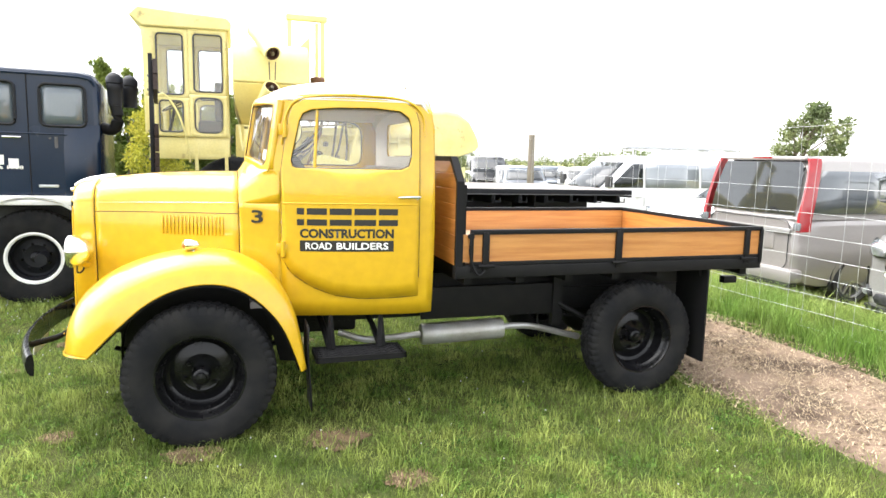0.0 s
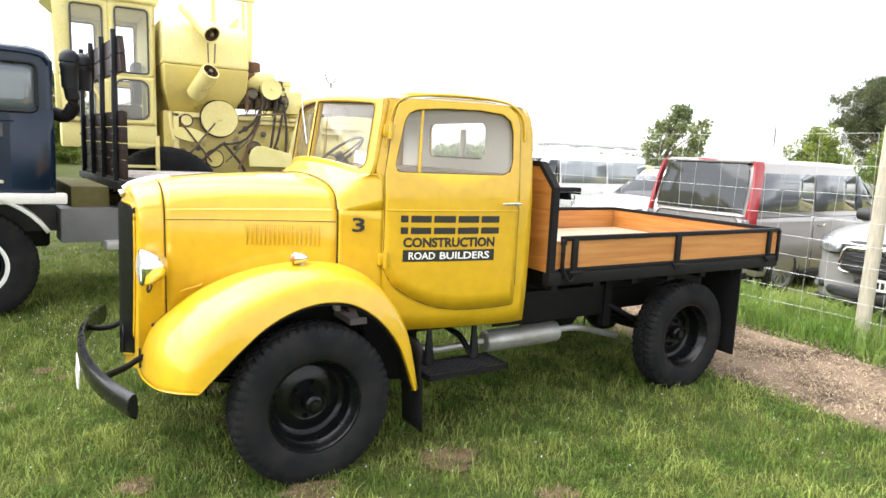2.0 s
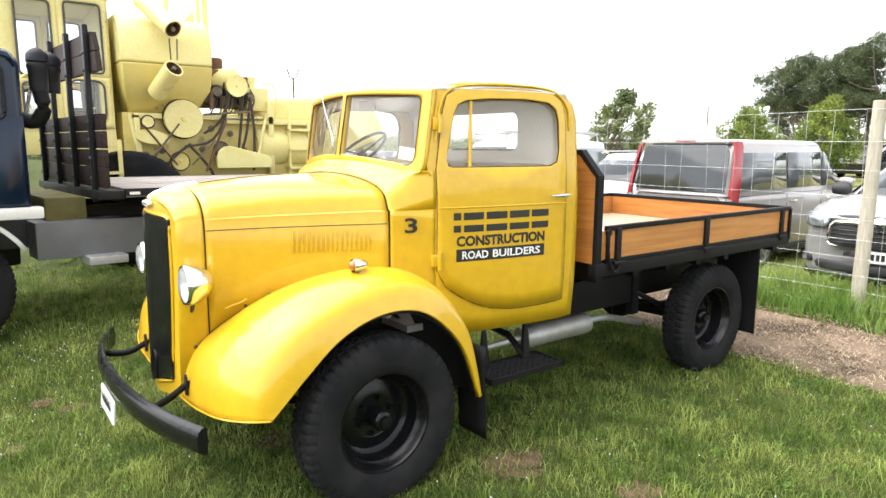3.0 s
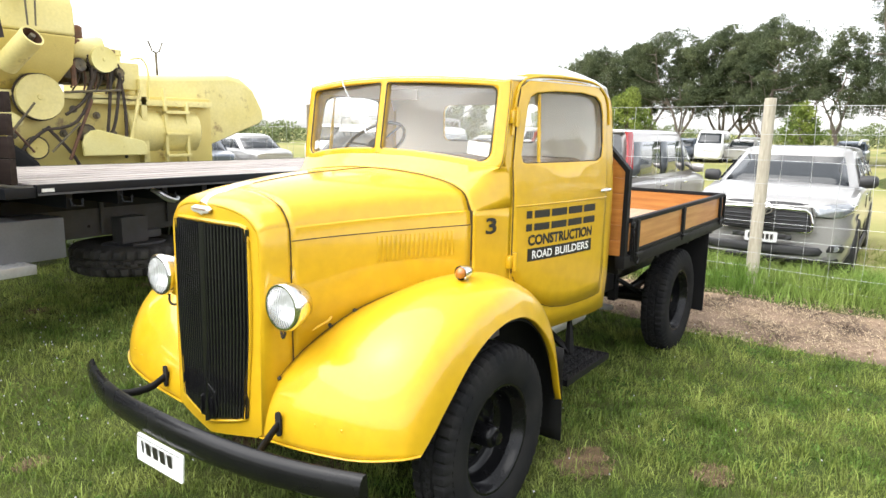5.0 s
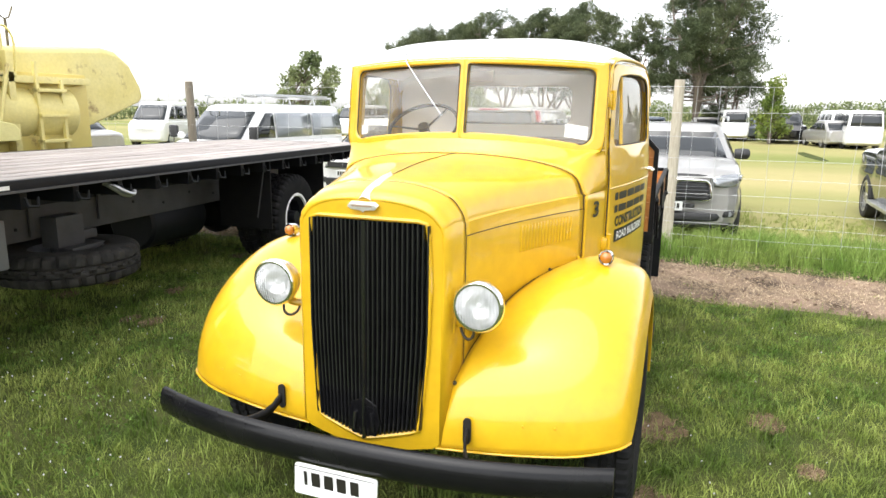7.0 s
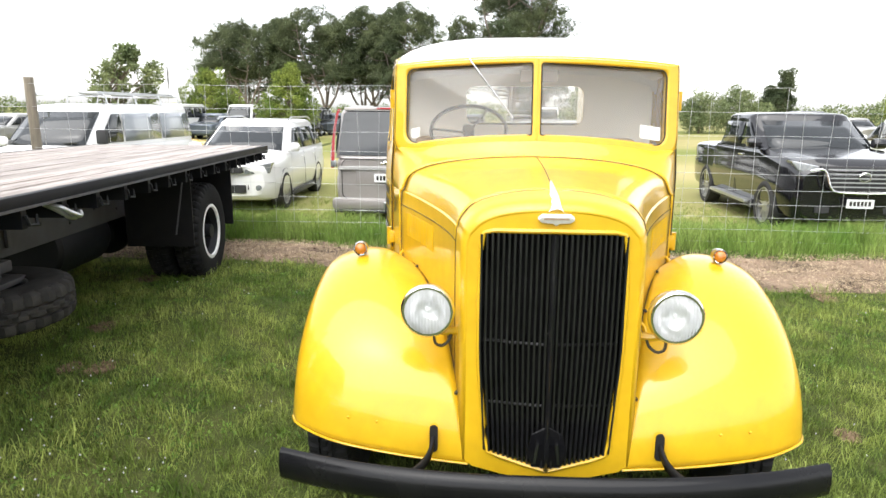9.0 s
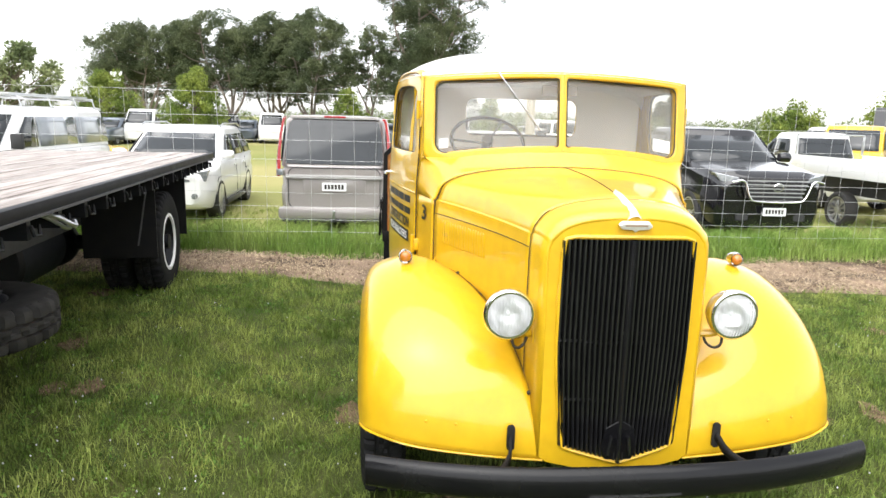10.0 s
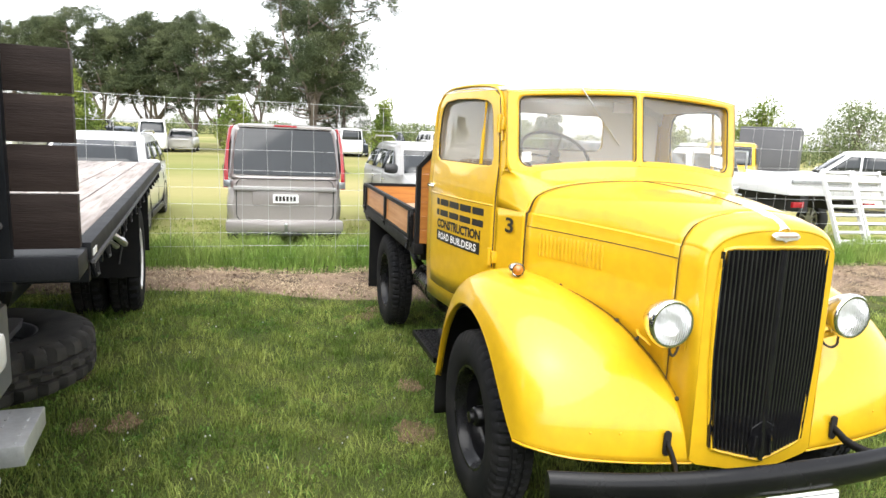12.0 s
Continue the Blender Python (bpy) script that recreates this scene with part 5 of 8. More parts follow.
# clods on the bare strip
bm = bmesh.new()
for _ in range(1100):
    y = float(rng.uniform(-9, 8))
    x = float(STRIP_NEAR(y) + (STRIP_FAR(y) - STRIP_NEAR(y)) * rng.uniform(0.03, 0.97))
    s = float(rng.uniform(0.006, 0.026))
    lathe(bm, [(0.0, 0.7 * s), (0.75 * s, 0.4 * s), (s, 0.0), (0.7 * s, -0.5 * s)], 5, pose(x, y, float(gz(x, y)) + 0.038, 20 * rng.normal(), 20 * rng.normal(), 360 * rng.random()))
tagged(part("earth_clods", bm, DIRT), "small clods of dry earth on the strip", "clods", kind="stuff")
# clover heads
CLOVER = mat("clover_head", (0.62, 0.60, 0.66), 0.8, island=0.15)
k = 420
cx = np.r_[rng.normal(-1.2, 0.9, 220), rng.uniform(-2.5, 4, 200)]
cy = np.r_[rng.normal(2.4, 0.7, 220), rng.uniform(-4.5, 4, 200)]
bm = bmesh.new()
for x, y in zip(cx, cy):
    m = pose(x, y, float(gz(x, y)) + 0.035 + 0.02 * rng.random())
    lathe(bm, [(0.0, 0.008), (0.0040, 0.005), (0.0045, 0.0), (0.0, -0.005)], 5, m)
tagged(part("clover_flowers", bm, CLOVER), "tiny white clover heads in the lawn", "clover", kind="stuff")

# ---- wire fence ----
FX = 5.75
WIRE = mat("galvanised_wire", (0.55, 0.56, 0.56), 0.4, metal=0.5, other=(0.42, 0.42, 0.41), scale=30)
POST = mat("weathered_round_post", (0.46, 0.42, 0.33), 0.85, other=(0.32, 0.29, 0.22), mix=0.9, scale=5, streak=(9, 9, 1.2), bump=0.004, bump_scale=24)
POST_DARK = mat("dark_round_post", (0.25, 0.215, 0.165), 0.85, other=(0.17, 0.15, 0.12), mix=0.9, scale=5, streak=(9, 9, 1.2), bump=0.004, bump_scale=24)
fence = thing("wire_fence", pose(FX, 0, 0.05), "tall galvanised wire mesh fence on round wooden posts", "fence")
for y, dark, tilt in ((-1.0, 0, 1.2), (6.62, 1, -0.4), (14.2, 1, 0.5), (-8.6, 0, -0.6), (-16.2, 0, 0.4)):
    bm = bmesh.new()
    rows = []
    for i in range(9):
        z = -0.1 + 2.34 * i / 8
        rows.append([((0.072 - 0.010 * i / 8 + 0.003 * noise.noise((q * 2, z * 2, y))) * math.cos(q), (0.072 - 0.010 * i / 8) * math.sin(q), z) for q in (2 * math.pi * j / 18 for j in range(18))])
    loft(bm, rows, True, True)
    p = part("fence_post", bm, POST_DARK if dark else POST, fence, "weathered round wooden post", bevel=0.006)
    p.matrix_local = pose(0.02, y, 0, 0, tilt, 0)
WIRES = (0.14, 0.30, 0.47, 0.65, 0.84, 1.05, 1.28, 1.54, 1.84, 2.15)
for z in WIRES:
    bm = bmesh.new()
    tube(bm, [(-0.045 + 0.006 * math.sin(y * 1.7 + z * 9), y, z - 0.012 * math.sin((y + 1.0) / 7.62 * math.pi) ** 2 + 0.006 * math.sin(y * 2.3 + z * 31)) for y in np.linspace(-16, 14, 90)], 0.0019, 4)
    part("line_wire", bm, WIRE, fence)
bm = bmesh.new()
tube(bm, [(-0.047 + 0.010 * math.sin(z * 3.1), 0.014 * math.sin(z * 2.2), z) for z in np.linspace(0.12, 2.15, 9)], 0.0020, 4)
stay = part("stay_wire", bm, WIRE, fence)
for k in range(1, 96):
    again(stay, pose(0, -14.2 + k * 0.295 + 0.02 * math.sin(k * 12.9), 0, 0, 0, 180 * (k % 2)), fence)
stay.matrix_local = pose(0, -14.2, 0)

# ---- trees ----
BARK = mat("pine_bark", (0.15, 0.12, 0.095), 0.95, other=(0.24, 0.20, 0.165), scale=3, streak=(4, 4, 1), bump=0.02, bump_scale=14)
NEEDLE = leafy("pine_needles", (0.050, 0.070, 0.032), (0.120, 0.140, 0.066), 0.45, 0.22, 0.4)
LEAF = leafy("broad_leaves", (0.105, 0.160, 0.032), (0.26, 0.30, 0.065), 0.6, 0.30, 0.4)
LEAF_GREY = leafy("grey_green_leaves", (0.13, 0.17, 0.075), (0.24, 0.27, 0.13), 0.7, 0.3, 0.35)


def leaf_cloud(name, centres, radii, count, size, material, parent, seed, flat=0.6, aspect=0.4):
    """Many small leaves gathered into clumps, thicker towards each clump's shell."""
    r = np.random.default_rng(seed)
    c, rad = np.array(centres), np.array(radii)
    w = rad ** 2
    i = r.choice(len(c), count, p=w / w.sum())
    d = r.normal(size=(count, 3))
    d /= np.linalg.norm(d, axis=1)[:, None]
    rr = rad[i] * r.uniform(0.35, 1.0, count) ** 0.6
    p = c[i] + d * rr[:, None] * [1, 1, flat]
    a = r.normal(size=(count, 3)) + d * 0.9 + [0, 0, 0.25]
    a /= np.linalg.norm(a, axis=1)[:, None]
    b = np.cross(a, r.normal(size=(count, 3)))
    b /= np.linalg.norm(b, axis=1)[:, None]
    s = size * r.uniform(0.6, 1.5, count)[:, None]
    v = np.stack([p - b * s * aspect * 0.5, p + b * s * aspect * 0.5, p + a * s], 1).astype(np.float32)
    me = bpy.data.meshes.new(name)
    me.vertices.add(count * 3)
    me.vertices.foreach_set("co", v.ravel())
    me.loops.add(count * 3)
    me.loops.foreach_set("vertex_index", np.arange(count * 3, dtype=np.int32))
    me.polygons.add(count)
    me.polygons.foreach_set("loop_start", np.arange(count, dtype=np.int32) * 3)
    me.update(calc_edges=True)
    me.materials.append(material)
    o = new(name, me)
    o.parent = parent
    return o


def pine(x, y, height, spread, seed, bare=0.42, count=22000, lean=0.0, label="tall dark spreading pine with bare forking lower trunk", stems=4, puff=0.20):
    """An old pine: slim crooked stems, bare below, with flat-bottomed layers of needles on rising limbs."""
    r = np.random.default_rng(seed)
    t = thing("pine_tree", pose(x, y, 0.05), label, "tree", "pines behind the car park")
    fork = height * bare * 0.5
    bm = bmesh.new()
    tube(bm, [(0, 0, -0.1), (0.04 * height * math.sin(seed), 0.03 * height * math.cos(seed), fork * 0.55), (0.0, 0.0, fork * 1.05)], [height * 0.021, height * 0.017, height * 0.014], 8)
    tr = part("trunk", bm, BARK, t)
    pads = []
    for k in range(stems):
        q = k * 2 * math.pi / stems + r.uniform(-0.5, 0.5) + seed
        tall = height * (0.95 if k == 0 else r.uniform(0.70, 0.93))
        out = spread * (0.10 if k == 0 else r.uniform(0.32, 0.60))
        tip = Vector((out * math.cos(q) + lean * height, out * math.sin(q), tall))
        sway = Vector((0.06 * height * math.sin(seed + 2 * k), 0.06 * height * math.cos(seed * 2 + k), 0))
        line = [Vector(p) for p in spline([(0, 0, fork * 0.9), tuple(tip * 0.40 + sway * 0.7), tuple(tip * 0.72 - sway * 0.4), tuple(tip)], 12)]
        bm = bmesh.new()
        tube(bm, line, [height * (0.0105 * (1 - g) + 0.002) for g in np.linspace(0, 1, 12)], 6)
        part("limb", bm, BARK, tr)
        pads.append((tip, spread * puff * 1.15))
        n_l = 12 if k == 0 else 8
        for i in range(n_l):
            f = bare + (0.98 - bare) * (i + 0.8 * r.random()) / n_l
            base = line[min(11, max(1, int(f * 11)))]
            q2 = q + r.uniform(-1.6, 1.6) if k else i * 2.4 + r.uniform(-0.5, 0.5)
            reach = spread * r.uniform(0.25, 0.58) * (1.12 - 0.6 * (f - bare) / (1 - bare))
            end = base + Vector((reach * math.cos(q2), reach * math.sin(q2), reach * r.uniform(0.10, 0.45)))
            mid = base.lerp(end, 0.5) + Vector((0, 0, reach * r.uniform(-0.16, 0.02)))
            bm = bmesh.new()
            tube(bm, spline([base, mid, end], 6), [height * (0.0048 * (1 - g) + 0.0009) for g in np.linspace(0, 1, 6)], 4)
            part("limb", bm, BARK, tr)
            pads.append((end + Vector((0, 0, 0.03 * spread)), spread * puff * r.uniform(0.75, 1.2)))
            if r.random() < 0.7:
                pads.append((base.lerp(end, 0.62) + Vector(r.normal(0, 0.05 * spread, 3)), spread * puff * r.uniform(0.5, 0.85)))
    # each layer is a flat pad, scalloped above by small tufts
    fine_c, fine_r = [], []
    for c, rad in pads:
        for j in range(20):
            s, a = math.sqrt(r.random()), r.uniform(0, 6.283)
            fine_c.append((c.x + rad * s * math.cos(a), c.y + rad * s * math.sin(a), c.z + rad * (0.80 * (1 - s * s) + r.uniform(-0.42, 0.30))))
            fine_r.append(rad * r.uniform(0.18, 0.36))
    leaf_cloud("crown", fine_c, fine_r, int(count * 2.0), 0.125, NEEDLE, t, seed, 0.75, 0.30)
    return t


def round_tree(x, y, height, spread, seed, material=None, count=9000, label="bushy bright green tree", group="", low=0.18, size=0.16, kind="round"):
    """A leafy tree: round, cone-shaped, or blown to one side."""
    r = np.random.default_rng(seed)
    t = thing("leafy_tree", pose(x, y, 0.05), label, "tree", group)
    bm = bmesh.new()
    top = (0.25 * spread, -0.2 * spread, height * 0.8) if kind == "blown" else (0, 0.05, height * 0.75)
    tube(bm, [(0, 0, -0.05), (0.05, 0.02, height * 0.3), top], [height * 0.03, height * 0.022, height * 0.008], 7)
    tr = part("trunk", bm, BARK, t)
    cs, rs = [], []
    for k in range(26):
        f = low + (1 - low) * (k / 25)
        w = spread * ((1.02 - f) * 1.1 if kind == "cone" else 0.75 * min(1.0, (1.04 - f) * 2.2) if kind == "spire" else math.sin(math.pi * min(1, (f - low) / (1 - low) * 0.82 + 0.16))) * r.uniform(0.6, 1.0)
        q = k * 2.4
        c = Vector((w * 0.75 * math.cos(q), w * 0.75 * math.sin(q), height * f * 0.93))
        if kind == "blown":
            c += Vector((0, -0.55 * spread * f, 0.10 * w))
        bm = bmesh.new()
        tube(bm, [(0, 0, height * f * 0.6), tuple(c)], [height * 0.008, height * 0.003], 4)
        part("limb", bm, BARK, tr)
        rad = spread * r.uniform(0.22, 0.40) * {"round": 1, "cone": 0.85, "blown": 0.62, "spire": 0.9}[kind]
        for _ in range(7):
            d = r.normal(size=3)
            d *= rad * r.uniform(0.4, 1.0) / np.linalg.norm(d)
            cs.append((c[0] + d[0], c[1] + d[1], c[2] + d[2]))
            rs.append(rad * r.uniform(0.3, 0.55))
    leaf_cloud("crown", cs, rs, count, size, material or LEAF, t, seed, 0.9, 0.5)
    return t

for i, (x, y, hh, sp, bare, cnt, lean) in enumerate((
        (46, -1.4, 13.4, 6.8, 0.22, 76000, 0.02), (45, 2.4, 8.0, 2.4, 0.5, 12000, 0.05), (49, -3.6, 8.0, 4.2, 0.12, 16000, -0.05),
        (46, 6.6, 8.9, 4.2, 0.34, 34000, 0.04), (49, 10.0, 9.0, 4.2, 0.36, 30000, -0.03), (48, 12.9, 8.9, 4.5, 0.38, 30000, 0.03), (51, 16.2, 8.6, 4.5, 0.36, 26000, 0.0),
        (50, 19.6, 8.1, 4.4, 0.44, 26000, -0.02), (54, 22.0, 8.2, 4.2, 0.45, 20000, 0.03), (58, 5.6, 9.4, 4.2, 0.42, 14000, 0.0), (60, 11, 10.0, 4.4, 0.45, 13000, 0.0), (70, 29.5, 7.2, 4.2, 0.30, 12000, 0.0))):
    pine(x, y, hh, sp, 40 + i, bare - 0.02, int(cnt * 1.25), lean, stems=6 if i == 0 else 4, puff=0.19 if i == 0 else 0.205)
round_tree(34, 11.5, 4.0, 1.9, 71, LEAF, 14000, size=0.13)
round_tree(38, 17.8, 4.0, 2.0, 72, LEAF, 14000, size=0.13)
round_tree(42, 3.8, 3.6, 1.6, 73, LEAF, 5000)
round_tree(40, -5.6, 3.8, 1.4, 74, LEAF, 4000, kind="cone")
round_tree(19.5, 13.6, 4.0, 1.7, 75, LEAF_GREY, 6500, "wispy wind-blown grey-green tree behind the parked vans", size=0.13, kind="blown", low=0.3)
round_tree(62, -26.6, 4.0, 2.9, 76, NEEDLE, 12000, "dark bushy conifer in the distance", kind="cone")
round_tree(60, -27.0, 5.6, 2.0, 77, NEEDLE, 12000, "dark pointed conifer in the distance", kind="cone", low=0.10)
round_tree(53, -20.4, 3.5, 2.8, 81, LEAF_GREY, 9000, "low rounded grey-green tree")
round_tree(52, -17.0, 2.9, 2.4, 82, LEAF_GREY, 7000, "low rounded grey-green tree")
round_tree(36, -24.3, 3.05, 2.4, 80, LEAF, 8000)
round_tree(34, -30, 4.6, 3.0, 78, LEAF, 8000)
round_tree(30, -34, 4.6, 3.4, 79, LEAF_GREY, 8000)
for k in range(7):
    round_tree(-7.5 + k * 1.25, 41 + (k % 3), 7.6 - 0.5 * (k % 4) - (k > 3) * 1.2, 1.5, 90 + k, LEAF, 9000, "tall narrow poplar in a windbreak", "poplar windbreak", 0.06, 0.20, "spire")
round_tree(-3.4, 30, 4.2, 1.8, 99, leafy("yellow_leaves", (0.36, 0.36, 0.04), (0.44, 0.40, 0.06), 0.7), 6000, "yellow-green bush by the field")
# distant hedges and woods; distance haze is put into their pale leaf colour
r = np.random.default_rng(5)
cs, rs = [], []
for q in np.arange(-70, 130, 0.9):
    d = 105 + 25 * math.sin(q * 0.21) + r.uniform(-8, 8)
    hgt = 2.2 + 1.6 * (0.5 + 0.5 * math.sin(q * 0.37)) + r.uniform(0, 1.6)
    hgt *= 0.55 if q < 80 else 1.0
    for k in range(2):
        cs.append((d * math.cos(radians(q)), d * math.sin(radians(q)), hgt * (0.35 + 0.4 * k)))
        rs.append(hgt * r.uniform(0.5, 0.75))
tagged(leaf_cloud("far_woods", cs, rs, 150000, 0.34, LEAF_GREY, None, 6, 0.9, 0.6), "low hedges and woods on the horizon", "woods", kind="stuff")

# ---- parked vehicles ----
def car_paint(name, base, metal=0.0, rough=0.3):
    return mat(name, base, rough, metal=metal, coat=0.8, other=[c * 0.93 for c in base], scale=3, rough_var=0.05, bump=0.0)


SILVER = car_paint("silver_paint", (0.36, 0.352, 0.34), 0.35)
VAN_SILVER = car_paint("warm_silver_paint", (0.34, 0.315, 0.30), 0.30)
WHITE = car_paint("white_paint", (0.74, 0.74, 0.73))
BLACK = mat("black_paint", (0.006, 0.006, 0.008), 0.10, coat=0.6, coat_rough=0.03, other=(0.010, 0.010, 0.011), scale=3, rough_var=0.03, spec=0.5)
GREYBLUE = car_paint("grey_blue_paint", (0.10, 0.12, 0.15), 0.4)
CAR_GLASS = mat("tinted_car_glass", (0.014, 0.017, 0.019), 0.045, other=(0.026, 0.030, 0.033), mix=0.6, scale=1.3, rough_var=0.015, spec=0.6)
# pale base colour stands in for the sky mirrored in the van's side glass
SKY_TONED_GLASS = mat("pale_side_glass", (0.20, 0.22, 0.24), 0.06, coat=1.0, other=(0.32, 0.34, 0.36), scale=1.2, rough_var=0.02)
# lighter grey base: sky reflection put into the people carrier's glass colour
SIDE_GLASS = mat("grey_side_glass", (0.075, 0.085, 0.095), 0.05, coat=1.0, other=(0.12, 0.13, 0.14), scale=1.2, rough_var=0.02)
CAR_RUBBER = mat("car_tyre", (0.022, 0.022, 0.023), 0.8, other=(0.05, 0.046, 0.04), scale=8, bump=0.001)
ALLOY = mat("alloy_wheel", (0.50, 0.50, 0.51), 0.3, metal=0.85, other=(0.36, 0.36, 0.36), scale=20)
PLASTIC = mat("black_plastic", (0.02, 0.02, 0.021), 0.55, other=(0.035, 0.035, 0.035), scale=12)
LAMP_CLEAR = mat("clear_lamp", (0.36, 0.38, 0.40), 0.12, metal=0.5, coat=1.0, other=(0.10, 0.105, 0.11), scale=22)
LAMP_RED = mat("red_lamp", (0.32, 0.014, 0.018), 0.2, coat=0.5, other=(0.22, 0.009, 0.012), scale=12)
LAMP_AMBER = mat("amber_lamp", (0.7, 0.25, 0.03), 0.2, coat=1.0)


def make_car_wheel():
    bm = bmesh.new()
    lathe(bm, [(0.70, 0.26), (0.78, 0.33), (0.90, 0.335), (0.975, 0.29), (1.0, 0.20), (1.0, -0.20), (0.975, -0.29), (0.9, -0.33), (0.70, -0.3)], 36)
    tyre = part("tyre", bm, CAR_RUBBER)
    bm = bmesh.new()
    lathe(bm, [(0.66, 0.30), (0.71, 0.31), (0.72, 0.26), (0.66, 0.22), (0.63, 0.0), (0.60, -0.1), (0.0, -0.1)], 30)
    for k in range(5):
        q = 2 * math.pi * k / 5
        rot = Matrix.Rotation(q, 4, "Z")
        for s in (-1, 1):
            loft(bm, [[rot @ Vector((r0, s * o + w * d, z)) for d, z in ((-1, 0.14), (-0.8, 0.24), (0.8, 0.24), (1, 0.14))] for r0, o, w in ((0.10, 0.04, 0.07), (0.35, 0.09, 0.055), (0.66, 0.17, 0.06))])
    lathe(bm, [(0.0, 0.26), (0.12, 0.25), (0.15, 0.18)], 16)
    rim = part("rim", bm, ALLOY)
    meshes = tyre.data, rim.data
    for o in (tyre, rim):
        bpy.data.objects.remove(o)
    return meshes


WHEEL_MESHES = make_car_wheel()


def cut_arches(ob, holes, W):
    """Opens the wheel arches through the body."""
    for x, r in holes:
        for s in (-1, 1):
            bm = bmesh.new()
            lathe(bm, [(0.0, 0.0), (r, 0.0), (r, 0.5), (0.0, 0.5)], 32, pose(x[0], s * (W / 2 - 0.30), x[1], -90 * s, 0, 0))
            bmesh.ops.remove_doubles(bm, verts=bm.verts, dist=1e-5)
            bmesh.ops.recalc_face_normals(bm, faces=bm.faces)
            me = bpy.data.meshes.new("cutter")
            bm.to_mesh(me)
            bm.free()
            c = new("cutter", me)
            md = ob.modifiers.new("cut", "BOOLEAN")
            md.object, md.operation, md.solver = c, "DIFFERENCE", "EXACT"
    dg = bpy.context.evaluated_depsgraph_get()
    done = bpy.data.meshes.new_from_object(ob.evaluated_get(dg))
    done.name = ob.data.name
    for md in list(ob.modifiers):
        c = md.object
        ob.modifiers.remove(md)
        bpy.data.objects.remove(c)
    ob.data = done
    ob.data.shade_smooth()
    ob.data.set_sharp_from_angle(angle=radians(32))


def car(name, m, label, category, paint, L, W, H, belt, hood, screen, back, wheels, R, pillars, group="", nose_h=0.78, tail_h=None, bed=None, roof_in=0.13, plain=False, sill=0.22, bow=0.20, crease=0.012, arc=0.16):
    """A car with its nose at x = 0 and its tail at x = L.
    hood: heights at the nose top and at the windscreen's foot; screen: x of the screen's foot and top; back: x of the back glass top and foot; bed: x where a load bed begins."""
    t = thing(name, m, label, category, group)
    tail_h = tail_h or belt
    hw = W / 2
    top = [(0.0, nose_h), (0.05, nose_h + 0.05), (0.18, hood[0]), (screen[0], hood[1]), (screen[0] + 0.1, belt)] + ([(bed - 0.02, belt), (bed + 0.02, tail_h)] if bed else []) + [(L - 0.12, tail_h), (L, tail_h - 0.06)]
    wid = [(0.0, 0.80), (0.04, 0.87), (0.14, 0.935), (0.40, 0.985), (0.9, 1.0), (L - 0.7, 1.0), (L - 0.25, 0.965), (L - 0.06, 0.91), (L, 0.86)]
    low = [(0.0, 0.34), (0.06, 0.26), (0.25, sill), (L - 0.35, sill), (L - 0.08, 0.30), (L, 0.36)]
    xs = sorted({0.0, 0.02, 0.05, 0.10, 0.18, 0.28, 0.40, screen[0], screen[0] + 0.1, L - 0.25, L - 0.12, L - 0.06, L - 0.02, L} | set(np.round(np.linspace(0.5, L - 0.4, 16), 3)) | ({bed - 0.02, bed + 0.02} if bed else set()))
    bm = bmesh.new()
    rows = []
    for x in xs:
        w, zt, zb = hw * interp(x, wid), interp(x, top), interp(x, low)
        zs = zt - (0.05 if screen[0] < x else 0.07)
        half = [(0, zb), (0.80 * w, zb), (0.93 * w, zb + 0.03), (0.975 * w, zb + 0.12), (w, zb + (zs - zb) * 0.45), (0.995 * w, zb + (zs - zb) * 0.62), (0.972 * w, zb + (zs - zb) * 0.70), (0.985 * w, zs - 0.06), (0.955 * w, zs), (0.90 * w, zt - 0.015), (0.70 * w, zt + 0.010), (0.55 * w, zt + 0.014), (0.3 * w, zt + 0.02), (0, zt + 0.024)]
        half = [(x + bow * max(0.0, 1 - x / 0.9) * (y / hw) ** 2.4, y, z + crease * math.exp(-((y / w - 0.62) / 0.12) ** 2) * (zt - z < 0.05) * (x < screen[0])) for y, z in half]
        rows.append(half + [(q[0], -q[1], q[2]) for q in half[-2:0:-1]])
    loft(bm, rows, True, True)
    body = part("body", bm, paint, t)
    bpy.context.view_layer.update()
    cut_arches(body, [((wx, R), R + 0.055) for wx in wheels], W)
    # glasshouse
    zb, zt = belt - 0.03, H - 0.105
    fx0, fx1, rx1, rx0 = screen[0], screen[1], back[0], back[1]
    yb, yt = hw * 0.945, hw - roof_in
    bm = bmesh.new()
    low_r = rrect(fx0, -yb, rx0, yb, (0.24, 0.18, 0.18, 0.24), 7)
    top_r = rrect(fx1, -yt, rx1, yt, (0.22, 0.18, 0.18, 0.22), 7)
    swell = lambda x, y, f0: x + arc * min(1.0, max(0.0, 1 - (x - f0) / 0.7)) * (abs(y) / yb) ** 2
    low_r, top_r = [(swell(x, y, fx0), y) for x, y in low_r], [(swell(x, y, fx1), y) for x, y in top_r]
    cx = (fx1 + rx1) / 2
    rows = [[(x, y, zb) for x, y in low_r], [(a[0] * 0.5 + b[0] * 0.5, a[1] * 0.47 + b[1] * 0.53, (zb + zt) / 2) for a, b in zip(low_r, top_r)], [(x, y, zt) for x, y in top_r]]
    rows += [[(cx + (x - cx) * f, y * f, zt + dz) for x, y in top_r] for f, dz in ((0.988, 0.028), (0.955, 0.058), (0.89, 0.082), (0.7, 0.100), (0.3, 0.108))]
    loft(bm, rows, True, True)
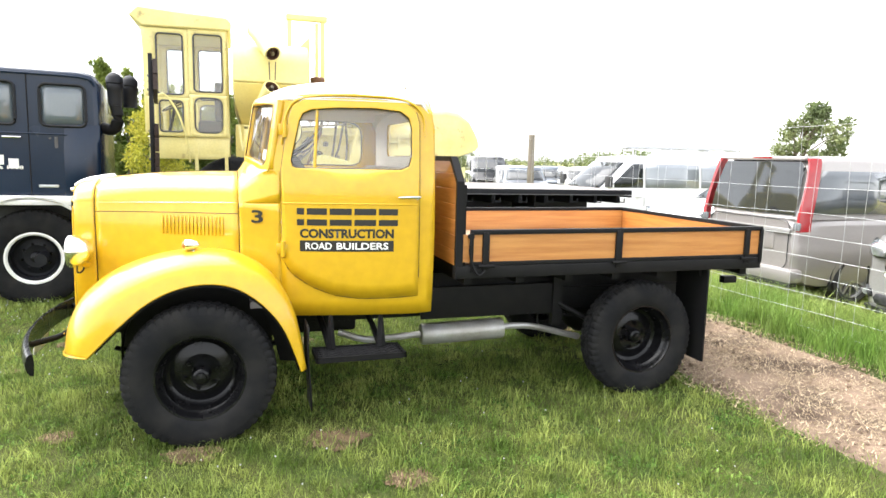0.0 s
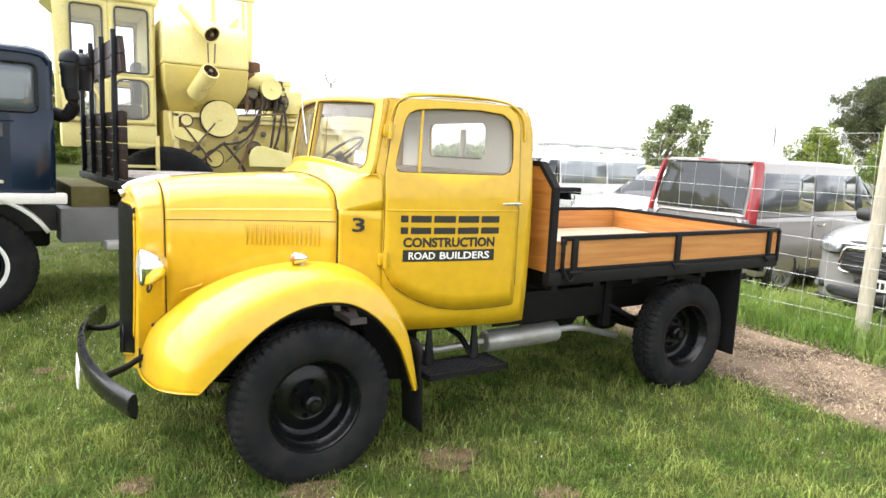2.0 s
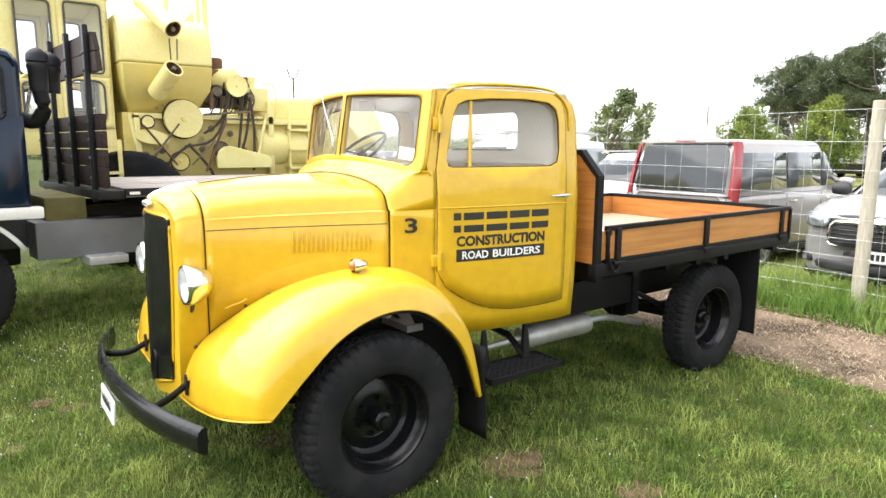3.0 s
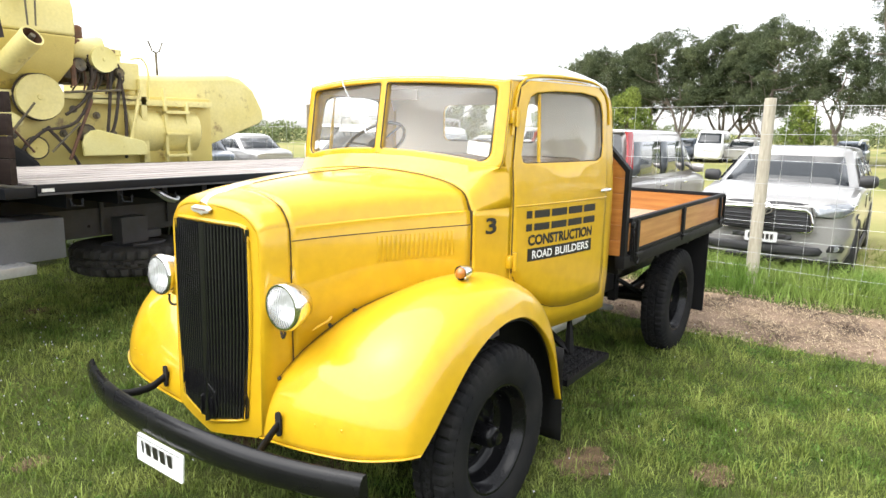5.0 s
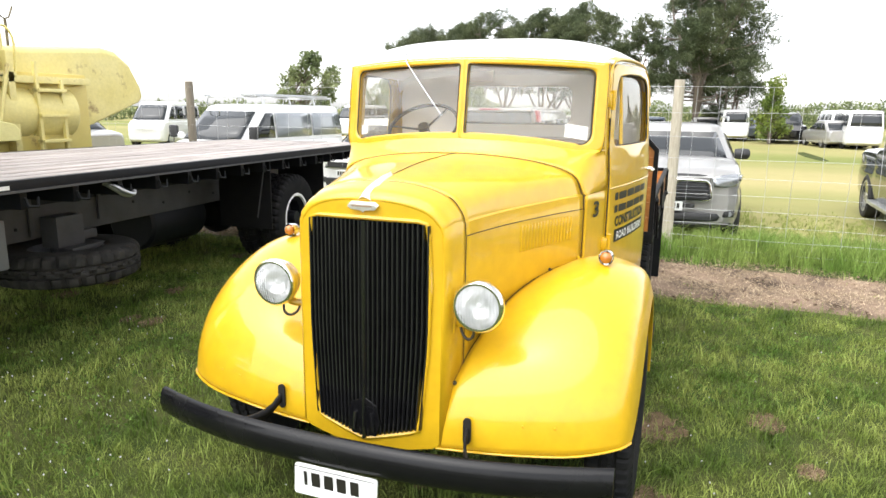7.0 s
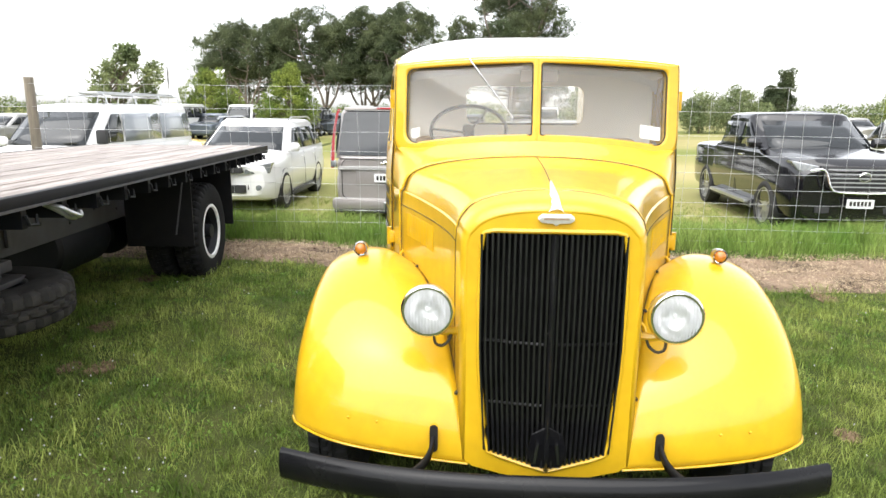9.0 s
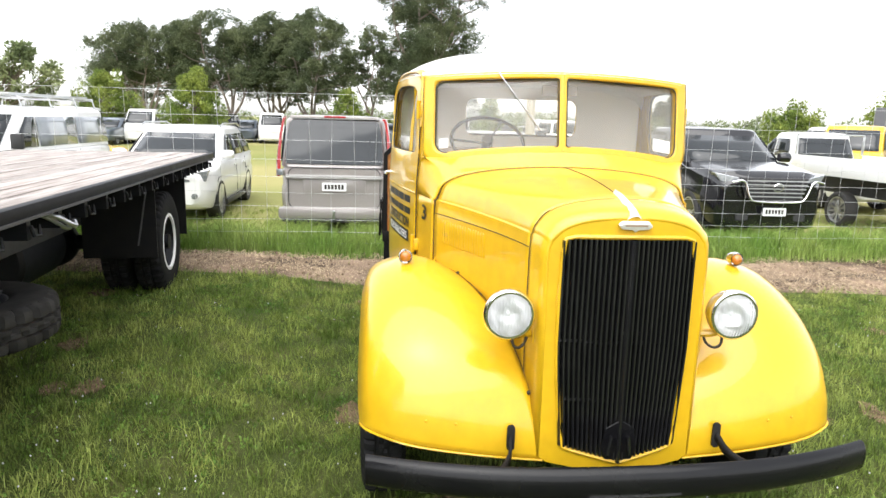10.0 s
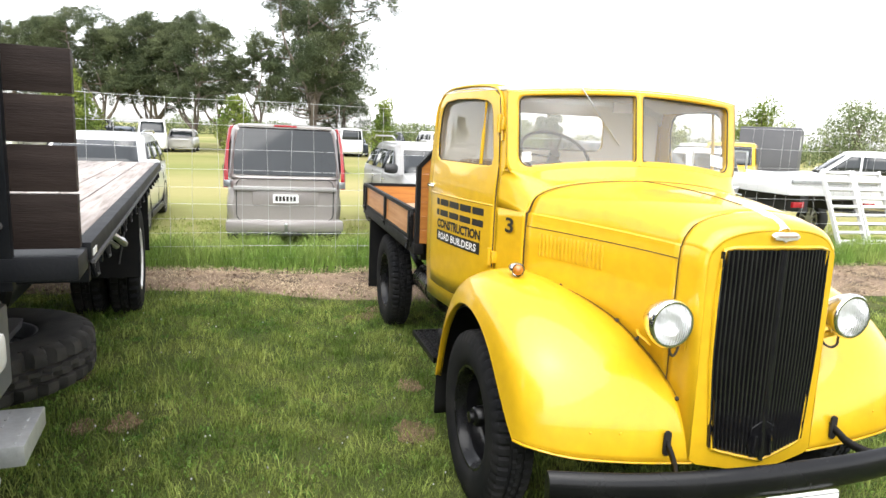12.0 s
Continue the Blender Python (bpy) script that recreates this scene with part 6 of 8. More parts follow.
    cabin = part("cabin", bm, paint, t, smooth=40)

    def side_at(s, x, f):
        """A point on the cabin's side at fraction f of the glass height, pushed outwards a little."""
        y = yb * (1 - f) + yt * f + 0.012 * math.sin(f * math.pi) + 0.006
        return Vector((x, s * y, zb + (zt - zb) * f))

    xa = lambda f: fx0 + (fx1 - fx0) * f
    xz = lambda f: rx0 + (rx1 - rx0) * f
    for s in (-1, 1):
        for a, b in zip(pillars, pillars[1:]):
            bm = bmesh.new()
            rows = []
            for f in (0.10, 0.4, 0.7, 0.88):
                x0, x1 = max(a + 0.03, xa(f) + arc + 0.09), min(b - 0.03, xz(f) - 0.13)
                rows.append([side_at(s, x0 + (x1 - x0) * u, f) for u in (0, 0.33, 0.67, 1)])
            if rows[0][0].x < rows[0][-1].x - 0.05:
                loft(bm, rows)
                part("side_window", bm, CAR_GLASS, cabin, "dark tinted side glass", thick=0.004, offset=1.0)
            else:
                bm.free()
        if not plain:
            bm = bmesh.new()
            xm = screen[0] + 0.28
            lathe(bm, [(0.0, -0.11), (0.07, -0.10), (0.085, -0.02), (0.08, 0.08), (0.05, 0.11), (0.0, 0.115)], 14, pose(xm, s * (hw + 0.025), belt + 0.07, 90, 0, 0) @ Matrix.Diagonal((0.9, 1.0, 1.0, 1)))
            part("door_mirror", bm, paint, t, "door mirror housing")
            for px in pillars[1:-1]:
                bm = bmesh.new()
                tube(bm, [(px, s * (hw * 0.992), sill + 0.12), (px, s * (hw * 0.998), 0.6), (px, s * hw * 0.972, belt - 0.06)], 0.005, 4)
                part("door_gap", bm, PLASTIC, body)
                bm = bmesh.new()
                box(bm, px - 0.26, s * (hw * 0.975), belt - 0.17, px - 0.08, s * (hw * 0.975 + 0.035), belt - 0.135, 0.012)
                part("door_handle", bm, CHROME if paint is not WHITE else paint, body)
            part("sill_trim", boxes((wheels[0] + R + 0.08, s * (hw - 0.03), sill - 0.03, wheels[1] - R - 0.08, s * (hw + 0.005), sill + 0.07), bevel=0.015), PLASTIC, body)
    for f0, xf, nm in ((0, xa, "windscreen"), (1, xz, "back_window")):
        bm = bmesh.new()
        rows = []
        for f in (0.07, 0.35, 0.65, 0.93):
            y = (yb * (1 - f) + yt * f) - 0.115
            d = -0.008 if f0 == 0 else 0.008
            rows.append([(xf(f) + d + (arc * (y * u / yb) ** 2 if f0 == 0 else 0.0), y * u, zb + (zt - zb) * f + 0.01 * math.sin(f * math.pi)) for u in np.linspace(-1, 1, 9)])
        loft(bm, rows)
        part(nm, bm, CAR_GLASS, cabin, "tinted glass", thick=0.004, offset=0.0)
    for wx in wheels:
        for s in (-1, 1):
            w = new("wheel", WHEEL_MESHES[0])
            w.parent = t
            w.matrix_local = pose(wx, s * (hw - 0.115), R, -90 * s, 0, 0) @ Matrix.Diagonal((R, R, R, 1))
            r = new("rim", WHEEL_MESHES[1])
            r.parent = w
    if not plain:
        for s in (-1, 1):
            for wx in wheels:
                bm = bmesh.new()
                loft(bm, [[(wx + (R + 0.05) * math.cos(q), s * y, R + (R + 0.05) * math.sin(q)) for q in np.linspace(-0.35, math.pi + 0.35, 16)] for y in (hw - 0.012, hw - 0.29)])
                prism(bm, [(wx + (R + 0.05) * math.cos(q), R + (R + 0.05) * math.sin(q)) for q in np.linspace(-0.35, math.pi + 0.35, 16)], "y", s * (hw - 0.29), s * (hw - 0.285))
                part("wheel_well", bm, PLASTIC, body, "dark wheel well")
    return t, body, cabin


def front_plate(t, x, z, y=0.0, dark=LETTER_BLACK):
    bm = bmesh.new()
    prism(bm, rrect(-0.18, -0.0625, 0.18, 0.0625, 0.01, 3), "x", -0.012, 0.0)
    bmesh.ops.transform(bm, verts=bm.verts, matrix=pose(x, y, z))
    p = part("number_plate", bm, PLATE_WHITE, t, "white number plate with dark bars")
    s = -1
    bars("plate_bar", [(-0.14 + 0.05 * k, -0.035, -0.105 + 0.05 * k, 0.035) for k in range(6)], lambda u, v: Vector((x - 0.0135, y + u, z + v)), dark, p)
    return p


def lamp(t, name, pts, depth, material, label, n=4):
    """A lamp unit: an outline in (y, z) pushed along x from its given plane."""
    bm = bmesh.new()
    prism(bm, pts, "x", 0, depth)
    for v in bm.verts:
        v.co.x += 0.20 * (abs(v.co.y) / 0.9) ** 2.4
    return part(name, bm, material, t, label, bevel=0.01)


# silver people carrier, tail towards the lorry
van, vb, vc = car("people_carrier", pose(6.60 + 4.62, 1.755, 0.09, 0, 0, 180), "silver people carrier with tall red tail lamps, parked behind the fence", "van", VAN_SILVER, 4.62, 1.70, 1.84, 1.10, (0.98, 1.08), (0.95, 1.75), (4.40, 4.60), (0.85, 3.70), 0.32, (1.0, 2.0, 3.1, 4.5), roof_in=0.10, tail_h=1.10)
for o in vc.children:
    if o.name.startswith("side_window"):
        o.data.materials[0] = SIDE_GLASS
for s in (-1, 1):
    bm = bmesh.new()
    rows = [[(4.640 + dx - 0.22 * max(0, (z - 1.06)), s * y, z) for y, dx in ((w0, 0.0), ((w0 + w1) / 2 + 0.01, 0.012), (w1, -0.03), (w1 + 0.006, -0.15))] for z, w0, w1 in ((0.93, 0.790, 0.855), (1.10, 0.785, 0.855), (1.30, 0.785, 0.842), (1.55, 0.770, 0.815), (1.74, 0.735, 0.785), (1.80, 0.70, 0.76))]
    loft(bm, rows)
    part("tail_lamp", bm, LAMP_RED, van, "tall red tail lamp")
    part("reverse_lamp", boxes((4.61, s * 0.755, 0.94, 4.652, s * 0.845, 1.04), bevel=0.01), LAMP_CLEAR, van)
    part("reflector", boxes((4.60, s * 0.60, 0.36, 4.635, s * 0.78, 0.40)), LAMP_RED, van)
part("tailgate_bar", boxes((4.60, -0.72, 0.895, 4.66, 0.72, 0.955), bevel=0.014), SILVER, van, "bright bar above the plate")
part("plate_recess", boxes((4.59, -0.46, 0.68, 4.632, 0.46, 0.89), bevel=0.01), VAN_SILVER, van)
bm = bmesh.new()
tube(bm, [(4.628, y, z) for y, z in rrect(-0.68, 0.46, 0.68, 1.06, 0.10, 4)], 0.006, 4, True)
part("tailgate_gap", bm, PLASTIC, van)
part("rear_bumper", boxes((4.50, -0.83, 0.30, 4.70, 0.83, 0.47), bevel=0.05), VAN_SILVER, van)
part("bumper_trim", boxes((4.55, -0.80, 0.25, 4.68, 0.80, 0.315), bevel=0.02), PLASTIC, van)
part("back_glass", (lambda b: (loft(b, [[(4.622 - 0.22 * max(0, z - 1.06) + 0.01 * math.cos(u * 1.5), u * w, z) for u in np.linspace(-1, 1, 9)] for z, w in ((1.12, 0.715), (1.3, 0.715), (1.5, 0.70), (1.72, 0.66), (1.76, 0.62))]), b)[1])(bmesh.new()), CAR_GLASS, van, "dark tinted tailgate glass")
part("high_brake_lamp", boxes((4.38, -0.16, 1.795, 4.475, 0.16, 1.825), bevel=0.008), LAMP_RED, van)
part("roof_spoiler", boxes((4.22, -0.66, 1.775, 4.47, 0.66, 1.825), bevel=0.02), VAN_SILVER, van)
p = front_plate(van, -4.655, 0.785)
p.matrix_local = Matrix.Rotation(math.pi, 4, "Z")
bm = bmesh.new()
tube(bm, [(4.66, 0, 0.33), (4.78, 0, 0.33), (4.79, 0, 0.40)], 0.022, 8)
lathe(bm, [(0.0, 0.06), (0.018, 0.055), (0.025, 0.04), (0.025, 0.03), (0.015, 0.0)], 12, pose(4.79, 0, 0.39))
part("tow_ball", bm, ALU, van)

# white compact suv, nose towards the lorry
suv, sb_, sc_ = car("compact_suv", pose(7.55, 4.74, 0.09, 0, 0, 2.0), "white compact suv parked nose to the fence", "car", WHITE, 4.43, 1.81, 1.59, 1.02, (0.94, 1.05), (1.05, 1.85), (3.75, 4.35), (0.87, 3.47), 0.345, (1.1, 2.30, 3.25, 4.05), nose_h=0.80, roof_in=0.19)
for s in (-1, 1):
    lamp(suv, "headlamp", [(s * 0.40, 0.70), (s * 0.80, 0.71), (s * 0.835, 0.89), (s * 0.42, 0.83)], 0.2, LAMP_CLEAR, "clear headlamp").matrix_local = pose(0.025, 0, 0)
    lamp(suv, "fog_surround", rrect(s * 0.60 - 0.16, 0.42, s * 0.60 + 0.16, 0.53, 0.02, 3), 0.2, PLASTIC, "black lower grille").matrix_local = pose(0.03, 0, 0)
    bm = bmesh.new()
    lathe(bm, [(0.0, 0.01), (0.045, 0.008), (0.05, -0.03)], 14, pose(0.025, s * 0.64, 0.475, 0, -90, 0))
    part("fog_lamp", bm, LAMP_CLEAR, suv)
    bm = bmesh.new()
    tube(bm, [(1.9, s * 0.70, 1.58), (2.1, s * 0.705, 1.625), (3.4, s * 0.705, 1.625), (3.65, s * 0.70, 1.57)], 0.018, 6)
    part("roof_rail", bm, ALU, suv)
lamp(suv, "grille", rrect(-0.38, 0.72, 0.38, 0.82, 0.02, 3), 0.2, PLASTIC, "black upper grille").matrix_local = pose(-0.012, 0, 0)
lamp(suv, "lower_grille", rrect(-0.42, 0.38, 0.42, 0.52, 0.02, 3), 0.2, PLASTIC, "black lower grille").matrix_local = pose(-0.01, 0, 0)
front_plate(suv, -0.01, 0.62)

# white delivery van with a roof rack
hi, hb_, hc_ = car("delivery_van", pose(6.95, 7.74, 0.09, 0, 0, 0.5), "white delivery van with alloy roof racks, parked by the fence", "van", WHITE, 4.70, 1.72, 1.86, 1.14, (1.02, 1.13), (0.45, 1.20), (4.52, 4.62), (0.85, 3.45), 0.33, (0.6, 1.65, 3.10, 4.6), roof_in=0.12, nose_h=0.90)
for k, o in enumerate([o for o in hc_.children if o.name.startswith("side_window")]):
    if k % 3:
        o.data.materials[0] = SKY_TONED_GLASS
        o["label"] = "side glass with a pale sky reflection in its colour"
for y in (-0.62, 0.62):
    bm = bmesh.new()
    tube(bm, [(1.25, y, 2.02), (4.3, y, 2.02)], 0.02, 6)
    part("rack_rail", bm, ALU, hi)
for x in (1.4, 2.4, 3.4, 4.2):
    bm = bmesh.new()
    tube(bm, [(x, -0.70, 1.84), (x, -0.66, 2.00), (x, 0.66, 2.00), (x, 0.70, 1.84)], 0.018, 6)
    part("rack_bar", bm, ALU, hi)
part("rack_board", boxes((1.35, -0.55, 2.025, 4.25, -0.20, 2.07), bevel=0.005), ALU, hi, "pale board on the roof rack")
for s in (-1, 1):
    lamp(hi, "headlamp", [(s * 0.45, 0.72), (s * 0.76, 0.74), (s * 0.78, 0.98), (s * 0.62, 0.92)], 0.2, LAMP_CLEAR, "clear headlamp").matrix_local = pose(0.02, 0, 0)
    part("mirror_block", boxes((0.62, s * 0.88, 1.18, 0.72, s * 1.06, 1.42), bevel=0.03), PLASTIC, hi, "large black door mirror")
lamp(hi, "grille", rrect(-0.36, 0.74, 0.36, 0.86, 0.02, 3), 0.2, PLASTIC, "black grille").matrix_local = pose(-0.01, 0, 0)
front_plate(hi, -0.012, 0.52)

# silver suv behind the fence post
toy, tb_, tc_ = car("large_suv", pose(6.22, -0.98, 0.09, 0, 0, 1.0), "large silver suv with wide barred grille behind the fence", "car", SILVER, 4.86, 1.90, 1.63, 1.13, (1.04, 1.15), (1.20, 2.10), (4.15, 4.70), (0.98, 3.77), 0.385, (1.25, 2.45, 3.45, 4.4), nose_h=0.93, sill=0.25, roof_in=0.22, bow=0.26)


def suv_face(y, z, proud=0.0):
    """The suv's bowed front, which rolls back at its corners and above its nose."""
    a = abs(y) / 0.95
    return Vector((0.26 * a ** 2.4 + interp(a, [(0.80, 0.0), (0.87, 0.035), (0.935, 0.12), (0.985, 0.33)]) + interp(z, [(0.26, 0.06), (0.34, 0.0), (0.93, 0.0), (0.98, 0.05), (1.04, 0.18)]) - proud, y, z))


def suv_panel(name, outline, proud, material, parent, label="", deep=0.03):
    bm = bmesh.new()
    fill_panel(bm, outline, lambda u, v: suv_face(u, v, proud), 5)
    return part(name, bm, material, parent, label, thick=deep, offset=0.0)


gp = suv_panel("grille", [(-0.515, 0.665), (-0.48, 0.645), (0.0, 0.640), (0.48, 0.645), (0.515, 0.665), (0.505, 0.76), (0.475, 0.880), (0.0, 0.888), (-0.475, 0.880), (-0.505, 0.76)], -0.004, PLASTIC, toy, "black grille opening")
for z in (0.690, 0.737, 0.784, 0.831):
    bm = bmesh.new()
    loft(bm, [[suv_face(y, z + dz, p) for dz, p in ((-0.010, 0.010), (-0.004, 0.024), (0.006, 0.022), (0.010, 0.010))] for y in np.linspace(-0.49, 0.49, 15)])
    part("grille_bar", bm, GRILLE_BLACK, gp)
edge = [(0.40, 0.640), (0.50, 0.648), (0.535, 0.680), (0.530, 0.760), (0.500, 0.870), (0.450, 0.912), (0.25, 0.922)]
bm = bmesh.new()
tube(bm, [suv_face(y, z, 0.016) for y, z in edge] + [suv_face(0.0, 0.925, 0.016)] + [suv_face(-y, z, 0.016) for y, z in edge[::-1]], [0.008, 0.012, 0.014, 0.014, 0.016, 0.020, 0.021, 0.021, 0.021, 0.020, 0.016, 0.014, 0.014, 0.012, 0.008], 7)
part("grille_brow", bm, CHROME, gp, "chrome grille bar with drooping ends")
suv_panel("upper_slot", [(-0.46, 0.965), (-0.40, 0.958), (0.0, 0.955), (0.40, 0.958), (0.46, 0.965), (0.44, 0.995), (0.0, 1.000), (-0.44, 0.995)], 0.006, PLASTIC, toy, "slim black slot above the grille")
bm = bmesh.new()
for rx_, rz_, dz in ((0.098, 0.068, 0.0), (0.036, 0.064, 0.0), (0.064, 0.022, 0.032)):
    tube(bm, [suv_face(rx_ * math.cos(q), 0.908 + dz + rz_ * math.sin(q), 0.042) for q in (2 * math.pi * i / 24 for i in range(24))], 0.009, 5, True)
part("grille_badge", bm, CHROME, gp, "bright oval badge")
for s in (-1, 1):
    suv_panel("headlamp", [(s * u, v) for u, v in ((0.555, 0.842), (0.70, 0.832), (0.82, 0.850), (0.915, 0.905), (0.925, 0.965), (0.85, 0.985), (0.68, 0.978), (0.52, 0.945))], 0.010, LAMP_CLEAR, toy, "clear swept-back headlamp", 0.04)
    suv_panel("turn_lamp", [(s * u, v) for u, v in ((0.84, 0.885), (0.90, 0.915), (0.91, 0.95), (0.85, 0.945))], 0.032, LAMP_AMBER, toy, "amber lamp", 0.01)
    suv_panel("fog_surround", [(s * u, v) for u, v in ((0.70, 0.425), (0.84, 0.415), (0.86, 0.46), (0.84, 0.515), (0.72, 0.50))], 0.010, PLASTIC, toy, "black fog lamp surround")
    bm = bmesh.new()
    p = suv_face(s * 0.785, 0.462, 0.03)
    lathe(bm, [(0.0, 0.012), (0.034, 0.01), (0.042, -0.03)], 14, pose(p.x, p.y, p.z, 0, -90, 0))
    part("fog_lamp", bm, LAMP_CLEAR, toy)
    bm = bmesh.new()
    tube(bm, [suv_face(s * u, v, 0.006) for u, v in ((0.50, 0.94), (0.52, 0.85), (0.56, 0.835), (0.70, 0.825), (0.82, 0.843), (0.92, 0.90))], 0.004, 4)
    part("bumper_gap", bm, PLASTIC, toy)
    bm = bmesh.new()
    tube(bm, [(2.1, s * 0.78, 1.68), (2.3, s * 0.79, 1.73), (3.9, s * 0.79, 1.72), (4.1, s * 0.78, 1.67)], 0.018, 6)
    part("roof_rail", bm, ALU, toy)
suv_panel("lower_grille", [(-0.63, 0.375), (-0.58, 0.365), (0.0, 0.36), (0.58, 0.365), (0.63, 0.375), (0.66, 0.425), (0.62, 0.468), (0.0, 0.475), (-0.62, 0.468), (-0.66, 0.425)], 0.004, PLASTIC, toy, "black lower grille")
suv_panel("bumper_lip", [(-0.80, 0.285), (0.0, 0.27), (0.80, 0.285), (0.82, 0.33), (0.0, 0.335), (-0.82, 0.33)], 0.008, PLASTIC, toy, "black bumper lip", 0.05)
suv_panel("plate_mount", [(-0.33, 0.545), (0.33, 0.545), (0.33, 0.60), (-0.33, 0.60)], 0.012, PLASTIC, toy)
front_plate(toy, -0.035, 0.565)
for o in toy.children:
    if o.name.startswith("door_mirror"):
        o.data.materials[0] = PLASTIC

# black double-cab pickup
ut, ub_, uc_ = car("double_cab_pickup", pose(6.28, -4.98, 0.09, 0, 0, -2.0), "glossy black double-cab pickup with chrome-edged grille", "pickup", BLACK, 5.28, 1.87, 1.80, 1.25, (1.13, 1.25), (1.25, 2.0), (3.40, 3.62), (0.95, 4.05), 0.385, (1.3, 2.35, 3.35), nose_h=0.98, bed=3.66, tail_h=1.17, sill=0.30)
gp = lamp(ut, "grille", [(-0.42, 0.68), (-0.30, 0.62), (0.30, 0.62), (0.42, 0.68), (0.54, 0.98), (-0.54, 0.98)], 0.25, PLASTIC, "black grille opening")
gp.matrix_local = pose(-0.02, 0, 0.09)
bm = bmesh.new()
tube(bm, spline([(-0.035, -0.72, 0.92), (-0.055, -0.54, 0.93), (-0.06, -0.44, 0.70), (-0.06, -0.30, 0.625), (-0.06, 0.30, 0.625), (-0.06, 0.44, 0.70), (-0.055, 0.54, 0.93), (-0.035, 0.72, 0.92)], 30), 0.015, 6)
part("grille_chrome", bm, CHROME, gp, "chrome grille edge")
for z in (0.70, 0.76, 0.82, 0.88, 0.94):
    part("grille_bar", boxes((-0.04, -0.40 - (z - 0.7) * 0.35, z - 0.008, -0.015, 0.40 + (z - 0.7) * 0.35, z + 0.008)), ALU, gp)
bm = bmesh.new()
tube(bm, [(-0.055, 0.075 * math.cos(q), 0.84 + 0.06 * math.sin(q)) for q in (2 * math.pi * i / 24 for i in range(24))], 0.010, 5, True)
part("grille_badge", bm, CHROME, gp, "bright oval badge")
for s in (-1, 1):
    lamp(ut, "headlamp", [(s * 0.54, 0.89), (s * 0.80, 0.90), (s * 0.89, 1.04), (s * 0.56, 0.975)], 0.22, LAMP_CLEAR, "clear headlamp").matrix_local = pose(0.015, 0, 0.09)
    lamp(ut, "fog_surround", rrect(s * 0.74 - 0.06, 0.52, s * 0.74 + 0.06, 0.68, 0.02, 3), 0.22, LAMP_CLEAR, "small lamp").matrix_local = pose(0.035, 0, 0)
    part("side_step", boxes((1.55, s * 0.88, 0.33, 3.45, s * 1.02, 0.39), bevel=0.015), ALU, ut, "bright alloy side step")
lamp(ut, "lower_grille", rrect(-0.55, 0.40, 0.55, 0.50, 0.02, 3), 0.22, PLASTIC, "black lower grille").matrix_local = pose(-0.005, 0, 0)
front_plate(ut, -0.03, 0.555)

# white pickup with a flat tray, tail towards the fence
wu, wb_, wc_ = car("tray_pickup", pose(15.2, -9.9, 0.09, 0, 0, 180), "white pickup with a white alloy drop-side tray", "pickup", WHITE, 5.2, 1.80, 1.75, 1.12, (1.02, 1.12), (1.15, 1.80), (2.75, 2.95), (0.92, 3.95), 0.36, (1.2, 2.1, 2.75), nose_h=0.86, bed=3.0, tail_h=0.85, sill=0.30)
part("tray", boxes((3.02, -0.92, 0.90, 5.25, 0.92, 0.98), (3.02, -0.93, 0.98, 5.25, -0.90, 1.22), (3.02, 0.90, 0.98, 5.25, 0.93, 1.22), (5.22, -0.90, 0.98, 5.25, 0.90, 1.22), bevel=0.006), WHITE, wu, "white alloy tray with drop sides")
for s in (-1, 1):
    part("tail_lamp", boxes((5.20, s * 0.62, 0.70, 5.27, s * 0.88, 0.82), bevel=0.01), LAMP_RED, wu)
part("head_frame", boxes((3.03, -0.88, 1.22, 3.08, -0.84, 1.72), (3.03, 0.84, 1.22, 3.08, 0.88, 1.72), (3.03, -0.88, 1.68, 3.08, 0.88, 1.72), bevel=0.006), ALU, wu)
wsuv, *_ = car("white_suv", pose(14.6, -13.6, 0.09, 0, 0, -130), "white suv parked side-on in the paddock", "car", WHITE, 4.85, 1.93, 1.86, 1.14, (1.05, 1.15), (1.25, 2.05), (4.3, 4.7), (0.98, 3.80), 0.40, (1.3, 2.5, 3.5, 4.5), nose_h=0.9)

# far parked cars
sal, *_ = car("saloon_car", pose(10.2, 16.2, 0.09, 0, 0, 70), "dark grey hatchback among parked cars", "car", GREYBLUE, 4.3, 1.76, 1.46, 0.94, (0.86, 0.95), (1.1, 1.9), (3.3, 4.0), (0.85, 3.4), 0.31, (1.2, 2.2, 3.1, 3.7), plain=True)
sal2, *_ = car("saloon_car", pose(13.4, 17.0, 0.09, 0, 0, 75), "silver hatchback among parked cars", "car", SILVER, 4.3, 1.76, 1.46, 0.94, (0.86, 0.95), (1.1, 1.9), (3.3, 4.0), (0.85, 3.4), 0.31, (1.2, 2.2, 3.1, 3.7), plain=True)
fsuv, *_ = car("far_suv", pose(40.6, -6.8, 0.09, 0, 0, 4), "dark suv parked far across the paddock", "car", BLACK, 4.8, 1.9, 1.85, 1.12, (1.05, 1.13), (1.2, 1.95), (4.2, 4.6), (0.95, 3.75), 0.39, (1.25, 2.4, 3.4, 4.4), plain=True)
fvan, *_ = car("far_van", pose(42.3, -8.9, 0.09, 0, 0, 182), "white van parked far across the paddock", "van", WHITE, 4.7, 1.72, 1.98, 1.16, (1.04, 1.15), (0.45, 1.2), (4.5, 4.6), (0.85, 3.45), 0.33, (0.6, 1.65, 2.75, 3.85, 4.6), plain=True)
for t in (sal, sal2, fsuv, fvan):
    t["group"] = "parked cars across the paddock"
copy_thing(fvan, pose(46.9, -3.6, 0.09, 0, 0, 183))
copy_thing(sal, pose(36.5, -9.0, 0.09, 0, 0, 2))
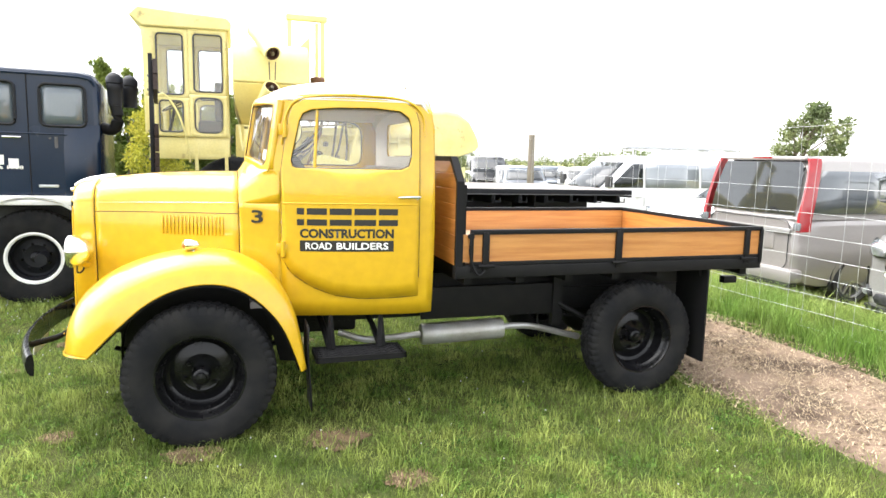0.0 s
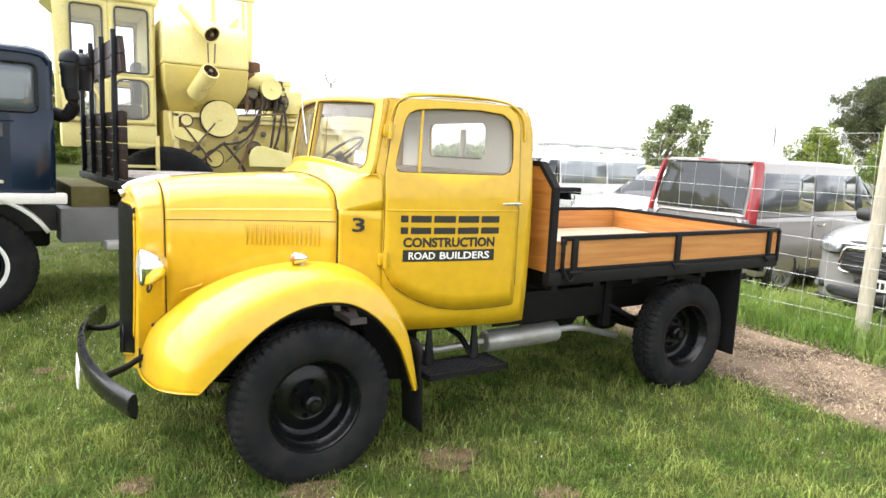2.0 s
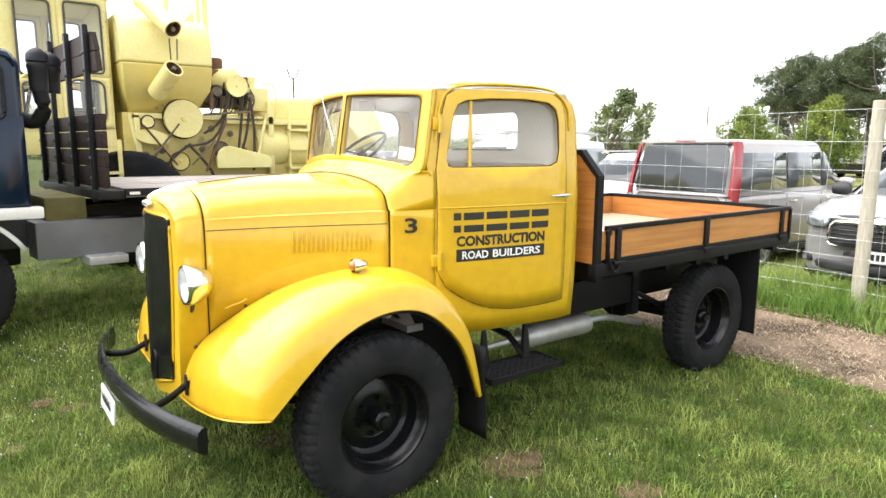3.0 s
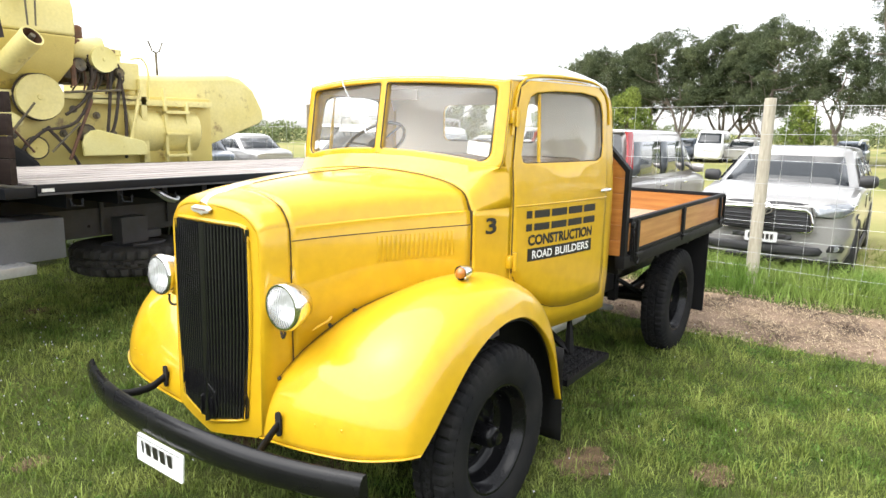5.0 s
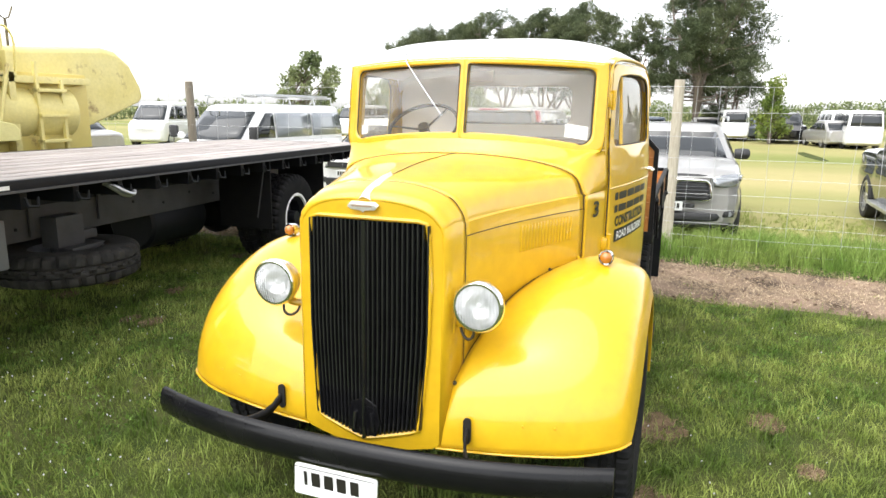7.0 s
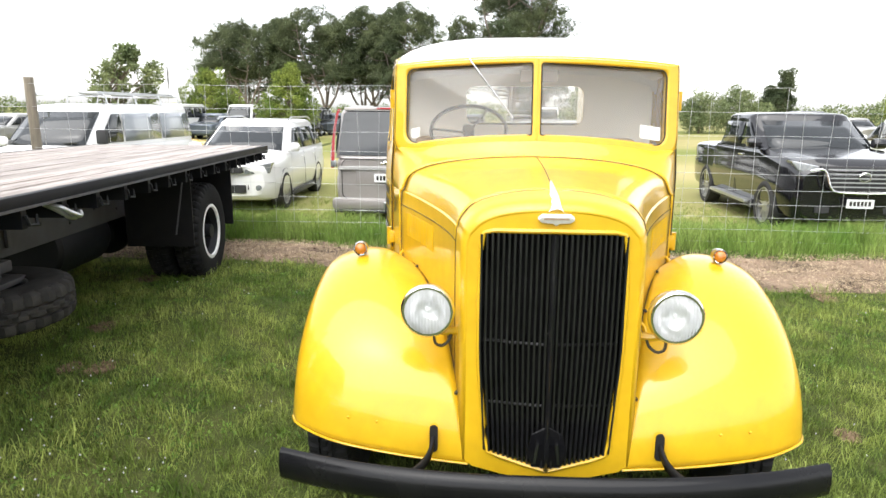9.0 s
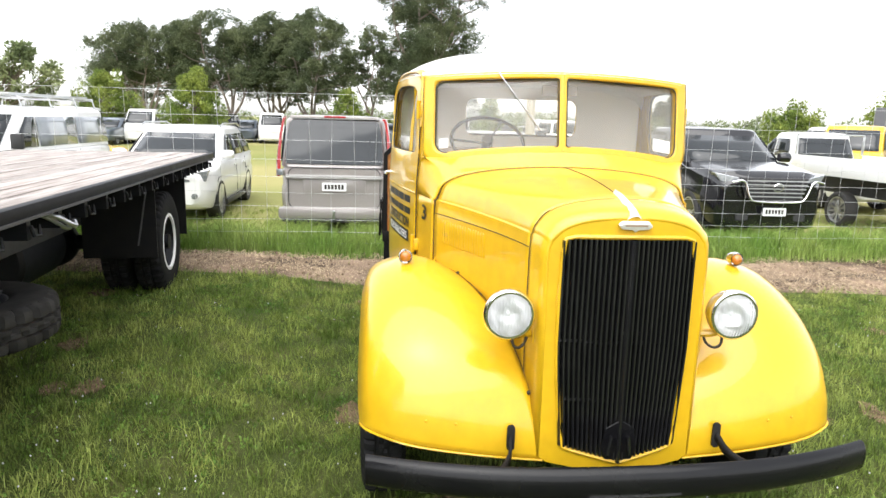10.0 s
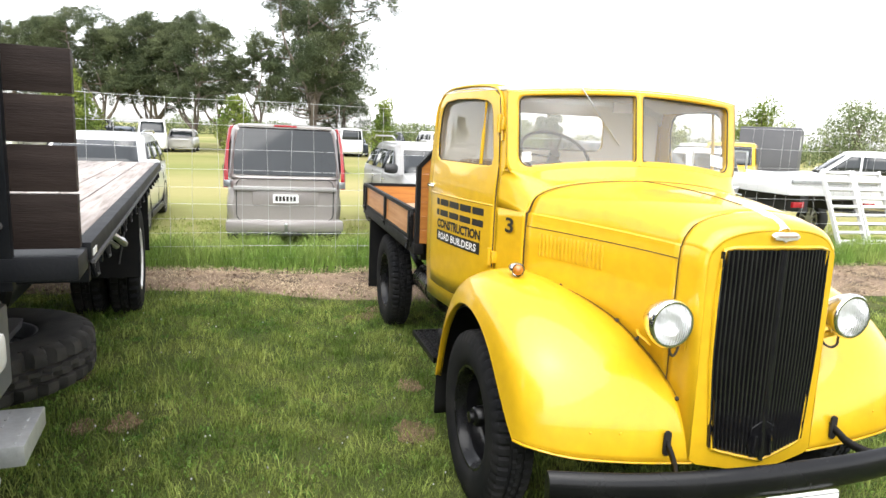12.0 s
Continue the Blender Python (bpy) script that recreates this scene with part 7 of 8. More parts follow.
for az, d, what, turn in ((-11.3, 44, sal2, 190), (-13.4, 44, fvan, 178), (0.8, 44, sal, 0), (-3.8, 46, sal2, 8), (8.5, 44, sal2, 0), (10.5, 43, fvan, 8),
                        (13, 44, sal, 4), (15.5, 42, fsuv, 0), (18.5, 41, sal2, 0), (21, 40, fvan, 6), (24, 39, sal, 0), (27, 38, fvan, 0), (30, 37, sal2, 10), (33.5, 36, sal, 5), (36.5, 35, fsuv, 0), (39.5, 34, sal2, 0), (-6.2, 47, sal, 0),
                        (-27, 48, fsuv, 0), (-30, 46, sal2, 0), (-33, 42, fvan, 190), (47, 27, sal2, 70), (50, 25, sal, 70), (53.5, 24, sal2, 72), (57, 26, fsuv, 75), (62, 23, sal2, 75), (66.5, 19.5, fvan, 85), (43, 30, fvan, 20), (71, 22, sal2, 80)):
    copy_thing(what, pose(-2.8 + d * math.cos(radians(az)), 0.6 + d * math.sin(radians(az)), 0.09, 0, 0, turn))
RAMP_ALLOY = mat("pale_ramp_alloy", (0.70, 0.70, 0.69), 0.45, metal=0.25, other=(0.58, 0.58, 0.57), scale=14)
# alloy loading ramps standing against a trailer
for y0 in (-7.90, -8.60):
    rp = thing("loading_ramp", pose(6.10, y0, 0.08, 0, 25, 0), "alloy ladder-type loading ramp leaning against a trailer", "ramp", "loading ramps")
    for yy in (0, -0.62):
        part("ramp_rail", boxes((-0.03, yy - 0.02, 0, 0.05, yy + 0.02, 1.62), bevel=0.004), RAMP_ALLOY, rp)
    for k in range(10):
        part("ramp_rung", boxes((-0.03, -0.61, 0.06 + k * 0.165, 0.04, -0.01, 0.105 + k * 0.165), bevel=0.003), RAMP_ALLOY, rp)
tl = thing("box_trailer", pose(7.0, -7.4, 0.09), "white low trailer with alloy deck edge", "trailer")
part("trailer_deck", boxes((0.05, -2.2, 0.95, 2.6, -0.1, 1.18), bevel=0.01), WHITE, tl)
part("trailer_rail", boxes((0.0, -2.2, 1.18, 0.06, -0.1, 1.24), bevel=0.004), ALU, tl)
for y0 in (-1.9, -0.6):
    part("trailer_frame", boxes((0.1, y0, 0.62, 2.5, y0 + 0.2, 0.95)), PLASTIC, tl)
for s in (-0.25, -2.05):
    w = new("wheel", WHEEL_MESHES[0])
    w.parent = tl
    w.matrix_local = pose(1.4, s, 0.34, -90, 0, 0) @ Matrix.Diagonal((0.34, 0.34, 0.34, 1))
    o = new("rim", WHEEL_MESHES[1])
    o.parent = w
for y0 in (-0.40, -2.1):
    part("tail_lamp", boxes((-0.02, y0, 0.72, 0.05, y0 + 0.25, 0.83), bevel=0.01), LAMP_RED, tl)
# grey box body and yellow bus far off
gb = thing("storage_container", pose(22.5, -22.5, 0.09, 0, 0, 45), "dark grey sheet metal container standing in the paddock", "container")
part("container_shell", boxes((0, -3.4, 0.5, 2.4, 3.4, 2.75), bevel=0.03), mat("dark_grey_sheet", (0.08, 0.08, 0.09), 0.6, other=(0.11, 0.11, 0.12), scale=1.5), gb)
part("box_window", boxes((-0.02, 2.4, 1.8, 0.02, 2.8, 2.4)), LETTER_WHITE, gb)
for y0 in (-3.2, 2.9):
    part("box_leg", boxes((0.2, y0, 0, 0.5, y0 + 0.3, 0.5)), PLASTIC, gb)
bs, *_ = car("yellow_van", pose(15.6, -12.9, 0.09, 0, 0, -42), "yellow van parked in the paddock", "van", YELLOW, 4.9, 1.85, 2.0, 1.2, (1.08, 1.2), (0.5, 1.1), (4.7, 4.85), (0.9, 3.7), 0.34, (0.6, 1.7, 2.8, 3.8, 4.7), plain=True)
car("yellow_hatchback", pose(13.6, 7.4, 0.09, 0, 0, 96), "yellow hatchback parked behind the white vehicles", "car", YELLOW, 4.0, 1.70, 1.64, 0.98, (0.90, 0.98), (0.9, 1.5), (3.5, 3.9), (0.8, 3.2), 0.31, (1.0, 2.0, 2.9, 3.6), plain=True)
for az, d in ((22.5, 46), (26, 44)):
    fl = thing("feather_flag", pose(-2.8 + d * math.cos(radians(az)), 0.6 + d * math.sin(radians(az)), 0.09), "white feather flag on a thin pole", "flag", "feather flags")
    bm = bmesh.new()
    tube(bm, [(0, 0, 0), (0, 0, 4.2)], 0.03, 6)
    part("flag_pole", bm, PLASTIC, fl)
    bm = bmesh.new()
    loft(bm, [[(0.05 * math.sin(z * 2), 0.0, z), (0.1 * math.sin(z * 2 + 1), -0.4 - 0.25 * math.sin(z), z), (0.0, -0.75 - 0.2 * math.sin(z * 1.5), z)] for z in np.linspace(2.0, 4.2, 8)])
    part("flag_cloth", bm, LETTER_WHITE, fl, thick=0.01)

# ---- dark blue flatbed truck beside the lorry ----
NAVY = mat("navy_paint", (0.006, 0.014, 0.034), 0.24, coat=0.12, other=(0.009, 0.020, 0.044), scale=4, spec=0.3)
DECK = mat("weathered_deck_board", (0.41, 0.375, 0.355), 0.7, other=(0.22, 0.185, 0.165), mix=1.0, scale=3.2, streak=(0.5, 9, 9), bump=0.003, bump_scale=22, objvar=0.16, stain=((0.055, 0.045, 0.04), 2.4, 0.56, 0.8))
STEEL_DARK = mat("dark_steel", (0.007, 0.008, 0.011), 0.5, other=(0.016, 0.016, 0.018), scale=8, bump=0.0015, spec=0.25)
STEEL_GREY = mat("grey_chassis_steel", (0.070, 0.070, 0.074), 0.6, other=(0.040, 0.037, 0.034), scale=5, bump=0.002)
TANK_GREY = mat("grey_tank_paint", (0.15, 0.155, 0.165), 0.45, other=(0.11, 0.113, 0.12), scale=4)
CHEQUER = mat("chequer_plate", (0.50, 0.51, 0.52), 0.4, metal=0.5, other=(0.38, 0.38, 0.38), scale=14, bump=0.003, bump_scale=60)
PLANK_DARK = mat("dark_stained_plank", (0.022, 0.014, 0.012), 0.62, other=(0.040, 0.028, 0.024), mix=0.9, scale=3, streak=(9, 0.8, 9), bump=0.003, bump_scale=24, objvar=0.2, spec=0.2)
RING_WHITE = mat("white_rim_ring", (0.82, 0.82, 0.81), 0.45, other=(0.70, 0.69, 0.66), scale=9)
GUARD_WHITE = mat("white_guard_paint", (0.78, 0.78, 0.77), 0.35, coat=0.3, other=(0.68, 0.68, 0.66), scale=6)
bt = thing("flat_deck_truck", pose(-0.45, 2.68, 0.10, 0, 0.5, 5.8), "dark blue flat deck truck with weathered boards and staked headboard", "truck")
DZ = 1.335
nb = 13
for k in range(nb):
    y0, y1 = 0.045 + 2.33 * k / nb, 0.045 + 2.33 * (k + 1) / nb
    part("deck_board", boxes((0.02, y0 + 0.003, DZ - 0.045, 6.30, y1 - 0.003, DZ + 0.003 * (k % 3)), bevel=0.003), DECK, bt, "grey weathered deck board")
for y0, y1 in ((-0.012, 0.044), (2.376, 2.43)):
    r = part("deck_edge_rail", boxes((0.0, y0, DZ - 0.062, 6.32, y1, DZ + 0.004), bevel=0.005), STEEL_DARK, bt, "dark steel deck edge")
    part("edge_strip", boxes((0.0, y0 - 0.010 if y0 < 0 else y1, DZ - 0.074, 6.32, y0 + 0.002 if y0 < 0 else y1 + 0.01, DZ - 0.060)), STEEL_GREY, r)
part("deck_tail_rail", boxes((6.30, 0.0, DZ - 0.105, 6.35, 2.42, DZ + 0.002), bevel=0.006), STEEL_DARK, bt)
for k in range(15):
    x = 0.25 + 0.42 * k
    part("cross_bearer", boxes((x - 0.025, 0.03, DZ - 0.19, x + 0.025, 2.39, DZ - 0.048)), STEEL_DARK, bt)
    bm = bmesh.new()
    tube(bm, [(x, 0.02, DZ - 0.115), (x + 0.01, 0.012, DZ - 0.17), (x + 0.09, 0.012, DZ - 0.18), (x + 0.095, 0.02, DZ - 0.12)], 0.010, 6)
    part("rope_hook", bm, STEEL_DARK, bt)
for y in (0.76, 1.58):
    part("sub_frame", boxes((-0.3, y, DZ - 0.30, 6.1, y + 0.08, DZ - 0.19)), STEEL_DARK, bt)
    part("chassis_rail", boxes((-3.2, y + 0.01, DZ - 0.56, 6.1, y + 0.07, DZ - 0.30), bevel=0.004), STEEL_GREY, bt, "grey drilled chassis rail")
for k in range(9):
    bm = bmesh.new()
    lathe(bm, [(0.0, 0.004), (0.014, 0.004), (0.014, 0.0)], 8, pose(0.4 + k * 0.42, 0.769, DZ - 0.40 - 0.06 * (k % 2), 90, 0, 0))
    part("chassis_bolt", bm, STEEL_DARK, bt)
# load hook on the edge
bm = bmesh.new()
tube(bm, spline([(1.02, 0.10, DZ - 0.10), (1.04, 0.03, DZ - 0.12), (1.08, -0.01, DZ - 0.16), (1.16, -0.02, DZ - 0.19), (1.20, 0.0, DZ - 0.17)], 12), 0.016, 8)
tube(bm, spline([(1.02, 0.12, DZ - 0.10), (1.05, 0.06, DZ - 0.14), (1.10, 0.02, DZ - 0.19), (1.18, 0.02, DZ - 0.205)], 10), 0.014, 8)
part("load_hook", bm, ALU, bt, "worn pale steel hook")
part("edge_marker", boxes((0.03, -0.016, DZ - 0.05, 0.12, -0.010, DZ - 0.025)), LETTER_WHITE, bt)
# spare wheel on its carrier
sp = wheel(bt, pose(1.185, 0.684, 0.575, 0, 0, 0), R=0.535, rim=0.275, half=0.130, dish=0.03, rim_mat=TANK_GREY, nuts=8, name="spare_wheel", nut_r=0.13, lugs=30, tread=0.030, tyre_mat=DUSTY_RUBBER)
cbx = part("carrier_box", boxes((1.03, 0.60, 0.70, 1.30, 0.76, 0.945), bevel=0.008), STEEL_GREY, bt, "grey spare wheel carrier")
part("carrier_foot", boxes((1.08, 0.52, 0.66, 1.46, 0.74, 0.695), bevel=0.004), STEEL_GREY, cbx)
part("carrier_lug", boxes((1.30, 0.62, 0.72, 1.46, 0.70, 0.80), bevel=0.02), STEEL_GREY, cbx)
for x0, z0 in ((0.92, 0.80), (1.62, 0.84)):
    part("carrier_stay", boxes((x0, 0.735, z0, x0 + 0.035, 0.758, 1.10), bevel=0.004), STEEL_GREY, bt)
# twin rear wheels
for k, y in enumerate((0.215, 0.505, 1.925, 2.215)):
    out = -1 if y < 1.2 else 1
    w = wheel(bt, pose(4.03, y, 0.535, 90 if out < 0 else -90, 0, 0), R=0.515, rim=0.275, half=0.128, dish=-0.07, rim_mat=STEEL_DARK, nuts=8, name="rear_wheel", nut_r=0.14, hub=0.02, lugs=38, tread=0.018)
    if k in (0, 3):
        bm = bmesh.new()
        lathe(bm, [(0.254, 0.100), (0.262, 0.120), (0.304, 0.116), (0.308, 0.092)], 48)
        part("rim_ring", bm, RING_WHITE, w, "white painted rim ring")
bm = bmesh.new()
tube(bm, [(4.03, 0.1, 0.535), (4.03, 2.3, 0.535)], 0.075, 10)
lathe(bm, [(0.0, -0.22), (0.15, -0.18), (0.24, -0.05), (0.24, 0.05), (0.15, 0.18), (0.0, 0.22)], 20, pose(4.03, 1.2, 0.535, 0, 90, 0))
part("rear_axle", bm, STEEL_DARK, bt)
w = wheel(bt, pose(2.55, 1.75, 0.535, 90, 0, 0), R=0.515, rim=0.275, half=0.128, dish=-0.07, rim_mat=STEEL_DARK, nuts=8, name="far_wheel", nut_r=0.14)
bm = bmesh.new()
lathe(bm, [(0.254, 0.100), (0.262, 0.120), (0.304, 0.116), (0.308, 0.092)], 48)
part("rim_ring", bm, RING_WHITE, w, "white painted rim ring")
part("mud_flap", boxes((3.36, 0.06, 0.50, 3.375, 0.70, DZ - 0.06)), CHASSIS, bt, "black rubber mud flap")
part("mud_flap", boxes((4.70, 0.06, 0.50, 4.715, 0.70, DZ - 0.06)), CHASSIS, bt, "black rubber mud flap")
bm = bmesh.new()
tube(bm, spline([(3.34, 0.12, DZ - 0.15), (3.34, 0.16, 0.95), (3.34, 0.22, 0.62)], 12), 0.008, 6)
part("flap_chain", bm, STEEL_GREY, bt)
bm = bmesh.new()
lathe(bm, [(0.0, 0.0), (0.24, 0.01), (0.27, 0.04), (0.27, 0.86), (0.24, 0.89), (0.0, 0.90)], 28, pose(2.35, 1.05, 0.66, 0, 90, 0))
part("air_tank", bm, STEEL_DARK, bt)
# fuel tank and step
part("fuel_tank", boxes((-0.66, 0.345, 0.705, 0.37, 0.72, 1.04), bevel=0.012), TANK_GREY, bt, "grey steel fuel tank")
st = part("chequer_step", boxes((-0.29, 0.172, 0.645, 0.042, 0.50, 0.718), bevel=0.006), CHEQUER, bt, "pale chequer plate step")
for i in range(5):
    for j in range(4):
        part("tread_dimple", boxes((-0.27 + i * 0.062 + 0.02 * (j % 2), 0.20 + j * 0.07, 0.716, -0.245 + i * 0.062 + 0.02 * (j % 2), 0.21 + j * 0.07, 0.722), bevel=0.002), CHEQUER, st)
# headboard: dark planks on steel stakes
for z0, z1 in ((1.345, 1.53), (1.535, 1.69), (1.695, 1.85), (1.855, 2.00)):
    part("headboard_plank", boxes((-0.165, 0.0, z0, -0.12, 2.40, z1 - 0.004), bevel=0.003), PLANK_DARK, bt, "dark stained headboard plank")
for z0, z1 in ((2.36, 2.53), (2.535, 2.70)):
    bm = bmesh.new()
    c0, c1 = max(0, z0 - 2.44) * 0.4, max(0, z1 - 2.44) * 0.5
    prism(bm, [(c0, z0), (2.40 - c0, z0), (2.40 - c1, z1 - 0.004), (c1, z1 - 0.004)], "x", -0.165, -0.12)
    part("headboard_plank", bm, PLANK_DARK, bt, "dark stained headboard plank")
for y in (0.22, 0.86, 1.52, 2.18):
    sk = part("headboard_stake", boxes((-0.212, y - 0.03, DZ - 0.12, -0.168, y + 0.03, 2.76), bevel=0.005), STEEL_DARK, bt, "dark steel stake")
    for z in (1.43, 1.61, 1.77, 1.92, 2.37, 2.52):
        bm = bmesh.new()
        lathe(bm, [(0.0, 0.014), (0.012, 0.012), (0.014, 0.0)], 8, pose(-0.213, y, z, 0, -90, 0))
        part("stake_bolt", bm, STEEL_GREY, sk)
part("headboard_sill", boxes((-0.215, 0.0, DZ - 0.09, -0.004, 2.42, DZ - 0.012), bevel=0.006), STEEL_DARK, bt)
# cab
bm = bmesh.new()
cab_prof = [(-2.70, 1.16), (-0.66, 1.16), (-0.62, 1.30), (-0.62, 2.40), (-0.68, 2.49), (-0.80, 2.52), (-2.45, 2.52), (-2.55, 2.48), (-2.66, 1.9)]
rows = []
for y in (0.0, 0.03, 0.10, 2.2, 2.27, 2.30):
    k = 0.0 if 0.05 < y < 2.25 else (0.035 if y in (0.03, 2.27) else 0.06)
    c = (-1.66, 1.85)
    rows.append([(c[0] + (x - c[0]) * (1 - k * 0.6), y - 0.06, c[1] + (z - c[1]) * (1 - k)) for x, z in cab_prof])
loft(bm, rows, True, True)
cb = part("cab", bm, NAVY, bt, "glossy dark blue cab", bevel=0.03)
# opaque cab windows whose bluish colour imitates mirrored sky
for x0, x1 in ((-1.18, -0.76), (-2.15, -1.40)):
    bm = bmesh.new()
    fill_panel(bm, rrect(x0, 1.93, x1, 2.36, 0.06, 4), lambda u, v: Vector((u, -0.062 - 0.0 * v, v)), 2)
    wn_ = part("cab_window", bm, mat("pale_cab_glass", (0.085, 0.105, 0.125), 0.07, coat=1.0, other=(0.16, 0.19, 0.21), scale=1.4) if x0 > -1.3 else bpy.data.materials["pale_cab_glass"], cb, "cab side window with sky reflection in its colour", thick=0.004)
    bm = bmesh.new()
    tube(bm, [(u, -0.066, v) for u, v in rrect(x0, 1.93, x1, 2.36, 0.06, 4)], 0.016, 6, True)
    part("window_rubber", bm, STEEL_DARK, wn_)
bm = bmesh.new()
tube(bm, [(-1.29, -0.062, 1.20), (-1.29, -0.064, 2.45)], 0.006, 4)
part("door_gap", bm, STEEL_DARK, cb)
bm = bmesh.new()
tube(bm, [(-1.52, -0.10, 1.80), (-1.36, -0.10, 1.80), (-1.35, -0.06, 1.80)], 0.012, 6)
part("door_handle", bm, CHROME, cb)
cab_face = lambda u, v: Vector((u, -0.066, v))
bars("name_bar", [(-2.0 + 0.13 * k, 1.56 - 0.02 * k * k * 0.25, -2.0 + 0.13 * k + w, 1.66 - 0.02 * k * k * 0.25) for k, w in ((0, 0.10), (1, 0.10), (2, 0.10), (3, 0.09), (4, 0.09))], cab_face, LETTER_WHITE, cb, "white sign-written name")
lettering("slogan", "Service Since 1998", 0.60, 0.04, lambda u, v: Vector((-1.95 + u, -0.067, 1.47 + v)), LETTER_WHITE, cb, "small white slogan")
# swelling behind the door, sill moulding, rain strip and door pressing
bm = bmesh.new()
rows = []
for z, o in ((1.18, 0.0), (1.24, 0.055), (1.45, 0.075), (1.75, 0.055), (1.92, 0.012), (1.96, 0.0)):
    rows.append([(-0.98, -0.058, z), (-0.93, -0.060 - o * 0.6, z), (-0.82, -0.060 - o, z), (-0.70, -0.058 - o, z), (-0.635, -0.050 - o * 0.4, z), (-0.628, 0.0, z)])
loft(bm, rows)
part("cab_swelling", bm, NAVY, cb, "rounded lower cab corner", smooth=60)
bm = bmesh.new()
tube(bm, spline([(-2.62, -0.066, 2.36), (-2.2, -0.072, 2.44), (-1.2, -0.072, 2.455), (-0.75, -0.070, 2.44), (-0.66, -0.064, 2.36)], 24), 0.014, 6)
part("rain_strip", bm, NAVY, cb)
bm = bmesh.new()
tube(bm, [(x, -0.066, 1.845) for x in np.linspace(-2.6, -0.66, 8)], 0.009, 6)
part("waist_pressing", bm, NAVY, cb)
for x0 in (-1.10, -1.04, -0.80):
    bm = bmesh.new()
    lathe(bm, [(0.0, 0.012), (0.010, 0.010), (0.013, 0.0)], 10, pose(x0, -0.066, 1.80, 90, 0, 0))
    part("cab_stud", bm, STEEL_GREY, cb)
part("maker_plate", boxes((-1.22, -0.070, 1.285, -1.04, -0.060, 1.315), bevel=0.003), ALU, cb, "small bright plate")
for x0 in (-1.06, -0.83):
    part("hinge_plate", boxes((x0, -0.068, 1.70, x0 + 0.03, -0.060, 1.82)), STEEL_GREY, cb)
guard = part("cab_guard_stripe", boxes((-2.72, -0.13, 1.10, -0.55, 0.02, 1.20), bevel=0.02), GUARD_WHITE, bt, "white cab sill guard")
bm = bmesh.new()
rows = []
for q in np.linspace(math.radians(30), math.radians(192), 20):
    rows.append([(-1.30 + r0 * math.cos(q), y, 0.50 + r0 * math.sin(q)) for r0, y in ((0.66, -0.13), (0.69, -0.13), (0.70, -0.10), (0.70, 0.25))])
loft(bm, rows)
arch = part("wheel_guard", bm, GUARD_WHITE, bt, "white wheel arch guard", thick=0.012)
w = wheel(bt, pose(-1.37, 0.31, 0.53, 90, 0, 0), R=0.515, rim=0.275, half=0.128, dish=-0.05, rim_mat=STEEL_DARK, nuts=8, name="front_wheel", nut_r=0.14, hub=0.05)
bm = bmesh.new()
lathe(bm, [(0.245, 0.098), (0.262, 0.114), (0.302, 0.110), (0.304, 0.092)], 48)
part("rim_ring", bm, RING_WHITE, w, "white painted rim ring")
w = wheel(bt, pose(-1.37, 2.24, 0.53, -90, 0, 0), R=0.515, rim=0.275, half=0.128, dish=-0.05, rim_mat=STEEL_DARK, nuts=8, name="front_wheel", nut_r=0.14)
bm = bmesh.new()
tube(bm, [(-1.30, 0.1, 0.53), (-1.30, 2.2, 0.53)], 0.06, 10)
part("front_axle", bm, STEEL_DARK, bt)
part("engine_block", boxes((-2.2, 0.85, 0.6, -0.7, 1.6, 1.2), bevel=0.04), STEEL_DARK, bt)
for o in (cb, guard, arch):
    o.location = (-0.07, 0.25, 0)
# air intake stacks behind the cab
for dx, dy in ((0.0, 0.05), (0.14, 0.28)):
    bm = bmesh.new()
    lathe(bm, [(0.0, 0.36), (0.05, 0.34), (0.085, 0.30), (0.088, 0.24), (0.078, 0.23), (0.088, 0.20), (0.078, 0.17), (0.072, 0.0), (0.0, 0.0)], 18, pose(-0.55 + dx, dy + 0.25, 2.18))
    part("air_intake", bm, STEEL_DARK, bt, "dark ribbed air intake")
bm = bmesh.new()
tube(bm, spline([(-0.55, 0.30, 2.2), (-0.53, 0.30, 2.02), (-0.59, 0.35, 1.92), (-0.69, 0.39, 1.94)], 10), 0.062, 12)
part("intake_elbow", bm, CHASSIS, bt)
# greenish engine clutter between cab and deck
bm = bmesh.new()
box(bm, -0.55, 0.5, 1.0, -0.2, 1.9, 1.25, 0.03)
part("air_cleaner", bm, mat("dull_olive_paint", (0.16, 0.14, 0.04), 0.7, other=(0.08, 0.07, 0.03), scale=9), bt)

# ---- pale yellow combine harvester behind the blue truck ----
HAY = mat("faded_yellow_paint", (0.72, 0.635, 0.27), 0.5, coat=0.15, other=(0.66, 0.56, 0.19), mix=0.8, scale=2.2, bump=0.001, bump_scale=30, stain=((0.20, 0.10, 0.04), 2.6, 0.60, 0.75))
# deeper, more stained yellow for the lower flanks and small parts
HAY_DEEP = mat("deeper_yellow_paint", (0.65, 0.54, 0.16), 0.5, coat=0.15, other=(0.56, 0.44, 0.12), mix=0.8, scale=2.5, bump=0.001, stain=((0.16, 0.08, 0.035), 3.2, 0.575, 0.85))
HAY_PALE = mat("pale_cream_paint", (0.76, 0.69, 0.30), 0.5, other=(0.68, 0.59, 0.20), mix=0.8, scale=3, stain=((0.22, 0.12, 0.05), 4.0, 0.61, 0.7))
BELT = mat("drive_belt", (0.035, 0.028, 0.022), 0.8, other=(0.09, 0.06, 0.035), scale=8)
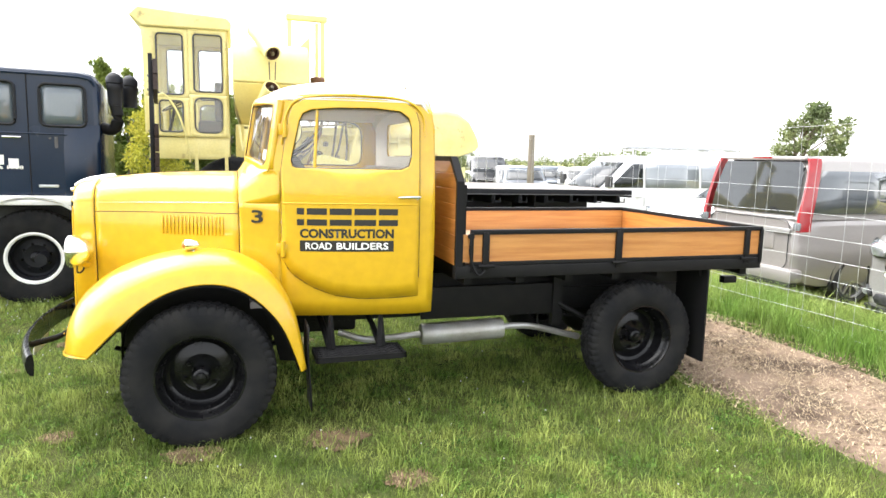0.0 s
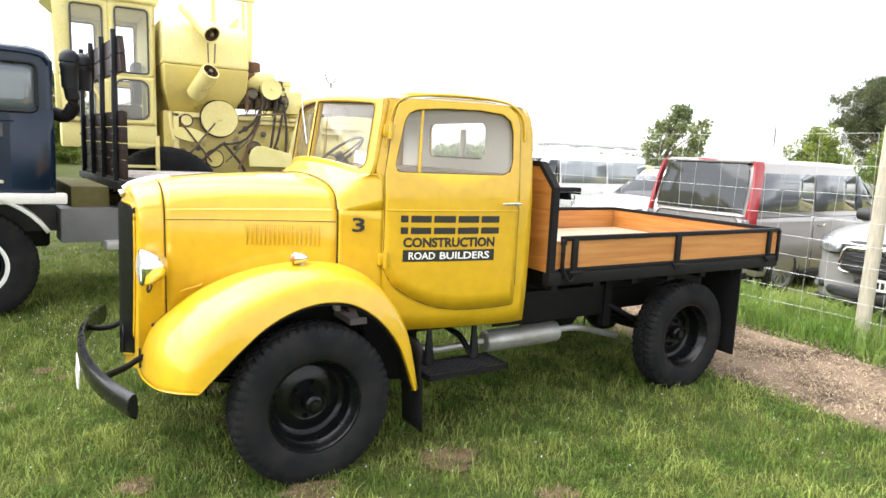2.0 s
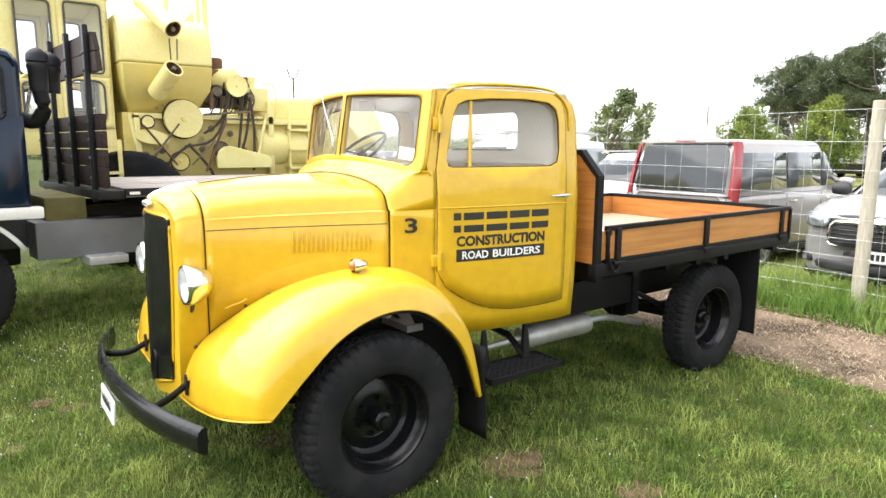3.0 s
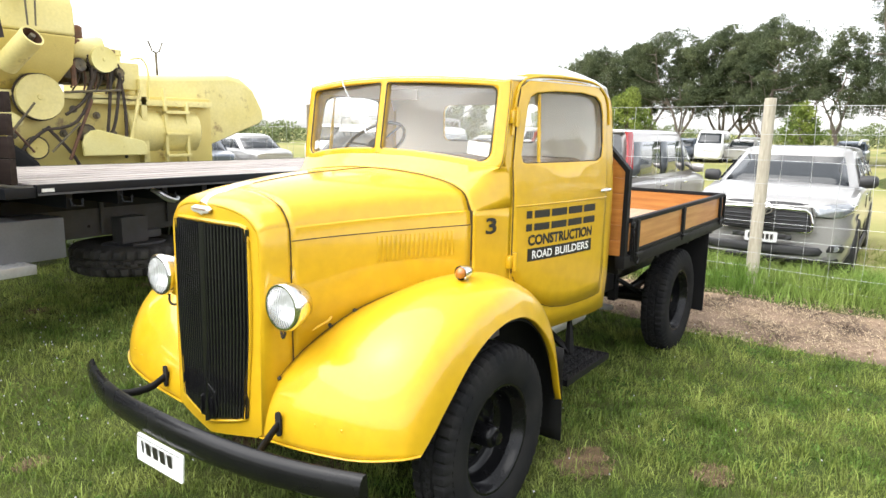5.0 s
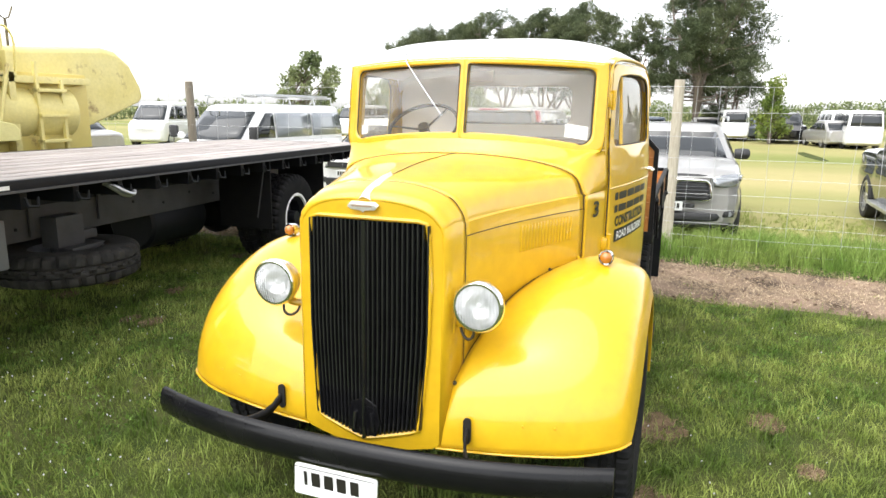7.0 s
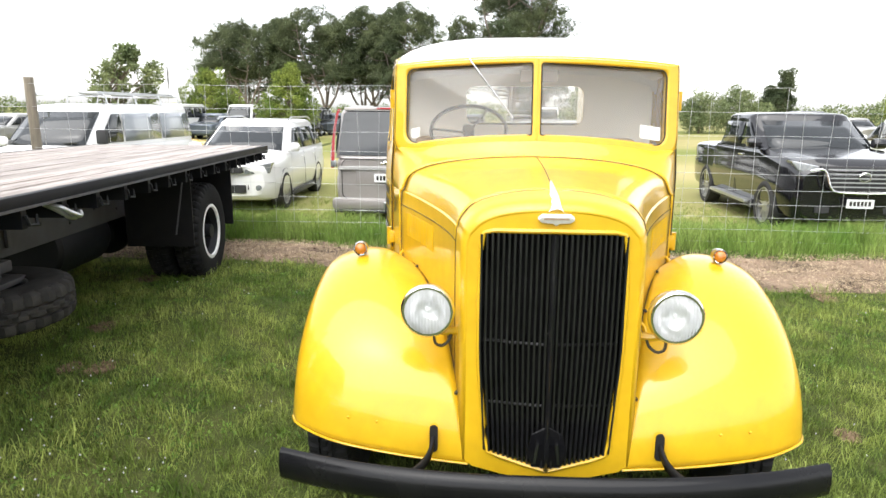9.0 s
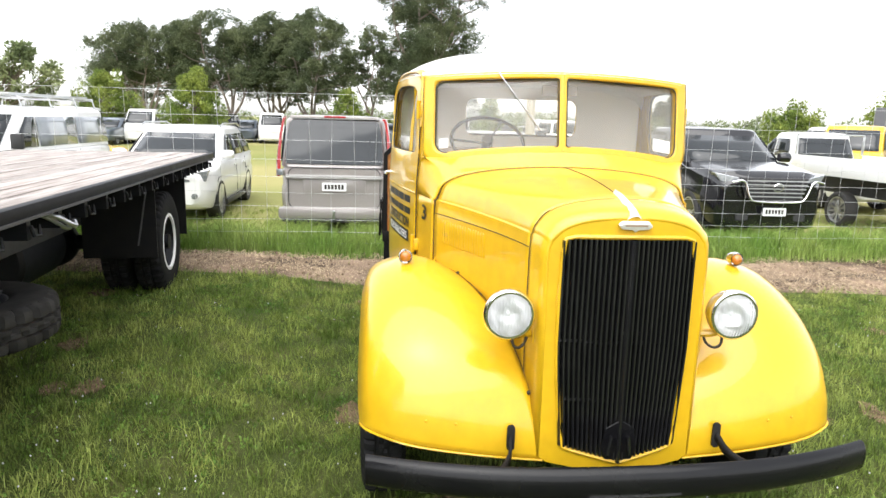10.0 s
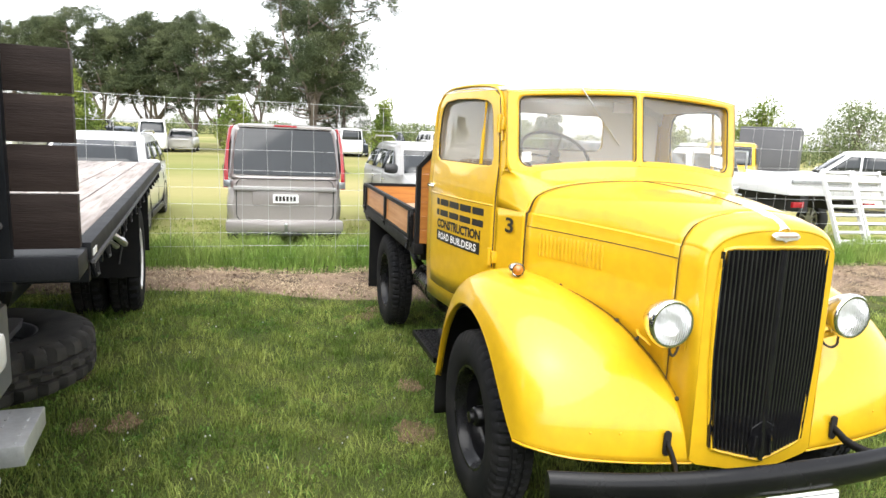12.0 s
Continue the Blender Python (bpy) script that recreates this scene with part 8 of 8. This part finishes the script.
RUST = mat("rusty_steel", (0.16, 0.075, 0.04), 0.8, other=(0.07, 0.045, 0.03), mix=0.9, scale=9, bump=0.002)
GREASE = mat("greasy_iron", (0.07, 0.06, 0.045), 0.6, other=(0.20, 0.16, 0.07), mix=0.8, scale=10, bump=0.002)
CAB_GLASS = glass("cab_glass", (0.80, 0.83, 0.82))
hv = thing("combine_harvester", pose(0.0, 6.2, 0.14), "old pale yellow combine harvester with a tall glazed cab", "harvester")
# cab: frame with real openings
panes = ((-0.90, 2.56, -0.52, 3.48, 0.05), (-0.36, 2.62, 0.06, 3.50, 0.05), (-0.88, 1.98, -0.54, 2.46, 0.05), (-0.36, 1.98, 0.05, 2.52, 0.10))
for y in (0.0, 1.75):
    bounds = ((-1.02, 2.51, -0.44, 3.56), (-0.44, 2.57, 0.14, 3.58), (-1.02, 1.90, -0.44, 2.51), (-0.44, 1.90, 0.14, 2.57))
    for (x0, z0, x1, z1, r), (a0, b0, a1, b1) in zip(panes, bounds):
        bm = bmesh.new()
        ring_panel(bm, [(a0, b0), (a1, b0), (a1, b1), (a0, b1)], rrect(x0, z0, x1, z1, r, 4), lambda u, v: Vector((u - 0.10 * (v - 1.9) * (1 if u < -0.9 else 0) * 0.6, y, v)), 2)
        fr = part("cab_panel", bm, HAY, hv, thick=0.05, offset=0.0)
        bm = bmesh.new()
        fill_panel(bm, rrect(x0 - 0.01, z0 - 0.01, x1 + 0.01, z1 + 0.01, r, 4), lambda u, v: Vector((u, y, v)), 1)
        g = part("cab_pane", bm, CAB_GLASS, fr, "clear cab glass")
        g.visible_shadow = False
        bm = bmesh.new()
        tube(bm, [(u, y - 0.028, v) for u, v in rrect(x0, z0, x1, z1, r, 4)], 0.014, 5, True)
        part("pane_rubber", bm, STEEL_GREY, fr)
for y0, y1 in ((0.0, 0.07), (1.68, 1.75), (0.80, 0.95)):
    part("cab_front_pillar", boxes((-1.10, y0, 1.95, -1.03, y1, 3.58), bevel=0.01), HAY, hv)
bm = bmesh.new()
loft(bm, [[(x, y, z) for x, z in ((-1.28, 3.72), (-1.10, 3.56), (0.20, 3.58), (0.22, 3.70), (0.15, 3.78), (-1.15, 3.86))] for y in (-0.06, 0.0, 1.75, 1.81)], True, True)
part("cab_roof", bm, HAY, hv, "overhanging yellow cab roof", bevel=0.03)
part("cab_back", boxes((0.10, 0.03, 1.90, 0.16, 1.72, 3.58)), HAY_PALE, hv)
part("cab_base", boxes((-1.05, 0.0, 1.55, 0.16, 1.75, 1.90), bevel=0.02), HAY, hv)
part("cab_seat", boxes((-0.35, 0.65, 1.9, 0.05, 1.15, 2.2), (-0.08, 0.65, 2.2, 0.05, 1.15, 2.85), bevel=0.05), STEEL_DARK, hv)
bm = bmesh.new()
tube(bm, [(-0.72 + 0.20 * math.cos(q), 0.9 + 0.20 * math.sin(q) , 2.45 + 0.10 * math.cos(q)) for q in (2 * math.pi * i / 24 for i in range(24))], 0.012, 6, True)
tube(bm, [(-0.72, 0.9, 2.45), (-0.85, 0.9, 1.9)], 0.025, 8)
part("cab_wheel", bm, STEEL_DARK, hv)
bm = bmesh.new()
tube(bm, spline([(-0.45, -0.08, 1.5), (-0.50, -0.12, 1.9), (-0.62, -0.14, 2.3), (-0.80, -0.12, 2.55), (-0.90, -0.10, 2.50)], 16), 0.016, 6)
part("hand_rail", bm, HAY, hv)
ld = part("ladder_side", boxes((-0.36, -0.45, 0.5, -0.31, -0.40, 1.75), (0.08, -0.45, 0.5, 0.13, -0.40, 1.75)), HAY, hv)
for z in (0.7, 1.0, 1.3, 1.6):
    part("ladder_rung", boxes((-0.36, -0.46, z, 0.13, -0.30, z + 0.035)), HAY, ld)
# grain tank: upper and lower flanks
bm = bmesh.new()
loft(bm, [[(0.22, y0, z), (1.42, y0, z), (1.42, y1, z), (0.22, y1, z)] for z, y0, y1 in ((2.78, -0.30, 2.05), (3.10, -0.30, 2.05), (3.30, -0.20, 1.95), (3.42, 0.0, 1.75))], True, True)
part("grain_tank", bm, HAY, hv, "pale yellow grain tank", bevel=0.03)
bm = bmesh.new()
loft(bm, [[(x0, y0, z), (x1, y0, z), (x1, y1, z), (x0, y1, z)] for z, x0, x1, y0, y1 in ((2.12, 0.35, 1.25, 0.10, 1.65), (2.45, 0.25, 1.40, -0.22, 1.97), (2.775, 0.22, 1.42, -0.295, 2.045))], True, True)
part("tank_hopper", bm, HAY_DEEP, hv, "deeper yellow tank underside", bevel=0.02)
for (x, y, z, tilt, turn, ln, pale) in ((0.82, -0.63, 3.19, 36, 24, 0.75, 1), (0.80, -0.64, 2.69, -36, 20, 0.52, 1)):
    bm = bmesh.new()
    lathe(bm, [(0.105, 0.0), (0.125, 0.0), (0.128, 0.02), (0.125, 0.05), (0.125, ln)], 26, pose(x, y, z, 0, 0, turn) @ pose(0, 0, 0, -90 + tilt, 0, 0))
    tb = part("auger_tube", bm, HAY if pale else HAY_DEEP, hv, "yellow auger tube with a dark open end")
    bm = bmesh.new()
    lathe(bm, [(0.108, 0.002), (0.108, 0.12), (0.0, 0.12)], 26, pose(x, y, z, 0, 0, turn) @ pose(0, 0, 0, -90 + tilt, 0, 0))
    part("tube_mouth", bm, RUST, tb)
    bm = bmesh.new()
    lathe(bm, [(0.0, -0.01), (0.03, -0.008), (0.032, 0.11)], 12, pose(x, y, z, 0, 0, turn) @ pose(0, 0, 0, -90 + tilt, 0, 0))
    part("auger_shaft", bm, GREASE, tb)
bm = bmesh.new()
tube(bm, [(0.77, -0.62, 2.80), (0.76, -0.63, 3.07)], 0.010, 6)
part("tube_link", bm, GREASE, hv)
bm = bmesh.new()
tube(bm, [(0.85, -0.62, 2.80), (0.86, -0.63, 3.07)], 0.010, 6)
part("tube_link", bm, GREASE, hv)
# open frame behind the tank
for x0, z0, x1, z1 in ((1.18, 2.9, 1.26, 4.18), (1.78, 2.6, 1.86, 4.10), (1.68, 2.6, 1.74, 4.05)):
    part("frame_post", boxes((x0, 1.20, z0, x1, 1.28, z1), bevel=0.006), HAY_PALE, hv)
part("frame_top", boxes((1.16, 1.18, 4.08, 1.90, 1.30, 4.18), bevel=0.01), HAY, hv)
bm = bmesh.new()
prism(bm, [(1.16, 3.35), (1.55, 3.75), (1.55, 3.42)], "y", 0.9, 1.0)
part("tank_flap", bm, HAY, hv)
# lower side: frames, guards, pulleys, belts
part("side_wall", boxes((0.25, 0.05, 0.75, 3.45, 1.75, 2.13), bevel=0.02), HAY_DEEP, hv, "yellow threshing body side")
for x0, z0, x1, z1 in ((0.38, 1.1, 0.45, 2.10), (0.38, 2.05, 2.4, 2.12), (2.30, 1.2, 2.38, 2.35), (1.62, 2.0, 3.4, 2.08)):
    part("side_frame", boxes((x0, -0.08, z0, x1, 0.05, z1), bevel=0.006), HAY, hv)
for x, z, r, depth, mt in ((1.02, 2.05, 0.265, 0.10, HAY), (0.55, 2.0, 0.075, 0.06, HAY), (0.95, 1.45, 0.12, 0.05, HAY_DEEP), (1.55, 1.62, 0.10, 0.05, GREASE), (1.80, 2.55, 0.16, 0.12, HAY_PALE), (1.52, 2.46, 0.07, 0.08, GREASE), (2.02, 2.40, 0.05, 0.08, GREASE)):
    bm = bmesh.new()
    lathe(bm, [(0.0, depth + 0.012), (r * 0.12, depth + 0.012), (r * 0.14, depth), (r * 0.9, depth * 0.96), (r, depth), (r, 0.0), (0.0, 0.0)], 36, pose(x, -0.06, z, 90, 0, 0))
    pu = part("pulley", bm, mt, hv, "round pulley on the harvester side")
    bm = bmesh.new()
    tube(bm, [(x + (r + 0.008) * math.cos(q), -0.09, z + (r + 0.008) * math.sin(q)) for q in (2 * math.pi * i / 36 for i in range(36))], 0.014, 6, True)
    part("pulley_belt", bm, BELT, pu)
for a in (((1.30, 1.85), (1.55, 2.05), (1.72, 2.45)), ((1.02, 1.66), (1.40, 1.75), (1.62, 2.1), (1.66, 2.45)), ((1.90, 2.45), (1.85, 2.0), (1.78, 1.5)), ((2.0, 2.4), (2.05, 1.9), (2.02, 1.3)), ((0.5, 1.1), (0.85, 1.5), (1.1, 1.7)), ((1.1, 1.66), (1.35, 1.35), (1.5, 1.0)), ((1.72, 1.4), (1.9, 1.75), (2.0, 2.3))):
    bm = bmesh.new()
    tube(bm, [(x, -0.13, z) for x, z in spline(a, 12)], 0.020, 6)
    part("drive_belt", bm, BELT, hv)
bm = bmesh.new()
prism(bm, [(0.58 + 0.24 * math.cos(q), 1.79 + 0.10 * math.sin(q) - 0.03 * math.cos(q)) for q in (2 * math.pi * i / 28 for i in range(28))], "y", -0.14, -0.09)
part("oval_guard", bm, HAY_PALE, hv, "pale oval guard", bevel=0.008)
bm = bmesh.new()
prism(bm, [(1.46, 1.34), (1.45, 1.50), (1.49, 1.60), (1.57, 1.66), (1.66, 1.67), (2.24, 1.53), (2.29, 1.47), (2.29, 1.34)], "y", -0.18, -0.13)
part("rounded_guard", bm, HAY_PALE, hv, "pale rounded guard", bevel=0.01)
# engine on the shoulder
part("engine_block", boxes((1.45, 0.10, 2.25, 2.1, 0.7, 2.62), bevel=0.03), GREASE, hv, "greasy engine with pulleys")
bm = bmesh.new()
lathe(bm, [(0.0, 0.0), (0.13, 0.0), (0.15, 0.03), (0.15, 0.40), (0.12, 0.44), (0.0, 0.44)], 22, pose(1.48, 0.12, 2.62, 0, 80, -25))
part("filter_drum", bm, HAY, hv)
bm = bmesh.new()
lathe(bm, [(0.0, 0.0), (0.12, 0.0), (0.12, 0.15), (0.09, 0.17), (0.0, 0.17)], 20, pose(1.60, 0.2, 2.80))
part("rusty_cap", bm, RUST, hv, "rusty red engine cover")
bm = bmesh.new()
lathe(bm, [(0.0, 0.0), (0.10, 0.0), (0.10, 0.22), (0.115, 0.23), (0.115, 0.30), (0.0, 0.32)], 18, pose(2.12, 0.25, 2.42))
part("fuel_bowl", bm, HAY_PALE, hv)
part("engine_panel", boxes((2.0, 0.0, 2.20, 2.35, 0.6, 2.55), bevel=0.02), HAY, hv)
for k in range(10):
    bm = bmesh.new()
    x = 1.42 + 0.07 * k
    tube(bm, spline([(x, 0.02, 2.55 - 0.03 * (k % 3)), (x + 0.05, -0.05, 2.35), (x - 0.06 * (k % 2), -0.06, 2.18 - 0.04 * (k % 4))], 8), 0.012, 5)
    part("hose", bm, BELT if k % 2 else RUST, hv)
# struts, chains and small fittings on the threshing side
for a, b, rad, mt in (((0.42, 1.30), (0.95, 1.98), 0.016, GREASE), ((0.48, 1.95), (0.90, 1.40), 0.014, RUST), ((1.30, 1.30), (1.62, 2.05), 0.020, RUST), ((1.10, 1.40), (1.45, 1.75), 0.013, GREASE),
                      ((2.05, 1.38), (2.26, 2.20), 0.024, HAY), ((1.30, 2.12), (2.00, 2.18), 0.018, GREASE), ((0.30, 2.12), (0.36, 1.70), 0.022, HAY), ((1.42, 2.20), (1.42, 2.50), 0.03, RUST)):
    bm = bmesh.new()
    tube(bm, [(a[0], -0.15, a[1]), (b[0], -0.15, b[1])], rad, 6)
    part("strut", bm, mt, hv)
for x, z in ((0.50, 1.55), (0.72, 1.60), (1.28, 1.62), (1.42, 1.92), (1.70, 1.85), (1.90, 1.62)):
    bm = bmesh.new()
    lathe(bm, [(0.0, 0.05), (0.020, 0.048), (0.030, 0.02), (0.045, 0.018), (0.048, 0.0)], 12, pose(x, -0.06, z, 90, 0, 0))
    part("bearing", bm, GREASE, hv, "greasy bearing cap")
for x, z, w, hh in ((1.36, 2.30, 0.16, 0.20), (1.58, 2.24, 0.22, 0.16), (1.86, 2.30, 0.14, 0.22), (1.46, 2.66, 0.13, 0.12), (1.90, 2.56, 0.12, 0.14)):
    part("engine_fitting", boxes((x, -0.04, z, x + w, 0.12, z + hh), bevel=0.02), GREASE if hh > 0.15 else RUST, hv)
# sideways drum, ladder and rear hood
bm = bmesh.new()
lathe(bm, [(0.0, 0.0), (0.30, 0.0), (0.33, 0.03), (0.33, 0.45), (0.31, 0.46), (0.31, 0.50), (0.33, 0.51), (0.33, 1.05), (0.30, 1.08), (0.0, 1.08)], 30, pose(2.12, 0.22, 1.66, 0, 90, 0))
part("return_drum", bm, HAY, hv, "horizontal yellow drum casing")
rl = part("rear_ladder_side", boxes((2.62, -0.10, 0.9, 2.66, -0.05, 2.25), (2.95, -0.10, 0.9, 2.99, -0.05, 2.05), bevel=0.004), HAY, hv)
for z in (1.0, 1.3, 1.6, 1.9):
    part("ladder_step", boxes((2.62, -0.14, z, 2.99, -0.02, z + 0.04), bevel=0.004), HAY, rl)
bm = bmesh.new()
tube(bm, spline([(2.45, 0.0, 2.05), (2.46, -0.02, 2.45), (2.40, 0.02, 2.62), (2.26, 0.05, 2.60)], 14), 0.014, 6)
part("grab_rail", bm, HAY_PALE, hv)
bm = bmesh.new()
prof = [(2.2, 2.40), (3.2, 2.47), (3.95, 2.53), (4.20, 2.49), (4.42, 2.34), (4.58, 2.06), (4.61, 1.92), (4.54, 1.84), (3.95, 1.62), (3.46, 1.45), (3.4, 1.0), (2.2, 1.0)]
loft(bm, [[(x, y, z - (0.05 if e else 0)) for x, z in prof] for y, e in ((0.28, 1), (0.34, 0), (1.9, 0), (1.96, 1))], True, True)
part("straw_hood", bm, HAY, hv, "pale yellow rounded straw hood", bevel=0.03)
part("hood_seam", boxes((3.38, 0.265, 1.0, 3.41, 0.285, 2.12)), HAY_DEEP, hv)
part("hood_seam", boxes((2.6, 0.265, 2.09, 3.37, 0.285, 2.12)), HAY_DEEP, hv)
bars("stencil_bar", [(2.98, 1.66, 3.18, 1.675), (2.99, 1.62, 3.2, 1.64), (2.98, 1.585, 3.2, 1.60)], lambda u, v: Vector((u, 0.262, v)), RUST, hv, "small dark stencil lines")
bm = bmesh.new()
tube(bm, [(3.3, 1.2, 2.4), (3.3, 1.2, 2.85)], 0.018, 6)
tube(bm, [(3.18, 1.2, 3.02), (3.24, 1.2, 2.88), (3.3, 1.2, 2.85), (3.36, 1.2, 2.88), (3.42, 1.2, 3.02)], 0.012, 6)
part("forked_post", bm, GREASE, hv)
# wheels
w = wheel(hv, pose(0.25, -0.10, 0.80, 90, 0, 0), R=0.80, rim=0.38, half=0.24, dish=0.02, rim_mat=HAY_PALE, nuts=8, name="drive_wheel", nut_r=0.16)
w = wheel(hv, pose(0.25, 1.90, 0.80, -90, 0, 0), R=0.80, rim=0.38, half=0.24, dish=0.02, rim_mat=HAY_PALE, nuts=8, name="drive_wheel", nut_r=0.16)
for y, q in ((0.25, 90), (1.6, -90)):
    wheel(hv, pose(3.2, y, 0.48, q, 0, 0), R=0.48, rim=0.24, half=0.14, dish=0.0, rim_mat=HAY_PALE, nuts=6, name="rear_wheel")
bm = bmesh.new()
tube(bm, [(0.25, -0.1, 0.8), (0.25, 1.9, 0.8)], 0.09, 10)
tube(bm, [(3.2, 0.2, 0.48), (3.2, 1.65, 0.48)], 0.07, 10)
part("axles", bm, GREASE, hv)
